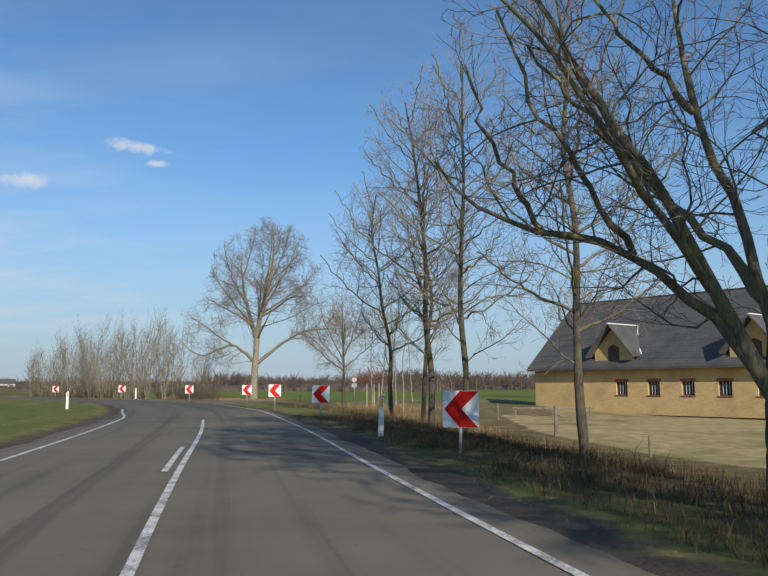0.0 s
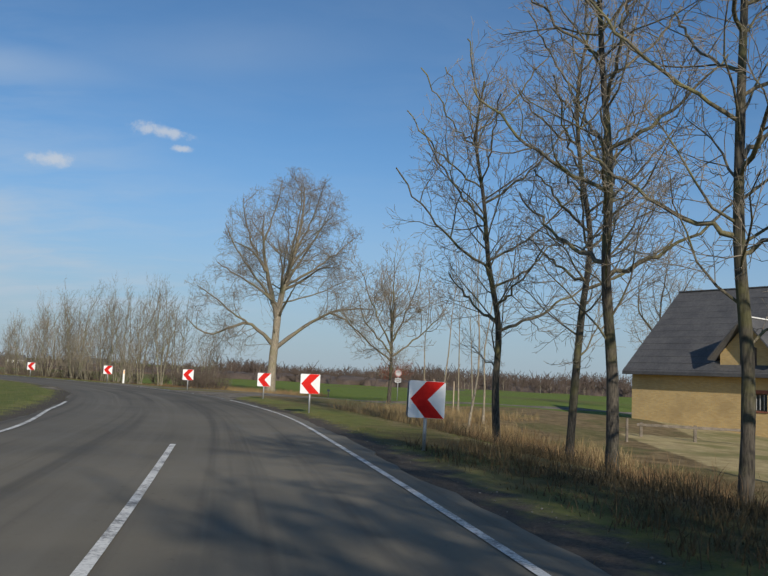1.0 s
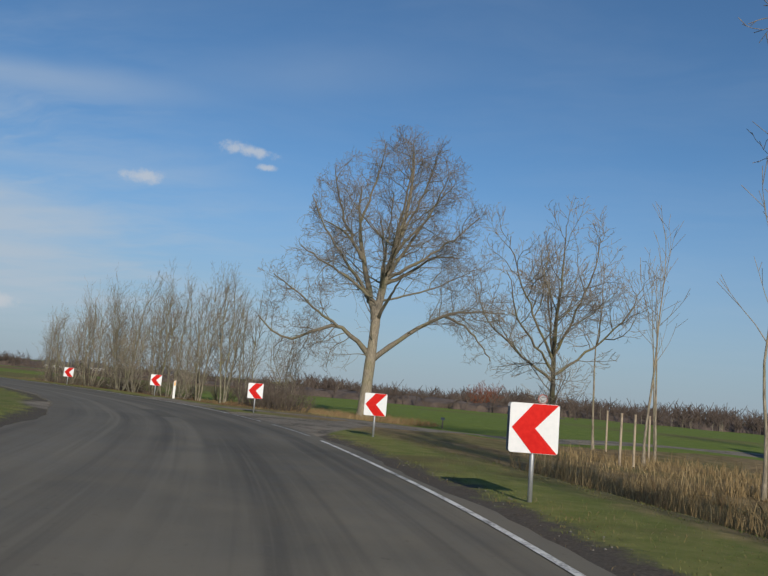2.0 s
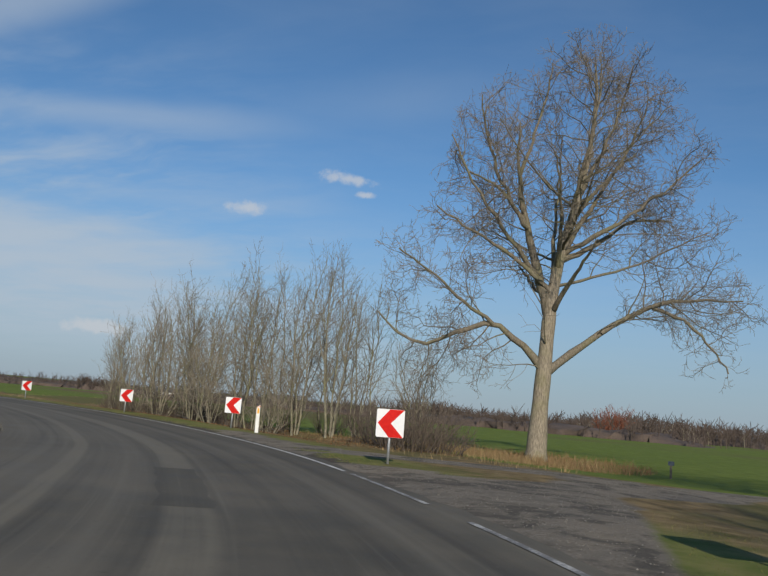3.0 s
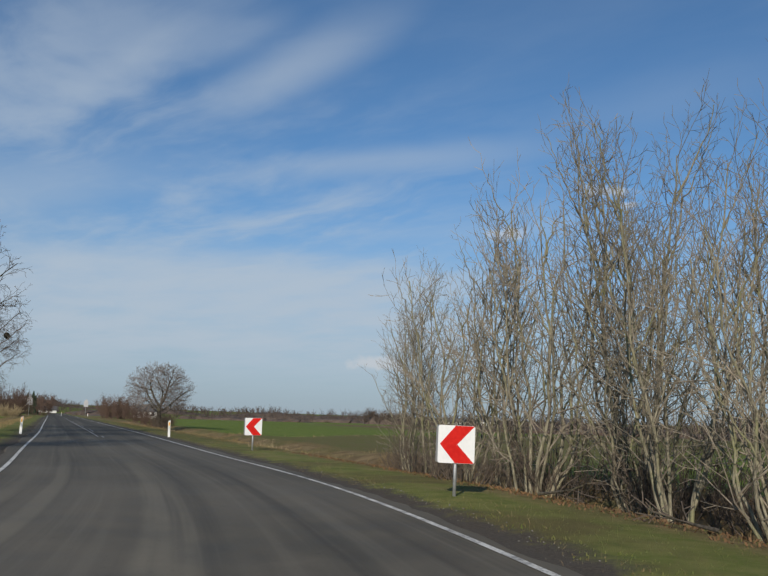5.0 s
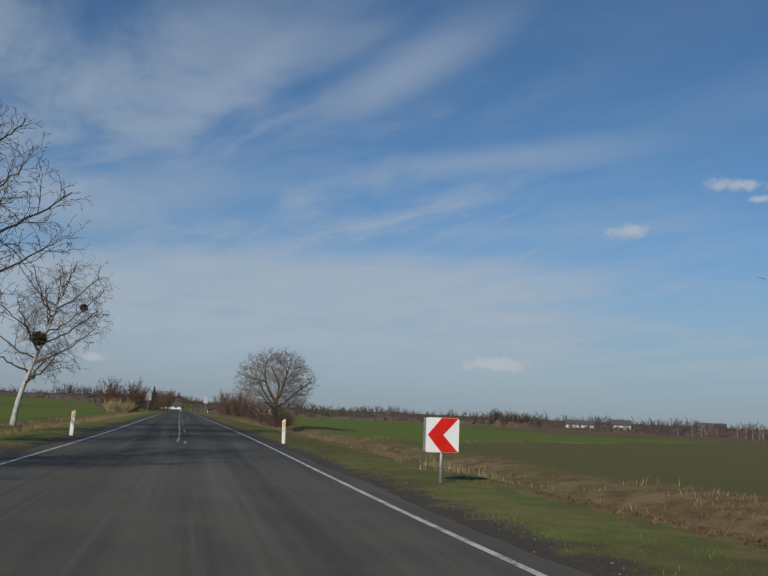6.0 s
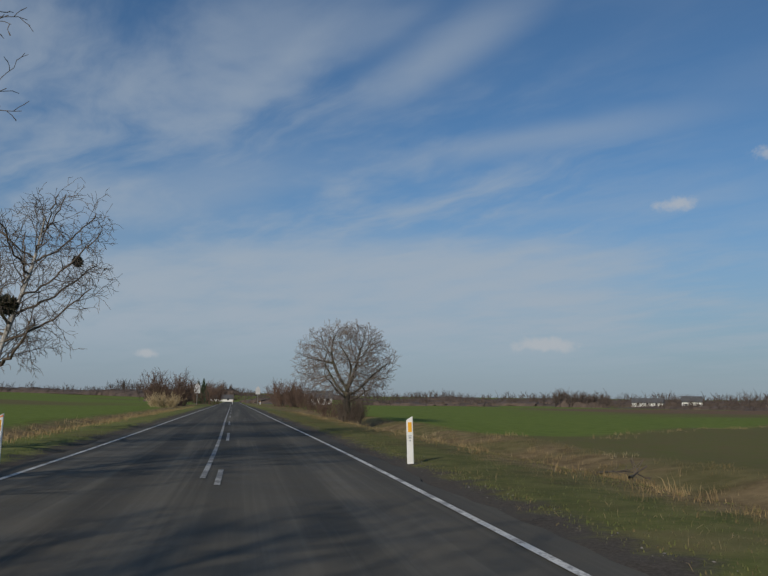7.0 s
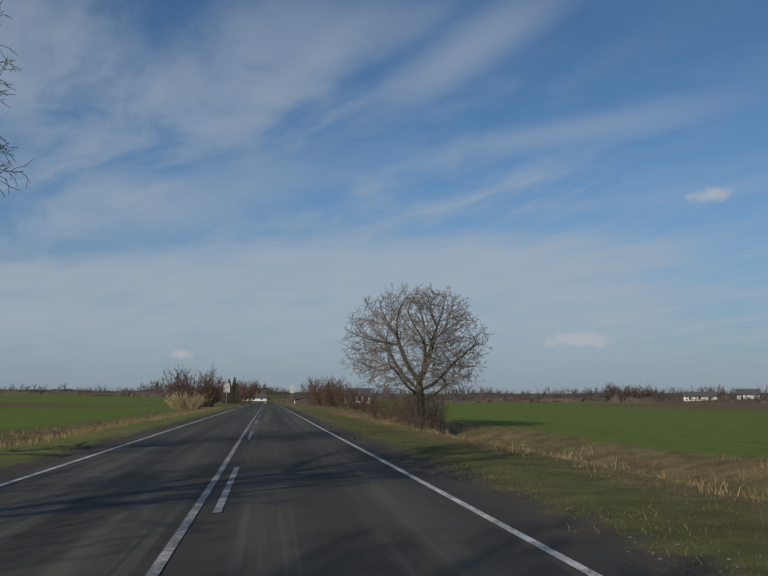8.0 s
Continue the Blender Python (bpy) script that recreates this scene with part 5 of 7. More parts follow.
# ---- the thicket along the outside of the bend ----
def coppice(seed, height, count, spread, r0, r1, dense, twig, label):
    """Several stems from one stool, each forking into steep limbs."""
    rng = random.Random(seed)
    base = thing("coppice_tree", Matrix.Identity(4), label, "tree", "thicket on the bend")
    stems, forks = [], []
    for k in range(count):
        a, rr = k * 2.4 + rng.uniform(-0.5, 0.5), 0.42 * math.sqrt(rng.random())
        lean, h = spread * rng.uniform(0.2, 1.0), height * rng.uniform(0.7, 1.0)
        c, s = math.cos(a), math.sin(a)
        at = lambda f: (c * (rr + lean * h * f * (1 - 0.3 * f)), s * (rr + lean * h * f * (1 - 0.3 * f)))
        way = [(c * rr * 0.7, s * rr * 0.7, -0.25)] + [(at(f)[0] + rng.gauss(0, 0.09), at(f)[1] + rng.gauss(0, 0.09), h * f) for f in (0.12, 0.26, 0.42, 0.58, 0.74, 0.9)]
        r = rng.uniform(r0, r1)
        stems.append((way, r, 0.012))
        for m in range(4):
            f = 0.2 + 0.17 * m + rng.uniform(0, 0.1)
            b, L = rng.uniform(0, 6.28), h * rng.uniform(0.22, 0.4) * (1.15 - 0.6 * f)
            o = (float(np.interp(h * f, [p[2] for p in way], [p[0] for p in way])), float(np.interp(h * f, [p[2] for p in way], [p[1] for p in way])))
            w = rng.uniform(0.3, 0.6)
            forks.append(([(o[0], o[1], h * f)] + [(o[0] + math.cos(b) * L * w * q * (1.3 - 0.3 * q), o[1] + math.sin(b) * L * w * q * (1.3 - 0.3 * q), h * f + L * q) for q in (0.25, 0.6, 1.0)], r * rng.uniform(0.35, 0.6), 0.008))
    g = np.random.default_rng(seed)
    P, R = [], []
    for k, (way, ra, rb) in enumerate(stems + forks):
        p = even(way, 12)
        p[1:] += g.normal(0, 0.025, (11, 3))
        r = ra + (rb - ra) * np.linspace(0, 1, 12) ** 0.8
        P.append(p)
        R.append(r)
        name = "stem" if k < count else "limb"
        v, q = tubes([(p, r)], 7 if k < count else 5)
        mesh_part(name, quick_mesh(name, v, q, smooth=True), MAT_BARK_THICKET, base)
    levels = ramify(g, np.array(P), np.array(R), [(2.1 * dense, 0.1, 42, 0.36, 0.7, 1.9, 0.45, 0.16, 5, 0.010), (3.4 * dense, 0.12, 42, 0.5, 0.35, 1.0, 0.4, 0.18, 3, 0.010), (4.2, 0.15, 38, 0.5, 0.2, 0.5, 0.3, 0.2, 2, 0.01)], 0.0055)
    v, q = joined_tubes([list(zip(*lv)) for lv in levels], (4, 3, 3))
    mesh_part("crown", quick_mesh("crown", v, q), twig, base)
    return base


_tall = "clump of slender bare stems with pale grey mossy bark"
_kinds = [(coppice(71, 9.4, 5, 0.20, 0.045, 0.07, 1.0, MAT_TWIG_COPPICE, _tall), 9.2), (coppice(72, 8.8, 7, 0.46, 0.04, 0.068, 1.1, MAT_TWIG_COPPICE, "vase-shaped clump of mossy bare stems spreading from one stool"), 8.6),
          (coppice(73, 9.6, 3, 0.12, 0.05, 0.08, 1.1, MAT_TWIG_COPPICE, _tall), 9.4), (coppice(74, 6.4, 8, 0.5, 0.026, 0.045, 0.95, MAT_TWIG, "dense low spreading clump of dark bare stems"), 6.2)]
_rng = random.Random(8)
_used = set()
for x, y, k, f in ((-38.4, 90.7, 0, 1.0), (-37.2, 89.8, 2, 1.0), (-38.9, 91.4, 2, 0.9), (-35.8, 89.2, 3, 0.95), (-34.2, 87.9, 0, 1.1), (-33.0, 86.6, 3, 1.05), (-31.4, 88.0, 1, 1.25), (-29.3, 83.1, 1, 0.92), (-30.6, 85.4, 3, 0.8), (-28.2, 85.8, 0, 1.0),
                   (-26.8, 82.8, 2, 1.0), (-27.7, 81.6, 3, 0.6), (-25.1, 80.7, 0, 1.05), (-24.2, 82.9, 1, 1.0), (-22.8, 79.9, 2, 0.92), (-22.0, 82.2, 0, 0.95), (-20.6, 77.9, 2, 0.9), (-19.9, 79.8, 0, 0.85), (-23.6, 78.7, 3, 0.45), (-17.2, 79.4, 3, 0.55)):
    tall = float(np.interp(x, [-39, -34, -29.5, -25, -20], [6.1, 6.6, 7.1, 8.4, 8.9])) * f * _rng.uniform(0.95, 1.05)
    ob, h = _kinds[k]
    if k in _used:
        ob = copy_thing(ob, Matrix.Identity(4))
    _used.add(k)
    ob.matrix_basis = Matrix.Translation((x, y, gz(x, y) + 0.05)) @ Matrix.Rotation(_rng.uniform(0, 6.28), 4, "Z") @ Matrix.Scale(tall / h, 4)
# brambles and low scrub under it
_b0 = bush("bramble_bush", 81, (-15.7, 70.4), 1.7, 2.6, 42, MAT_TWIG_DARK, "low dark tangle of bare bramble stems", "bush", "brambles under the thicket", lean=1.3)
for x, y, s in ((-16.6, 71.8, 0.85), (-14.9, 71.3, 0.7), (-17.4, 73.2, 0.9), (-16.0, 73.4, 0.95), (-26.2, 81.6, 0.5), (-32.4, 87.4, 1.0), (-29.6, 85.0, 0.9), (-19.0, 77.8, 0.6), (-30.0, 86.0, 0.65), (-33.4, 87.6, 0.7), (-24.5, 82.6, 0.7), (-36.6, 88.6, 0.7), (-34.4, 86.2, 0.6), (-21.8, 81.8, 0.7), (-28.0, 84.0, 0.7), (-39.0, 91.6, 0.6)):
    c = copy_thing(_b0, Matrix.Identity(4))
    c.matrix_basis = Matrix.Translation((x, y, gz(x, y))) @ Matrix.Rotation(_rng.uniform(0, 6.28), 4, "Z") @ Matrix.Scale(s, 4)

# ---- trees along the straight ----
rng = random.Random(91)
ways = [[(0, 0, -0.5), (0.05, 0, 0.8), (0, 0, 1.6), (0.15, 0.1, 2.8)]]
for k in range(9):
    a, z, t = k * 2.4, 1.25 + 0.11 * k, radians(72 - 6 * k)
    ways.append([(0, 0, z), (math.cos(a) * math.sin(t) * 0.9, math.sin(a) * math.sin(t) * 0.9, z + 0.7 * math.cos(t)), (math.cos(a) * math.sin(t) * 1.8, math.sin(a) * math.sin(t) * 1.8, z + 1.7 * math.cos(t) + 0.15)])
grown_tree("round_tree", 91, (-84.6, 123.7), 0.21, ways, cloud(rng, 4800, [(1.7, 2.6), (2.6, 3.1), (3.8, 3.15), (4.8, 2.6), (5.5, 1.7), (6.0, 0.5)], fill=0.42), MAT_BARK, MAT_TWIG_ROUND, "small bare tree with a dense round crown beside the road",
           thin=0.0085, kill=0.25, step=0.18, reach=3.0, up=0.02, wob=0.24, much=1.0, length=0.40, lift=0.15, side=3)
bush("bush", 92, (-84.4, 123.9), 1.6, 2.2, 75, MAT_TWIG_DARK, "dense brown bush round a tree's foot", lean=0.35)
_round = envelope([(0, 2.0), (2.4, 2.4), (3.6, 3.7), (5.6, 4.2), (7.4, 3.5), (8.6, 1.8), (9.0, 0.3)], (0, 0), 0.14, 95)
_base = thing("birch_tree", Matrix.Translation((-77.5, 100.1, gz(-77.5, 100.1))), "leaning birch with white trunk and drooping twigs", "tree")
_lean = [(0, 0, -0.3), (0.05, 0.15, 1.2), (0.1, 0.45, 2.4), (0.2, 0.9, 4.0), (0.3, 1.4, 5.8), (0.4, 1.7, 7.6)]
_at = lambda z: (float(np.interp(z, [p[2] for p in _lean], [p[0] for p in _lean])), float(np.interp(z, [p[2] for p in _lean], [p[1] for p in _lean])))
_limbs = swept_limbs(random.Random(95), _at, 1.9, 7.0, 15, lambda z: float(np.interp(z, [2, 4.5, 7], [3.0, 3.4, 1.8])), 0.065, (0.5, 1.1))
built_tree(_base, 95, (_lean, 0.15, 0.03), _limbs, [(3.0, 0.2, 52, 0.5, 0.7, 2.0, 0.1, 0.22, 6, 0.011), (4.8, 0.15, 48, 0.55, 0.4, 1.1, -0.1, 0.24, 4, 0.009), (6.0, 0.1, 44, 0.6, 0.3, 0.8, -0.8, 0.22, 3, 0.009), (5.0, 0.15, 40, 0.6, 0.2, 0.5, -0.8, 0.2, 2, 0.01)],
           0.0072, MAT_BIRCH, MAT_TWIG_DARK, MAT_TWIG_BIRCH, lambda p: _round(p - np.array((1.3, 2.9, 0.0))), 0.3)
_base = thing("roadside_tree", Matrix.Translation((-66.0, 91.2, gz(-66.0, 91.2))), "bare roadside tree with limbs reaching over the verge", "tree", "trees on the inner side")
rng = random.Random(97)
_lead = leader(rng, 12.0, (0.02, 0.03), 0.12, 0.92)
_limbs = swept_limbs(rng, lambda z: (0.02 * z, 0.03 * z), 2.8, 10.4, 15, lambda z: float(np.interp(z, [3, 6, 10.4], [4.4, 4.4, 2.0])), 0.09, (0.45, 1.1))
_left = built_tree(_base, 97, (_lead, 0.24, 0.03), _limbs, [(2.8, 0.2, 54, 0.5, 0.9, 2.6, 0.3, 0.24, 6, 0.011), (4.4, 0.15, 48, 0.55, 0.5, 1.3, 0.2, 0.24, 4, 0.010), (4.8, 0.1, 44, 0.55, 0.25, 0.8, -0.2, 0.24, 3, 0.010), (4.4, 0.15, 40, 0.55, 0.15, 0.45, -0.3, 0.2, 2, 0.012)],
                   0.0085, MAT_BARK, MAT_BARK, MAT_TWIG_BIRCH, envelope([(0, 3.0), (3.0, 4.4), (5.0, 5.0), (8.0, 5.0), (10.2, 3.6), (12.0, 0.6)], seed=97))
for x, y, s, a in ((-57.6, 84.4, 0.85, 1.9), (-48.6, 77.6, 0.8, 4.0)):
    copy_thing(_left, Matrix.Identity(4)).matrix_basis = Matrix.Translation((x, y, gz(x, y))) @ Matrix.Rotation(a, 4, "Z") @ Matrix.Scale(s, 4)


def nest(xyz, r, seed):
    """A ball of mistletoe: short twigs growing from one point."""
    rng = random.Random(seed)
    base = thing("mistletoe", Matrix.Translation(xyz), "dark round mistletoe clump in a birch", "plant", "mistletoe in the birch")
    lines = []
    for _i in range(420):
        d = Vector((rng.gauss(0, 1), rng.gauss(0, 1), rng.gauss(0, 0.9))).normalized()
        p, pts = Vector(), [Vector()]
        for _j in range(3):
            d = (d + Vector((rng.gauss(0, 0.3), rng.gauss(0, 0.3), rng.gauss(0, 0.3)))).normalized()
            p = p + d * r / 3 * rng.uniform(0.8, 1.1)
            pts.append(p)
        lines.append((pts, [0.012, 0.014, 0.016, 0.014]))
    v, q = tubes(lines, 3)
    tagged(mesh_part("foliage", quick_mesh("foliage", v, q), MAT_NEST, base), kind="stuff")


nest((-76.35, 100.4, 4.1), 0.40, 2)
nest((-77.8, 103.4, 6.1), 0.22, 3)
_h0 = bush("bush", 101, (-168.0, 163.0), 5.6, 8.0, 46, MAT_TWIG_RED, "large reddish-brown bare bush at the field edge", group="bushes along the straight", lean=0.6, spec=tree_spec(kids=[9, 4, 0], ang=[55, 50, 40], ratio=[0.36, 0.45, 0.4], thin=0.02, stout=0.014, seg=[1.2, 0.8, 0.5], wob=[0.12, 0.2, 0.25], ref=[1, 2.2, 0.5], shape=lambda t: 1.1 - 0.5 * t))
for x, y, s, sz in ((-173.5, 166.5, 0.95, 0.9), (-180.0, 171.5, 0.9, 0.75), (-168.0, 189.0, 0.85, 0.85), (-152.0, 177.5, 0.7, 0.55), (-178.0, 196.0, 0.9, 0.9), (-190.0, 206.0, 0.9, 0.8), (-132.0, 162.5, 0.55, 0.42), (-120.0, 153.0, 0.42, 0.3), (-104.0, 140.5, 0.36, 0.26), (-98.0, 136.5, 0.34, 0.28), (-94.0, 133.0, 0.3, 0.22),
                    (-205.0, 196.0, 1.0, 0.9), (-238.0, 215.0, 1.2, 1.0)):
    c = copy_thing(_h0, Matrix.Identity(4))
    c.matrix_basis = Matrix.Translation((x, y, gz(x, y))) @ Matrix.Rotation(_rng.uniform(0, 6.28), 4, "Z") @ Matrix.Diagonal((s, s, sz, 1))


def conifer(xy, h, seed):
    rng = random.Random(seed)
    base = thing("conifer", Matrix.Translation((*xy, gz(*xy))), "dark green conifer beside the far road", "tree", "conifers by the far road")
    v, q = tubes([([Vector((0, 0, -0.2)), Vector((0, 0, h * 0.5)), Vector((0, 0, h))], [0.16, 0.1, 0.02])], 7)
    mesh_part("trunk", quick_mesh("trunk", v, q, smooth=True), MAT_BARK, base)
    lines = []
    for _i in range(560):
        t = rng.random() ** 1.4
        z, reach = h * (0.06 + 0.93 * t), h * 0.26 * (1 - t) + 0.12
        a = rng.uniform(0, 6.28)
        w = reach * rng.uniform(0.6, 1.1)
        d = Vector((math.cos(a), math.sin(a), 0))
        p = Vector((0, 0, z))
        lines.append(([p + d * w * 0.3, p + d * w * 0.7 + Vector((0, 0, -0.1 * w)), p + d * w + Vector((0, 0, -0.28 * w))], [0.05, 0.14, 0.02]))
    v, q = tubes(lines, 4)
    mesh_part("foliage", quick_mesh("foliage", v, q), MAT_LEAF, base)


for k, (x, y, h) in enumerate(((-227.0, 209.5, 6.6), (-231.0, 213.0, 5.4), (-236.0, 214.0, 6.0), (-300.0, 300.0, 8.0))):
    conifer((x, y), h, 200 + k)


def tree_behind(seed, xy, h):
    rng = random.Random(seed)
    ways = [leader(rng, h, (0.0, 0.0), 0.15, 0.55)]
    for k in range(5):
        a, z = k * 2.4, h * (0.22 + 0.05 * k)
        ways.append([(0, 0, z), (math.cos(a) * 1.2, math.sin(a) * 1.2, z + 1.0), (math.cos(a) * 2.2, math.sin(a) * 2.2, z + 2.3)])
    grown_tree("field_tree", seed, xy, 0.2, ways, cloud(rng, 1500, [(h * 0.3, h * 0.16), (h * 0.5, h * 0.27), (h * 0.8, h * 0.25), (h, h * 0.07)], fill=0.45), MAT_BARK, MAT_TWIG, "bare tree standing behind the barn", group="trees behind the barn",
               thin=0.012, kill=0.4, step=0.3, up=0.08, wob=0.2, much=0.6, length=0.6, side=2)


tree_behind(301, (22.1, 92.9), 16.0)


def far_woods(name, arcs, seed, label, mat, bank=True, fork=7):
    """A belt of bare trees far off, each a stem with forking branches."""
    rng = random.Random(seed)
    lines = []
    for x0, y0, x1, y1, count, h0, h1, deep in arcs:
        L = math.hypot(x1 - x0, y1 - y0)
        nx, ny = -(y1 - y0) / L, (x1 - x0) / L
        for _i in range(count):
            t, w = rng.random(), rng.random() * deep
            x, y = x0 + (x1 - x0) * t + nx * w, y0 + (y1 - y0) * t + ny * w
            h = (h0 + (h1 - h0) * rng.random() ** 1.6) * (0.8 + 0.5 * noise.noise(Vector((x * 0.02, y * 0.02, 3.0))))
            lines.append((x, y, h))
    zs = ground_height([(a, b) for a, b, _c in lines])
    tubes_out = []
    for (x, y, h), z in zip(lines, zs):
        p = Vector((x, y, z - 0.3))
        tubes_out.append(([p, p + Vector((rng.gauss(0, 0.02) * h, rng.gauss(0, 0.02) * h, h * 0.55)), p + Vector((rng.gauss(0, 0.05) * h, rng.gauss(0, 0.05) * h, h * 0.9))], [0.018 * h, 0.011 * h, 0.004 * h]))
        for _j in range(fork):
            q = p + Vector((0, 0, h * rng.uniform(0.15, 0.7)))
            a, reach = rng.uniform(0, 6.28), h * rng.uniform(0.12, 0.28)
            e = q + Vector((math.cos(a) * reach, math.sin(a) * reach, reach * rng.uniform(0.6, 1.6)))
            tubes_out.append(([q, e], [0.013 * h, 0.008 * h]))
    v, q = tubes(tubes_out, 3)
    # the close undergrowth of each belt: an uneven bank of brush
    for x0, y0, x1, y1, count, h0, h1, deep in arcs if bank else ():
        L = math.hypot(x1 - x0, y1 - y0)
        nx, ny = -(y1 - y0) / L, (x1 - x0) / L
        m = max(3, int(L / 1.5))
        rows = []
        for k in range(m + 1):
            t = k / m
            for w, f in ((0.1, 0.0), (0.15, 0.28), (0.5, 0.42), (0.85, 0.28), (0.9, 0.0)):
                x, y = x0 + (x1 - x0) * t + nx * w * deep, y0 + (y1 - y0) * t + ny * w * deep
                up = (h0 + h1) * 0.5 * f * (0.7 + 0.6 * noise.noise(Vector((x * 0.02, y * 0.02, 3.0))) + 0.4 * rng.random()) * min(1.0, 6 * t + 0.1, 6 - 6 * t + 0.1)
                rows.append((x + rng.gauss(0, 0.8), y + rng.gauss(0, 0.8), float(up)))
        z = ground_height([(a, b) for a, b, _c in rows])
        base = len(v)
        v = np.concatenate([v, np.array([(a, b, c + g - 0.3) for (a, b, c), g in zip(rows, z)])])
        i = base + np.arange((m + 1) * 5).reshape(m + 1, 5)
        q = np.concatenate([q, np.stack([i[:-1, :-1], i[1:, :-1], i[1:, 1:], i[:-1, 1:]], -1).reshape(-1, 4)])
    tagged(mesh_part(name, quick_mesh(name, v, q, smooth=True), mat), label, "woods", kind="stuff")


far_woods("far_woods", [(-190, 330, -70, 304, 900, 2.5, 4.5, 30), (-70, 304, 90, 270, 2000, 6.0, 9.5, 40), (90, 270, 330, 190, 1300, 7.0, 10.0, 60), (-60, 215, 10, 190, 160, 4.0, 7.0, 20)], 5, "brown belt of bare woodland beyond the green field", MAT_WOODS, True, 7)
far_woods("far_birches", [(-130, 306, 90, 262, 55, 5.0, 7.5, 8), (90, 262, 200, 225, 45, 5.0, 8.0, 8)], 7, "pale birch trunks along the edge of the far woods", MAT_BARK_PALE, False, 4)
far_woods("far_hedges", [(-330, 470, -160, 480, 200, 5.0, 9.0, 20), (-520, 560, -200, 660, 600, 7.0, 13.0, 60), (-200, 660, 150, 630, 500, 7.0, 12.0, 60), (-330, 370, -240, 400, 90, 4.0, 7.0, 12),
                         (-210, 480, -130, 470, 110, 5.0, 9.0, 25), (-760, 460, -520, 560, 500, 8.0, 13.0, 60), (-420, 190, -330, 135, 60, 2.5, 4.5, 10), (-520, 60, -420, 20, 70, 3.0, 5.0, 10), (-470, 420, -700, 300, 300, 6.0, 10.0, 50),
                         (-250, 300, -215, 318, 60, 3.0, 5.0, 8), (-235, 268, -215, 282, 50, 3.0, 5.0, 6), (-250, 262, -340, 318, 60, 4.0, 6.5, 14), (-285, 240, -420, 335, 70, 4.0, 6.5, 14), (-420, 330, -460, 395, 40, 6.0, 8.0, 10), (-213, 350, -196, 360, 110, 6.0, 8.0, 12), (-140, 420, -60, 430, 120, 4.0, 6.5, 16)], 6, "far hedges and copses along the horizon", MAT_WOODS, True, 8)


MAT_RUSSET = plain("russet_leaves_and_twigs", (0.13, 0.042, 0.022), (0.22, 0.075, 0.04), 1.2, 0.9)
bush("russet_tree", 111, (-3.5, 246.0), 7.0, 6.5, 30, MAT_RUSSET, "russet small tree before the far woods", "tree", lean=0.7, spec=tree_spec(kids=[9, 5, 0], ang=[42, 45, 40], ratio=[0.36, 0.45, 0.4], thin=0.03, stout=0.016, seg=[1.2, 0.8, 0.5], wob=[0.12, 0.2, 0.25], ref=[1, 2.2, 0.5], shape=lambda t: 1.1 - 0.5 * t))


# ---- signs and posts ----
CHEVRON = [(-0.02, 0.296), (0.290, 0.296), (0.012, 0.0), (0.290, -0.296), (-0.02, -0.296), (-0.272, 0.0)]


def rounded(w, h, r, n=4):
    pts = []
    for cx, cz, a0 in ((w - r, h - r, 0), (-w + r, h - r, 90), (-w + r, -h + r, 180), (w - r, -h + r, 270)):
        for k in range(n + 1):
            a = radians(a0 + 90 * k / n)
            pts.append((cx + r * math.cos(a), cz + r * math.sin(a)))
    return pts


def chevron_sign(m, low=0.52, label="square white board with a red chevron on a steel post"):
    """Front plate facing -y at its base, a second plate behind it turned to the other traffic, and the post."""
    s = thing("chevron_sign", m, label, "road sign", "chevron signs round the bend")
    mid = low + 0.3
    part("post", rod(0.03, -0.3, low + 0.5), MAT_STEEL, s, smooth=True)
    up = Matrix.Translation((0, -0.045, mid))
    bm = prism(rounded(0.3, 0.3, 0.035), -0.012, 0.012)
    bm.transform(up)
    plate = part("plate", bm, MAT_WHITE, s, "white reflective plate")
    bm = prism(CHEVRON, -0.016, -0.0115)
    bm.transform(up)
    part("chevron", bm, MAT_RED, plate, "red left-pointing chevron")
    bm = prism(rounded(0.3, 0.3, 0.035), -0.012, 0.012)
    bm.transform(Matrix.Translation((0, 0, mid)) @ Matrix.Translation((-0.01, 0.075, 0)) @ Matrix.Rotation(radians(-3), 4, "Z"))
    part("rear_plate", bm, MAT_BACK, s, "grey back of the plate for oncoming traffic")
    part("bracket", boxes((-0.045, -0.033, mid + 0.13, 0.045, 0.08, mid + 0.16), (-0.045, -0.033, mid - 0.16, 0.045, 0.08, mid - 0.13)), MAT_STEEL, s)
    return s


SIGNS = [(1.26, 13.78, -4, 0.42), (-2.2, 28.75, 6, 0.52), (-5.33, 40.6, 5, 0.58), (-8.68, 52.6, 4, 0.56), (-14.67, 62.6, 12, 0.56), (-23.6, 74.75, 14, 0.56), (-32.55, 82.2, 38, 0.52), (-45.9, 92.55, 53, 0.52)]
for x, y, a, low in SIGNS:
    chevron_sign(Matrix.Translation((x, y, max(gz(x, y), -0.1))) @ Matrix.Rotation(radians(a), 4, "Z") @ Matrix.Rotation(radians(_rng.uniform(-1, 1)), 4, "Y"), low)


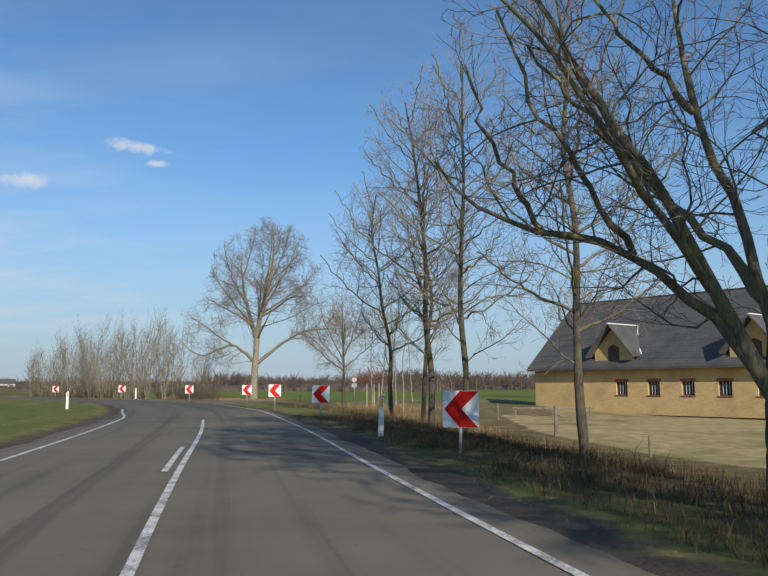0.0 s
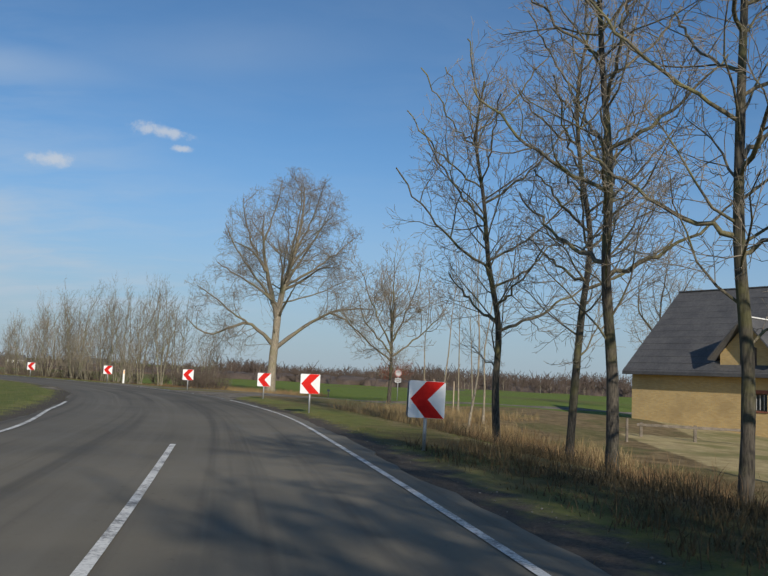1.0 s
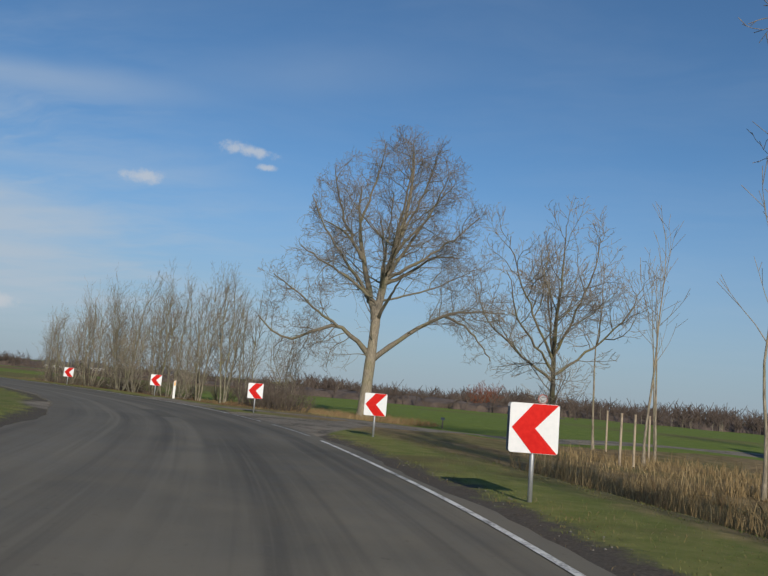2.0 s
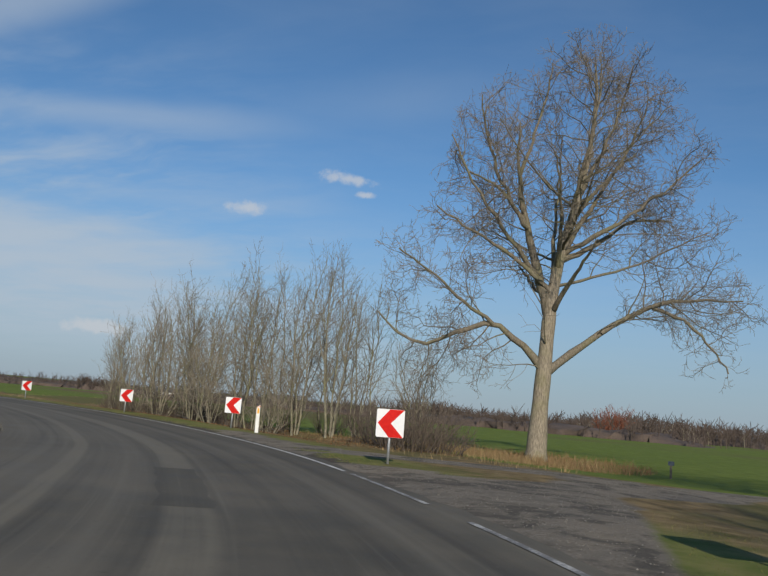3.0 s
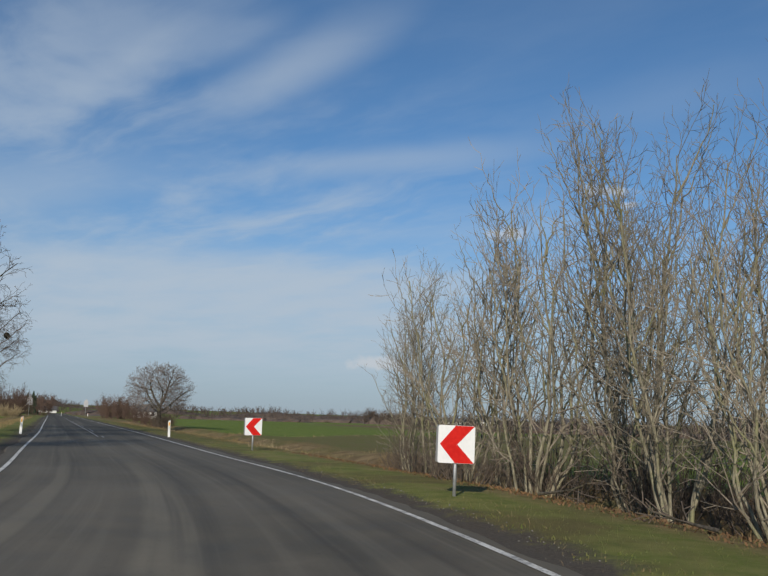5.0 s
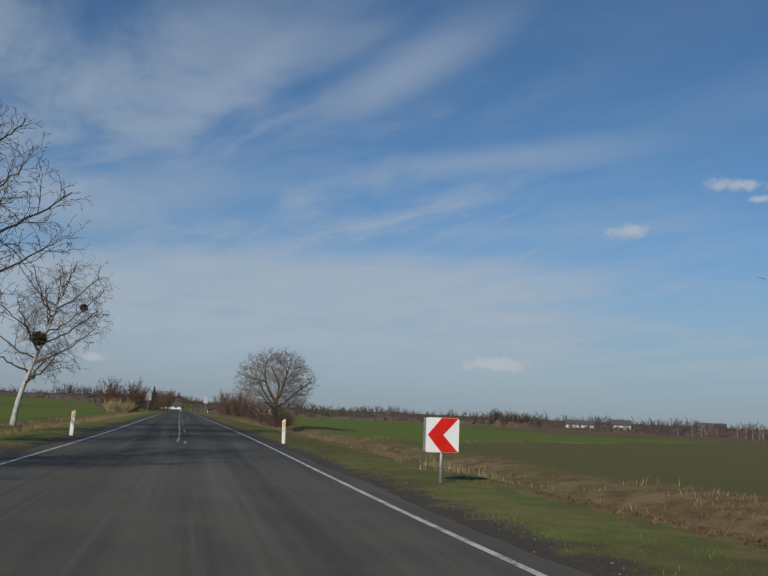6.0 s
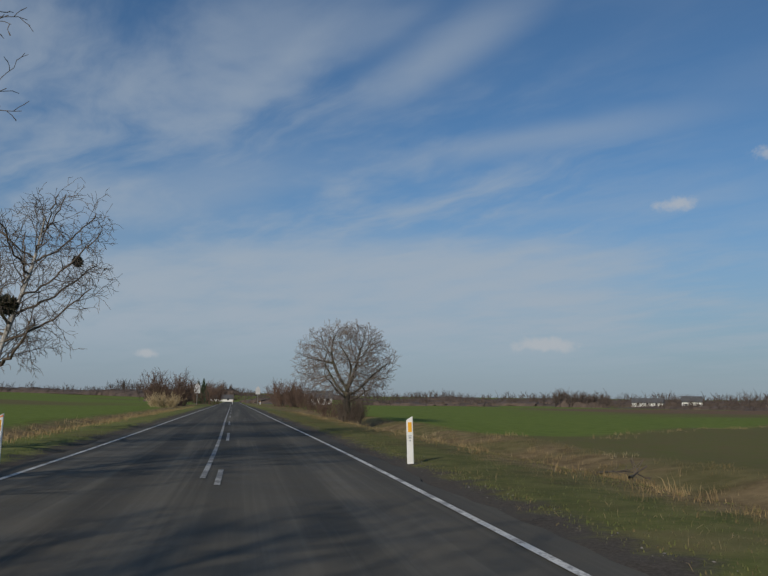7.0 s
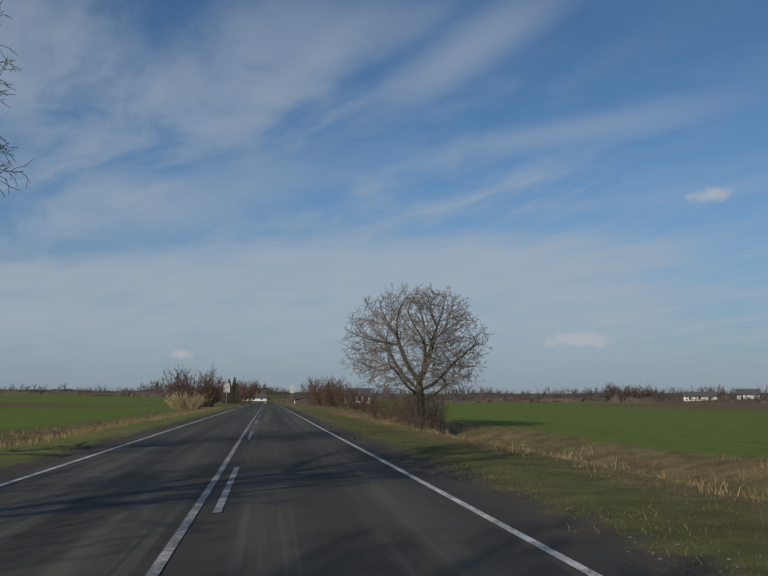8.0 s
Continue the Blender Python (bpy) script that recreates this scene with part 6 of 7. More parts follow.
def edge_post(m, h=0.92, marked=False):
    s = thing("edge_post", m, "white plastic roadside marker post with amber reflector", "marker post", "marker posts along the road")
    part("body", prism([(-0.06, -0.3), (0.06, -0.3), (0.06, h), (-0.06, h - 0.07)], -0.025, 0.025, 0.008), MAT_POST, s)
    part("reflector", prism([(-0.035, h - 0.29), (0.035, h - 0.29), (0.035, h - 0.11), (-0.035, h - 0.11)], -0.031, -0.024), MAT_AMBER, s, "amber reflector")
    if marked:
        part("text_bar", boxes((-0.03, -0.0275, h - 0.37, 0.03, -0.0245, h - 0.355), (-0.025, -0.0275, h - 0.41, 0.025, -0.0245, h - 0.385), (-0.015, -0.0275, h - 0.46, 0.015, -0.0245, h - 0.44)), MAT_STEEL, s, "small grey unreadable marks")
    else:
        part("band", prism([(-0.058, h - 0.10), (0.058, h - 0.055), (0.058, h - 0.02), (-0.058, h - 0.085)], -0.0275, -0.0245), MAT_ORANGE, s, "faded orange band")
    return s


POSTS = [(-0.07, 18.5, 0, 0.93), (-21.7, 72.6, 30, 0.96), (-59.3, 101.25, 50, 0.88), (-63.3, 95.3, 50, 0.88), (-16.0, 42.0, 25, 0.9), (-209.0, 205.5, 52, 0.95), (-215.5, 218.6, 52, 0.95)]
for x, y, a, h in POSTS:
    edge_post(Matrix.Translation((x, y, max(gz(x, y), -0.1))) @ Matrix.Rotation(radians(a), 4, "Z") @ Matrix.Rotation(radians(_rng.uniform(-2, 2)), 4, "Y"), h, x == -59.3)


def disc(r, y0, y1, z, sides=28):
    return prism([(r * math.cos(a * 2 * math.pi / sides), z + r * math.sin(a * 2 * math.pi / sides)) for a in range(sides)], y0, y1)


def round_sign(m):
    s = thing("traffic_sign", m, "round white sign with red rim above a small plate", "road sign")
    part("post", rod(0.03, -0.3, 2.05), MAT_STEEL, s, smooth=True)
    ring = part("rim", disc(0.25, -0.05, -0.03, 1.78), MAT_FADED, s, "red rim")
    part("face", disc(0.19, -0.055, -0.049, 1.78), MAT_DULL, ring, "white face")
    plate = part("plate", prism(rounded(0.22, 0.15, 0.03), -0.05, -0.03), MAT_DULL, s, "small white plate with unreadable text")
    plate.location = (0, 0, 1.28)
    part("text_bar", boxes((-0.18, -0.054, 0.05, 0.16, -0.0495, 0.08), (-0.18, -0.054, -0.03, 0.18, -0.0495, 0.0), (-0.12, -0.054, -0.1, 0.12, -0.0495, -0.07)), MAT_DARKWOOD, plate)
    return s


round_sign(Matrix.Translation((-2.6, 72.5, gz(-2.6, 72.5) + 0.1)) @ Matrix.Rotation(radians(4), 4, "Z"))


def far_sign(m):
    s = thing("warning_sign", m, "triangular sign board on a tall post seen far off", "road sign", "signs by the far road")
    part("post", rod(0.05, -0.3, 4.6), MAT_STEEL, s, smooth=True)
    part("board", prism([(-0.6, 2.6), (0.6, 2.6), (0.6, 4.0), (0.0, 4.7), (-0.6, 4.0)], -0.08, -0.05, 0.02), MAT_DULL, s)
    return s


far_sign(Matrix.Translation((-194.8, 186.3, gz(-194.8, 186.3))) @ Matrix.Rotation(radians(54), 4, "Z"))
far_sign(Matrix.Translation((-219.0, 220.5, gz(-219, 220.5))) @ Matrix.Rotation(radians(54), 4, "Z"))


# ---- the barn ----
def pierced_wall(xs, zs, thick):
    """A wall along x with a row of openings in every second bay of its middle band."""
    bm = bmesh.new()
    grid = {(i, k, s): bm.verts.new((x, s * thick, z)) for i, x in enumerate(xs) for k, z in enumerate(zs) for s in (0, 1)}
    solid = {(i, k) for i in range(len(xs) - 1) for k in range(len(zs) - 1) if not (k == 1 and i % 2 == 1)}
    for i, k in solid:
        a = [(i, k), (i + 1, k), (i + 1, k + 1), (i, k + 1)]
        bm.faces.new([grid[(*c, 0)] for c in a])
        bm.faces.new([grid[(*c, 1)] for c in reversed(a)])
        for (di, dk), e in (((0, -1), (0, 1)), ((1, 0), (1, 2)), ((0, 1), (2, 3)), ((-1, 0), (3, 0))):
            if (i + di, k + dk) not in solid:
                p, q = a[e[0]], a[e[1]]
                bm.faces.new((grid[(*p, 0)], grid[(*p, 1)], grid[(*q, 1)], grid[(*q, 0)]))
    bmesh.ops.recalc_face_normals(bm, faces=bm.faces[:])
    return bm


def barn():
    L, W, H, RISE = 34.0, 11.8, 3.55, 5.3
    m = Matrix.Translation((12.7, 69.6, gz(14, 68) - 0.02)) @ Matrix.Rotation(radians(-51), 4, "Z")
    b = thing("barn", m, "long yellow brick barn with dark roof, dormers and small windows", "barn")
    wins = [8.5 + 2.76 * k for k in range(8)]
    ww, z0, z1 = 0.50, 1.05, 2.05
    part("front_wall", pierced_wall([0.0] + [v for c in wins for v in (c - ww, c + ww)] + [L], [-0.4, z0, z1, H], 0.36), MAT_BRICK, b)
    part("back_wall", boxes((0, W - 0.36, -0.4, L, W, H)), MAT_BRICK, b)
    for x0, x1 in ((0.0, 0.36), (L - 0.36, L)):
        bm = prism([(0.36, -0.4), (W - 0.36, -0.4), (W - 0.36, H), (W / 2, H + RISE - 0.45), (0.36, H)], x0, x1)
        bm.transform(Matrix(((0, 1, 0, 0), (1, 0, 0, 0), (0, 0, 1, 0), (0, 0, 0, 1))))
        bmesh.ops.recalc_face_normals(bm, faces=bm.faces[:])
        part("gable_wall", bm, MAT_BRICK, b)
    slope = RISE / (W / 2)
    over = 0.6
    for sgn in (0, 1):
        e = (-over, H - over * slope)
        out = [(e[0], e[1] - 0.02), (W / 2, H + RISE - 0.02), (W / 2, H + RISE + 0.16), (e[0], e[1] + 0.14)]
        bm = prism(out, -0.35, L + 0.35)
        bm.transform(Matrix(((0, 1, 0, 0), (1, 0, 0, 0), (0, 0, 1, 0), (0, 0, 0, 1))))
        if sgn:
            bm.transform(Matrix.Translation((0, W, 0)) @ Matrix.Diagonal((1, -1, 1, 1)))
        bmesh.ops.recalc_face_normals(bm, faces=bm.faces[:])
        roof = part("roof", bm, MAT_SLATE, b, "dark grey slate roof")
        if not sgn:
            for k in range(26):
                y = -over + (k + 0.5) * (W / 2 + over) / 26
                z = H + y * slope
                part("slate_course", boxes((-0.36, y - 0.02, z + 0.135, L + 0.36, y + 0.2, z + 0.155)), MAT_SLATE, roof) if k % 2 == 0 else None
    part("ridge_cap", boxes((-0.36, W / 2 - 0.14, H + RISE + 0.1, L + 0.36, W / 2 + 0.14, H + RISE + 0.2), bevel=0.03), MAT_SLATE, b)
    part("gutter", boxes((-0.3, -over - 0.1, H - over * slope - 0.08, L + 0.3, -over, H - over * slope + 0.03), bevel=0.02), MAT_SLATE, b)
    for c in wins:
        win = part("window", boxes((c - ww, 0.16, z0, c - ww + 0.07, 0.24, z1), (c + ww - 0.07, 0.16, z0, c + ww, 0.24, z1), (c - ww + 0.07, 0.16, z0, c + ww - 0.07, 0.24, z0 + 0.07), (c - ww + 0.07, 0.16, z1 - 0.07, c + ww - 0.07, 0.24, z1)), MAT_DARKWOOD, b)
        part("pane", boxes((c - ww + 0.07, 0.19, z0 + 0.07, c + ww - 0.07, 0.2, z1 - 0.07)), MAT_GLASS, win)
        for k in (-1, 0, 1):
            part("bar", boxes((c + k * 0.24 - 0.02, 0.15, z0 + 0.07, c + k * 0.24 + 0.02, 0.185, z1 - 0.07)), MAT_DULL, win)
        part("sill", boxes((c - ww - 0.08, -0.06, z0 - 0.09, c + ww + 0.08, 0.0, z0), bevel=0.015), MAT_ROOF_RED, win)
        part("lintel", boxes((c - ww - 0.12, -0.012, z1, c + ww + 0.12, 0.0, z1 + 0.2)), MAT_ROOF_RED, win)
    for c in (7.9, 19.0, 29.5):
        w, top = 1.75, 2.7
        face = part("dormer_wall", prism([(c - w, H - 0.6), (c + w, H - 0.6), (c + w, H + 0.75), (c, H + top), (c - w, H + 0.75)], -0.03, 0.28), MAT_BRICK, b)
        part("hatch", prism([(c - 0.5, H - 0.3), (c + 0.5, H - 0.3), (c + 0.5, H + 1.1), (c, H + 1.35), (c - 0.5, H + 1.1)], -0.06, -0.032), MAT_DARKWOOD, face, "dark hay hatch")
        back = top / slope + 0.3
        for sgn in (-1, 1):
            V = [(c, -0.75, H + top + 0.1), (c, back, H + top + 0.1), (c + sgn * (w + 0.4), 0.4 / slope, H + 0.35), (c + sgn * (w + 0.4), -0.75, H + 0.35)]
            bm = bmesh.new()
            lo = [bm.verts.new(v) for v in V]
            hi = [bm.verts.new((v[0], v[1], v[2] + 0.12)) for v in V]
            for f in (lo, hi[::-1]):
                bm.faces.new(f)
            for k in range(4):
                bm.faces.new((lo[k], lo[(k + 1) % 4], hi[(k + 1) % 4], hi[k]))
            bmesh.ops.recalc_face_normals(bm, faces=bm.faces[:])
            part("dormer_roof", bm, MAT_SLATE, b)
            part("cheek", prism([(0.28, H - 0.3), (0.85, H + 0.6), (0.28, H + 0.7)], c + sgn * w - 0.1, c + sgn * w + 0.1), MAT_BRICK, b).rotation_euler = (0, 0, 0)
        part("ridge_flashing", boxes((c - 0.09, -0.77, H + top + 0.2, c + 0.09, back, H + top + 0.27)), MAT_TRIM, b, "white ridge flashing")
        v, q = tubes([([Vector((c + 0.1, back - 0.1, H + top + 0.25)), Vector((c + w * 0.62, 1.5, H + 1.45)), Vector((c + w + 0.4, 0.42, H + 0.52))], [0.07, 0.07, 0.07])], 6)
        mesh_part("valley_flashing", quick_mesh("valley_flashing", v, q), MAT_TRIM, b, "white valley flashing")


barn()


def fix_cheeks():
    """Cheeks are drawn as plates in the y z plane."""
    swap = Matrix(((0, 1, 0, 0), (1, 0, 0, 0), (0, 0, 1, 0), (0, 0, 0, 1)))
    for o in bpy.data.objects:
        if o.name.startswith("cheek"):
            o.data.transform(swap)
            o.data.flip_normals()


fix_cheeks()


def far_house(x, y, a, l, w, h, roof, label="small white house far across the fields"):
    s = thing("house", Matrix.Translation((x, y, gz(x, y) - 0.2)) @ Matrix.Rotation(radians(a), 4, "Z"), label, "house", "far houses")
    part("wall", boxes((-l / 2, -w / 2, 0, l / 2, w / 2, h)), MAT_WHITEWASH, s)
    bm = prism([(-w / 2 - 0.4, h - 0.1), (w / 2 + 0.4, h - 0.1), (0, h + w * 0.45)], -l / 2 - 0.3, l / 2 + 0.3)
    bm.transform(Matrix.Rotation(radians(90), 4, "Z"))
    part("roof", bm, roof, s)
    for k in (-0.3, 0.0, 0.3):
        part("window", boxes((k * l - 0.5, -w / 2 - 0.03, 0.9, k * l + 0.5, -w / 2 + 0.02, 2.1)), MAT_GLASS, s)


for x, y, a, l, w, h, roof in ((-233, 255, 48, 6, 5, 2.2, MAT_SLATE), (-243, 262, 30, 5, 4, 2.0, MAT_SLATE), (-232, 462, 20, 14, 5, 2.2, MAT_SLATE), (-214, 470, 25, 9, 6, 3.0, MAT_SLATE), (-418, 349, 54, 13, 5, 1.7, MAT_SLATE), (-180, 500, 10, 12, 7, 3, MAT_SLATE)):
    far_house(x, y, a, l, w, h, roof)


# ---- fences and small wooden things by the yard ----
def fence_post(x, y, h, r):
    s = thing("fence_post", Matrix.Translation((x, y, gz(x, y))) @ Matrix.Rotation(radians(_rng.uniform(-3, 3)), 4, "X"), "weathered wooden fence post in dry grass", "fence post", "fence posts by the yard")
    part("shaft", rod(r, -0.3, h, sides=8, r1=r * 0.85), MAT_WOOD, s)


for x, y, h, r in ((7.9, 38.3, 1.4, 0.10), (9.6, 30.2, 0.75, 0.06), (6.7, 49.0, 0.95, 0.06), (12.5, 24.0, 0.75, 0.06)):
    fence_post(x, y, h, r)


def rail_fence(x, y, a, l):
    s = thing("rail_fence", Matrix.Translation((x, y, gz(x, y))) @ Matrix.Rotation(radians(a), 4, "Z"), "low weathered wooden rail fence beside the yard", "fence")
    for k in range(3):
        part("post", boxes((k * l / 2 - 0.06, -0.06, -0.2, k * l / 2 + 0.06, 0.06, 0.62), bevel=0.01), MAT_WOOD, s)
    part("rail", boxes((-0.2, -0.09, 0.46, l + 0.2, -0.062, 0.58), bevel=0.008), MAT_WOOD, s)


rail_fence(8.3, 52.5, -8, 4.6)


# ---- grass ----
MAT_DRYTURF = blade_material("dead_turf", (0.095, 0.078, 0.036), (0.175, 0.135, 0.066), (0.13, 0.102, 0.048))
# Dead brush, its colour kept darker to carry part of the trees' shade
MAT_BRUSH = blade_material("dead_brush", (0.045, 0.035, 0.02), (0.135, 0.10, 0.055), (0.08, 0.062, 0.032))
MAT_RUSTY = blade_material("rusty_dead_grass", (0.15, 0.09, 0.045), (0.33, 0.21, 0.11), (0.22, 0.14, 0.07))

def blades(name, count, place, h0, h1, width, mat, label, category, seed, lean=0.5, clump=1):
    """Grass blades as bent slivers; place(rng, n) gives map points."""
    rng = np.random.default_rng(seed)
    xy = place(rng, count)
    if clump > 1:
        tall = np.repeat(rng.random(len(xy)) ** 1.4 * 0.75 + 0.25, clump)
        xy = np.repeat(xy, clump, 0) + rng.normal(0, 0.07, (len(xy) * clump, 2))
    n = len(xy)
    z = ground_height(xy) - 0.02
    a, h = rng.uniform(0, 6.283, n), rng.uniform(h0, h1, n) * (tall if clump > 1 else 1.0)
    w = width * rng.uniform(0.6, 1.3, n)
    tilt = lean * rng.uniform(0.1, 1.0, n)
    b = rng.uniform(0, 6.283, n)
    side = np.stack([np.cos(a) * w, np.sin(a) * w, np.zeros(n)], 1)
    out = np.stack([np.cos(b) * tilt * h, np.sin(b) * tilt * h, np.zeros(n)], 1)
    p = np.column_stack([xy, z])
    mid = p + out * 0.35 + np.column_stack([np.zeros((n, 2)), h * 0.6])
    tip = p + out + np.column_stack([np.zeros((n, 2)), h * (1 - 0.25 * tilt)])
    V = np.stack([p - side, p + side, mid + side * 0.7, mid - side * 0.7, tip], 1).reshape(-1, 3)
    i = np.arange(n) * 5
    me = quick_mesh(name, V, np.stack([i, i + 1, i + 2, i + 3], 1), np.stack([i + 3, i + 2, i + 4], 1))
    tagged(mesh_part(name, me, mat), label, category, kind="stuff")


def beside(s0, s1, e0, e1, side, power=1.0, patchy=0.0, scale=0.5, not_track=True):
    """Points along the road between two stations, e0 to e1 metres beyond the edge line."""
    def place(rng, n):
        k = rng.uniform(s0, s1, n * 3)
        e = e0 + (e1 - e0) * rng.random(n * 3) ** power
        i = k.astype(int)
        lat = side * (HALF + e)
        xy = MIDDLE[i] + (MIDDLE[i + 1] - MIDDLE[i]) * (k - i)[:, None] + RIGHTWARD[i] * lat[:, None]
        keep = np.ones(len(xy), bool)
        if patchy:
            f = np.sin(xy[:, 0] * scale * 2.1 + 0.7) * np.sin(xy[:, 1] * scale * 1.7) + 0.6 * np.sin(xy[:, 0] * scale * 4.3 + xy[:, 1] * scale * 3.1)
            keep &= f > rng.normal(patchy - 0.7, 0.35, len(xy))
        if not_track:
            keep &= side_track(xy)[1] < 0.3
        return xy[keep][:n]
    return place


S0, S1 = S(-0.5, 5), S(-115, 140)
blades("verge_grass", 52000, beside(S(-4, 31), S1, 0.75, 4.2, 1, 1.2), 0.015, 0.042, 0.006, MAT_TURF, "short green and yellowed grass on the outer verge", "grass", 11)
blades("dry_turf", 13000, beside(S(-4, 31), S1, 0.7, 4.2, 1, 1.1, 0.6), 0.02, 0.05, 0.006, MAT_DRYTURF, "short dead grass on the outer verge", "grass", 35, 0.9)
blades("verge_grass", 18000, beside(S0, S1, 0.45, 4.0, -1, 1.2), 0.025, 0.075, 0.0045, MAT_TURF, "short green and yellowed grass on the inner verge", "grass", 12)
blades("dry_grass", 2600, beside(S(-2, 24), S(-7, 44), 4.4, 8.8, 1, 1.0, 0.75, 0.7), 0.35, 1.05, 0.006, MAT_RUSTY, "tall rusty dead grass round the trees' feet", "grass", 37, 0.7, 4)
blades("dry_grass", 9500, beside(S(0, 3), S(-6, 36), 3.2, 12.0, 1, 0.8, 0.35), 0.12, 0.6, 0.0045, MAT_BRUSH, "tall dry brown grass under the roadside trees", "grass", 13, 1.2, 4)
blades("dry_grass", 3500, beside(S(-5, 36), S(-10, 49), 4.0, 11.5, 1, 1, 0.9), 0.25, 0.9, 0.008, MAT_DRY, "tall dry grass between road and field", "grass", 14, 0.6, 4)
blades("dry_grass", 1800, beside(S(-17, 63), S(-50, 93), 4.2, 8.0, 1, 1, 0.5), 0.08, 0.3, 0.006, MAT_DRY, "dry grass in the ditch under the thicket", "grass", 15, 0.8, 3)


def along(x0, y0, x1, y1, w):
    """Tufts strewn unevenly along a field boundary."""
    def place(rng, n):
        t = np.clip(np.repeat(rng.random(n // 14 + 1), 14)[:n] + rng.normal(0, 0.02, n), 0, 1)
        off = np.repeat(rng.normal(0, w, n // 14 + 1), 14)[:n] + rng.normal(0, 0.35, n)
        L = math.hypot(x1 - x0, y1 - y0)
        return np.stack([x0 + (x1 - x0) * t - (y1 - y0) / L * off, y0 + (y1 - y0) * t + (x1 - x0) / L * off], 1)
    return place


blades("dry_grass", 1000, beside(S(-50, 94), S(-112, 138), 2.8, 6.6, 1, 1, 0.9, 0.8), 0.08, 0.3, 0.005, MAT_DRY, "pale tussocks of dry grass between verge and crop", "grass", 38, 0.8, 8)
blades("dry_grass", 8500, beside(S(-46, 92), S(-118, 142), 2.2, 8.0, 1, 1, 0.35), 0.04, 0.15, 0.006, MAT_DRYTURF, "tan dry grass between the verge and the crop", "grass", 33, 0.9, 3)
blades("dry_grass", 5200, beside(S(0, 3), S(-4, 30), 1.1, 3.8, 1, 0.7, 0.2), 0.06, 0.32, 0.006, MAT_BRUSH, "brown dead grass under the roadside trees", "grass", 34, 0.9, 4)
blades("reeds", 160, along(-66.3, 111.5, -70.0, 155.0, 0.8), 0.06, 0.32, 0.006, MAT_DRY, "pale dry reeds along the field boundary", "grass", 16, 0.5, 6)
blades("reeds", 150, along(-56.5, 104.5, -84.0, 124.5, 1.0), 0.06, 0.32, 0.005, MAT_REED, "scattered pale dry tufts beside the ditch", "grass", 26, 0.6, 6)
blades("reeds", 60, along(-47.2, 95.6, -50.0, 98.2, 0.9), 0.1, 0.42, 0.0035, MAT_REED, "tall dry reeds behind a chevron sign", "grass", 27, 0.4, 6)
blades("dry_grass", 3500, beside(S(-46, 91), S(-150, 166), 2.2, 5.5, -1, 1, 0.6), 0.12, 0.4, 0.007, MAT_DRY, "dry grass tufts along the inner ditch", "grass", 17, 0.7, 3)


def round_foot(x, y, r):
    def place(rng, n):
        a, q = rng.uniform(0, 6.283, n), r * rng.random(n) ** 0.6
        return np.stack([x + np.cos(a) * q, y + np.sin(a) * q], 1)
    return place


blades("dry_grass", 900, round_foot(0.2, 58.5, 4.6), 0.15, 0.75, 0.008, MAT_DRY, "tall dry grass round the small ash and saplings", "grass", 36, 1.0, 4)
blades("dry_grass", 1300, round_foot(-13.6, 76.4, 4.2), 0.15, 0.5, 0.006, MAT_DRY, "tan dead grass on the bank before the great tree", "grass", 39, 1.0, 4)
blades("dry_grass", 1700, round_foot(-12.3, 78.0, 4.5), 0.12, 0.6, 0.006, MAT_RUSTY, "tall dry grass round the great tree's foot", "grass", 18, 1.1, 4)
bush("reed_bush", 103, (-147.0, 149.5), 1.7, 4.6, 110, MAT_REED, "pale rounded clump of tall reeds beside the road", "reeds", lean=0.9, spec=tree_spec(kids=[6, 3, 0], ang=[35, 40, 40], ratio=[0.4, 0.45, 0.4], thin=0.012, stout=0.01, seg=[0.5, 0.4, 0.3], wob=[0.12, 0.2, 0.25], ref=[1, 1.0, 0.5], shape=lambda t: 1.0))
blades("straw_litter", 2200, beside(S0, S1, 0.4, 2.0, 1, 0.8, 0.9), 0.04, 0.13, 0.0022, MAT_DRY, "pale dead straw strewn on the outer verge", "grass", 28, 2.6)
blades("dead_leaves", 9000, beside(S(-20, 67), S(-46, 91), 2.9, 7.5, 1, 1.0), 0.04, 0.10, 0.016, MAT_LITTER, "rusty fallen leaves under the thicket", "leaves", 29, 2.4)


def stones(name, count, place, r0, r1, label, seed):
    """Loose stones: small uneven lumps."""
    rng = np.random.default_rng(seed)
    xy = place(rng, count)
    n = len(xy)
    z = ground_height(xy)
    base = np.array([(1, 0, 0), (-1, 0, 0), (0, 1, 0), (0, -1, 0), (0, 0, 1), (0, 0, -1)], float)
    r = rng.uniform(r0, r1, n)
    V = base[None] * r[:, None, None] * rng.uniform(0.6, 1.3, (n, 6, 1)) * np.array([1, 1, 0.6])
    a = rng.uniform(0, 6.283, n)
    c, s_ = np.cos(a)[:, None], np.sin(a)[:, None]
    V = np.stack([V[..., 0] * c - V[..., 1] * s_, V[..., 0] * s_ + V[..., 1] * c, V[..., 2]], -1) + np.column_stack([xy, z + r * 0.2])[:, None]
    f = np.array([(0, 2, 4), (2, 1, 4), (1, 3, 4), (3, 0, 4), (2, 0, 5), (1, 2, 5), (3, 1, 5), (0, 3, 5)])
    T = (np.arange(n)[:, None, None] * 6 + f[None]).reshape(-1, 3)
    tagged(mesh_part(name, quick_mesh(name, V.reshape(-1, 3), (), T), MAT_STONE), label, "stones", kind="stuff")


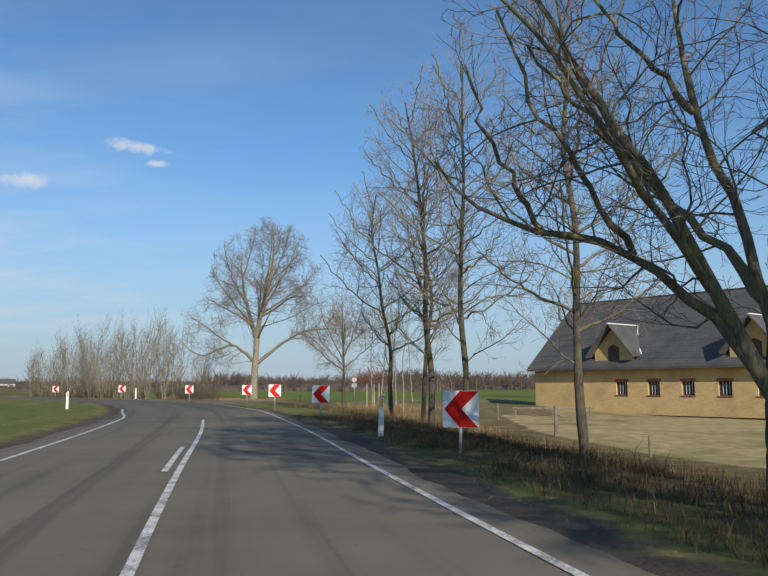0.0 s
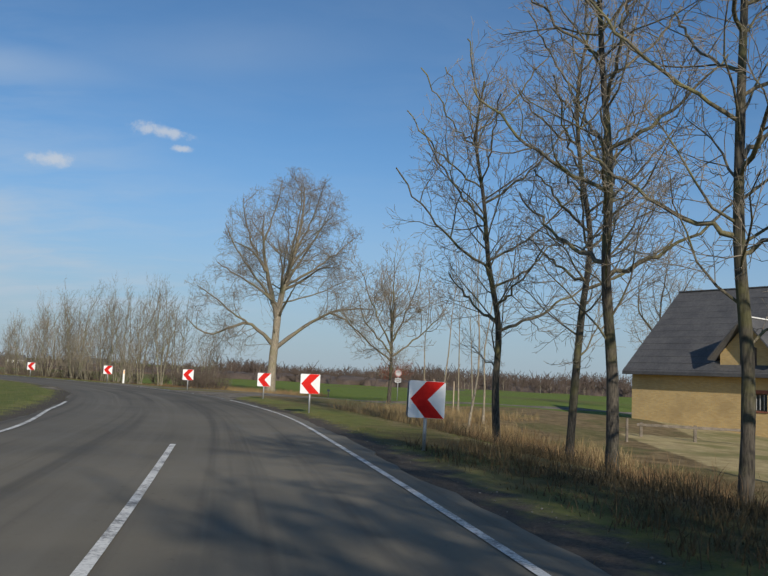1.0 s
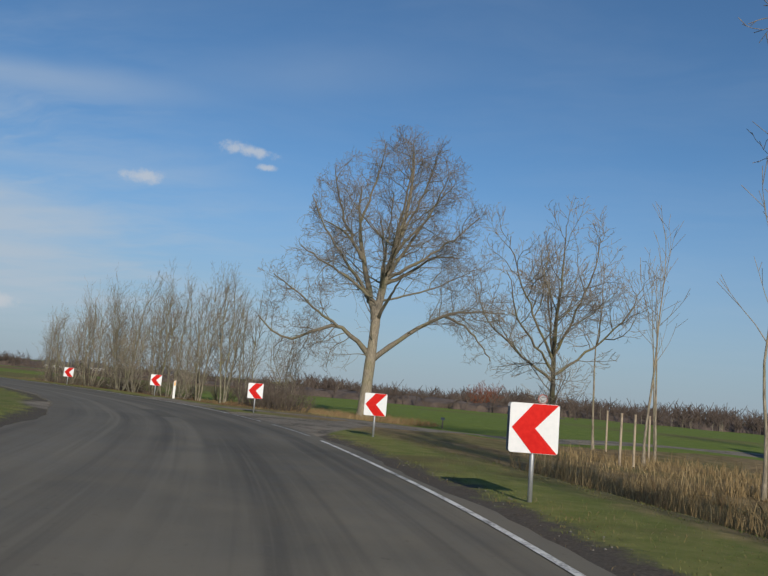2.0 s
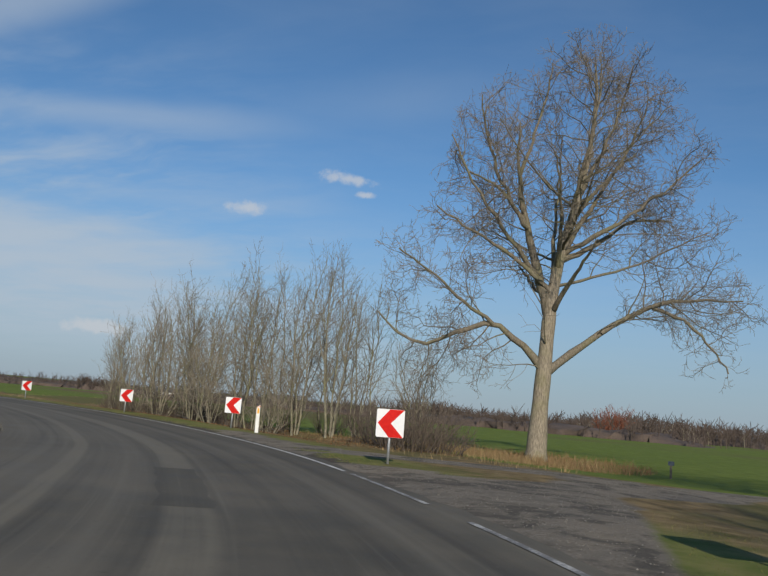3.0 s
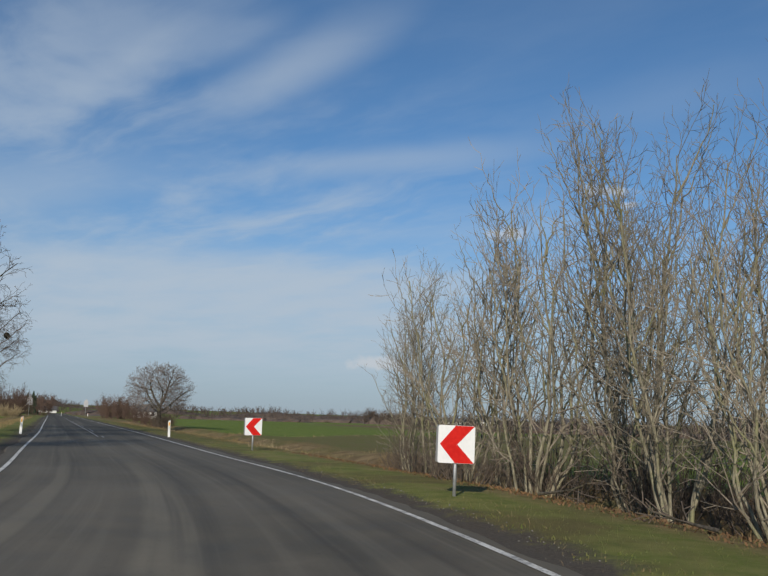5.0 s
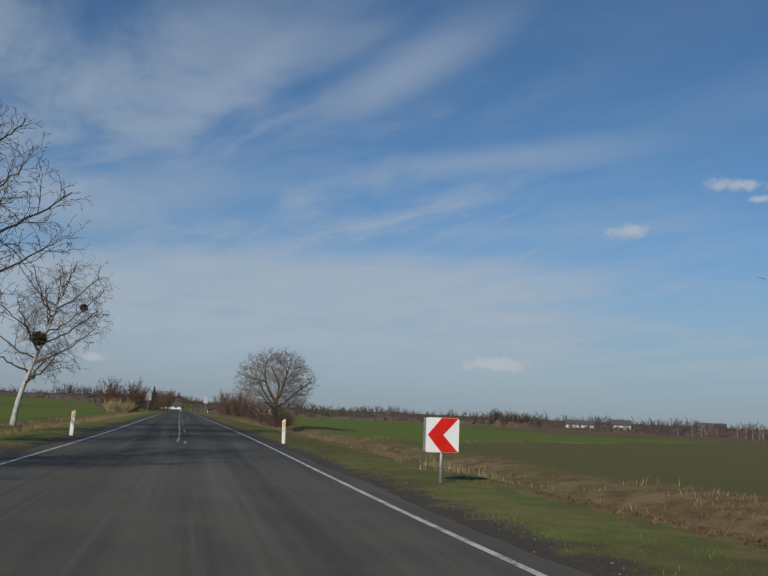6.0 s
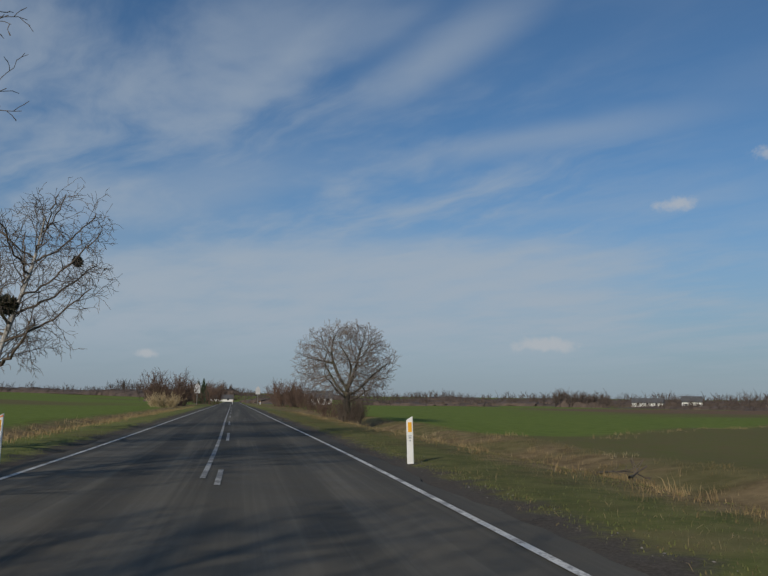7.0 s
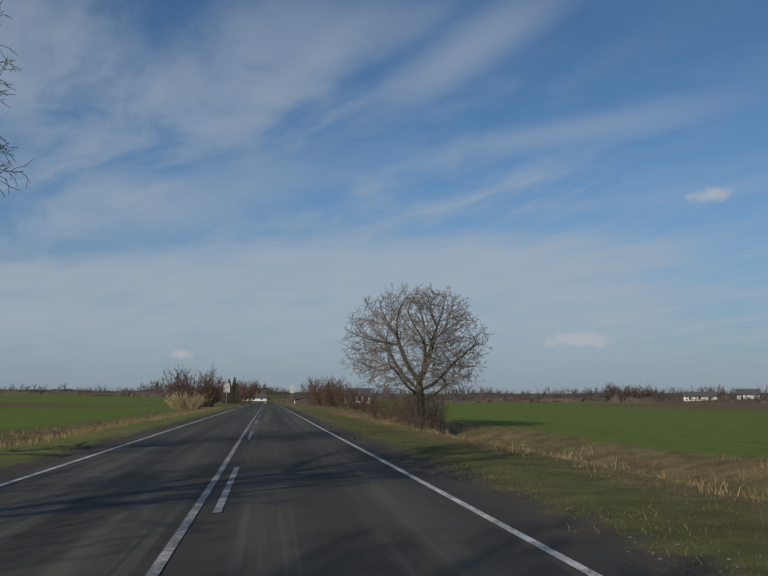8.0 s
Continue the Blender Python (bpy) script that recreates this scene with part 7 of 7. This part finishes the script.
def on_track(rng, n):
    xy = np.stack([rng.uniform(-20, -6, n * 12), rng.uniform(50, 68, n * 12)], 1)
    keep = (side_track(xy)[1] > 0.6) & (lateral(xy) > HALF + 0.4)
    return xy[keep][:n]


MAT_STONE = plain("pale_gravel", (0.10, 0.092, 0.078), (0.26, 0.24, 0.205), 5.0, 0.9)
stones("gravel", 3000, on_track, 0.005, 0.014, "loose pale gravel on the track's mouth", 31)
stones("shoulder_gravel", 2200, beside(S0, S1, 0.3, 1.1, 1, 1, 0, 1, False), 0.006, 0.018, "small stones along the gravel shoulder", 32)


def stake(x, y, h, label="pale wooden stake in rough grass"):
    s = thing("stake", Matrix.Translation((x, y, gz(x, y))) @ Matrix.Rotation(radians(_rng.uniform(-3, 3)), 4, "X"), label, "stake", "stakes by the young trees")
    part("shaft", rod(0.045, -0.3, h, sides=8, r1=0.04), MAT_STAKE, s)


MAT_STAKE = plain("pale_stake_wood", (0.28, 0.22, 0.15), (0.44, 0.36, 0.26), 4.0, 0.85)
for x, y in ((-1.2, 58.3), (-0.7, 58.6), (-0.4, 66.2), (0.6, 62.6)):
    stake(x, y, 1.7)


def fallen_branch(x, y, a, length, seed):
    rng = random.Random(seed)
    b = thing("fallen_branch", Matrix.Translation((x, y, gz(x, y) + 0.06)) @ Matrix.Rotation(radians(a), 4, "Z"), "fallen bare branch lying in the ditch", "branch", "fallen branches in the ditch")
    out = [[], [], []]
    sp = tree_spec(kids=[7, 4, 0], ang=[45, 45, 40], ratio=[0.4, 0.4, 0.4], wob=[0.08, 0.15, 0.2], up=[0.03, 0.05, 0.0], seg=[0.4, 0.3, 0.2], ref=[1, 0.8, 0.4], shape=lambda t: 1.0)
    sp["from"] = [0.25, 0.2, 0.1]
    grow(rng, out, Vector((0, 0, 0)), Vector((1, 0, 0.1)).normalized(), length, 0.03, 0, sp)
    v, q = joined_tubes(out[:1], (7,))
    mesh_part("bough", quick_mesh("bough", v, q, smooth=True), MAT_BARK, b)
    v, q = joined_tubes(out[1:], (4, 3))
    tagged(mesh_part("twig_spray", quick_mesh("twig_spray", v, q), MAT_TWIG_DARK, b), kind="stuff")


for k, (x, y, a, l) in enumerate(((-21.4, 76.6, 200, 1.6), (-24.2, 78.0, 20, 1.3), (-28.2, 80.4, 150, 1.2), (-31.6, 83.4, 330, 1.1), (-18.4, 74.4, 40, 1.4), (-57.0, 104.0, 60, 0.8), (-55.4, 102.2, 100, 0.7))):
    fallen_branch(x, y, a, l, 400 + k)


# a short blue-grey marker at the field's edge by the track
_m = thing("marker_stub", Matrix.Translation((-7.6, 75.4, gz(-7.6, 75.4))), "short blue-grey marker on a stub in rough grass", "marker post")
part("stub", rod(0.04, -0.2, 0.55, sides=8), MAT_WOOD, _m)
part("plate", prism(rounded(0.10, 0.07, 0.02), -0.02, 0.02), plain("blue_grey_plate", (0.03, 0.045, 0.07), (0.06, 0.08, 0.11), 3.0, 0.6), _m).location = (0, -0.05, 0.52)
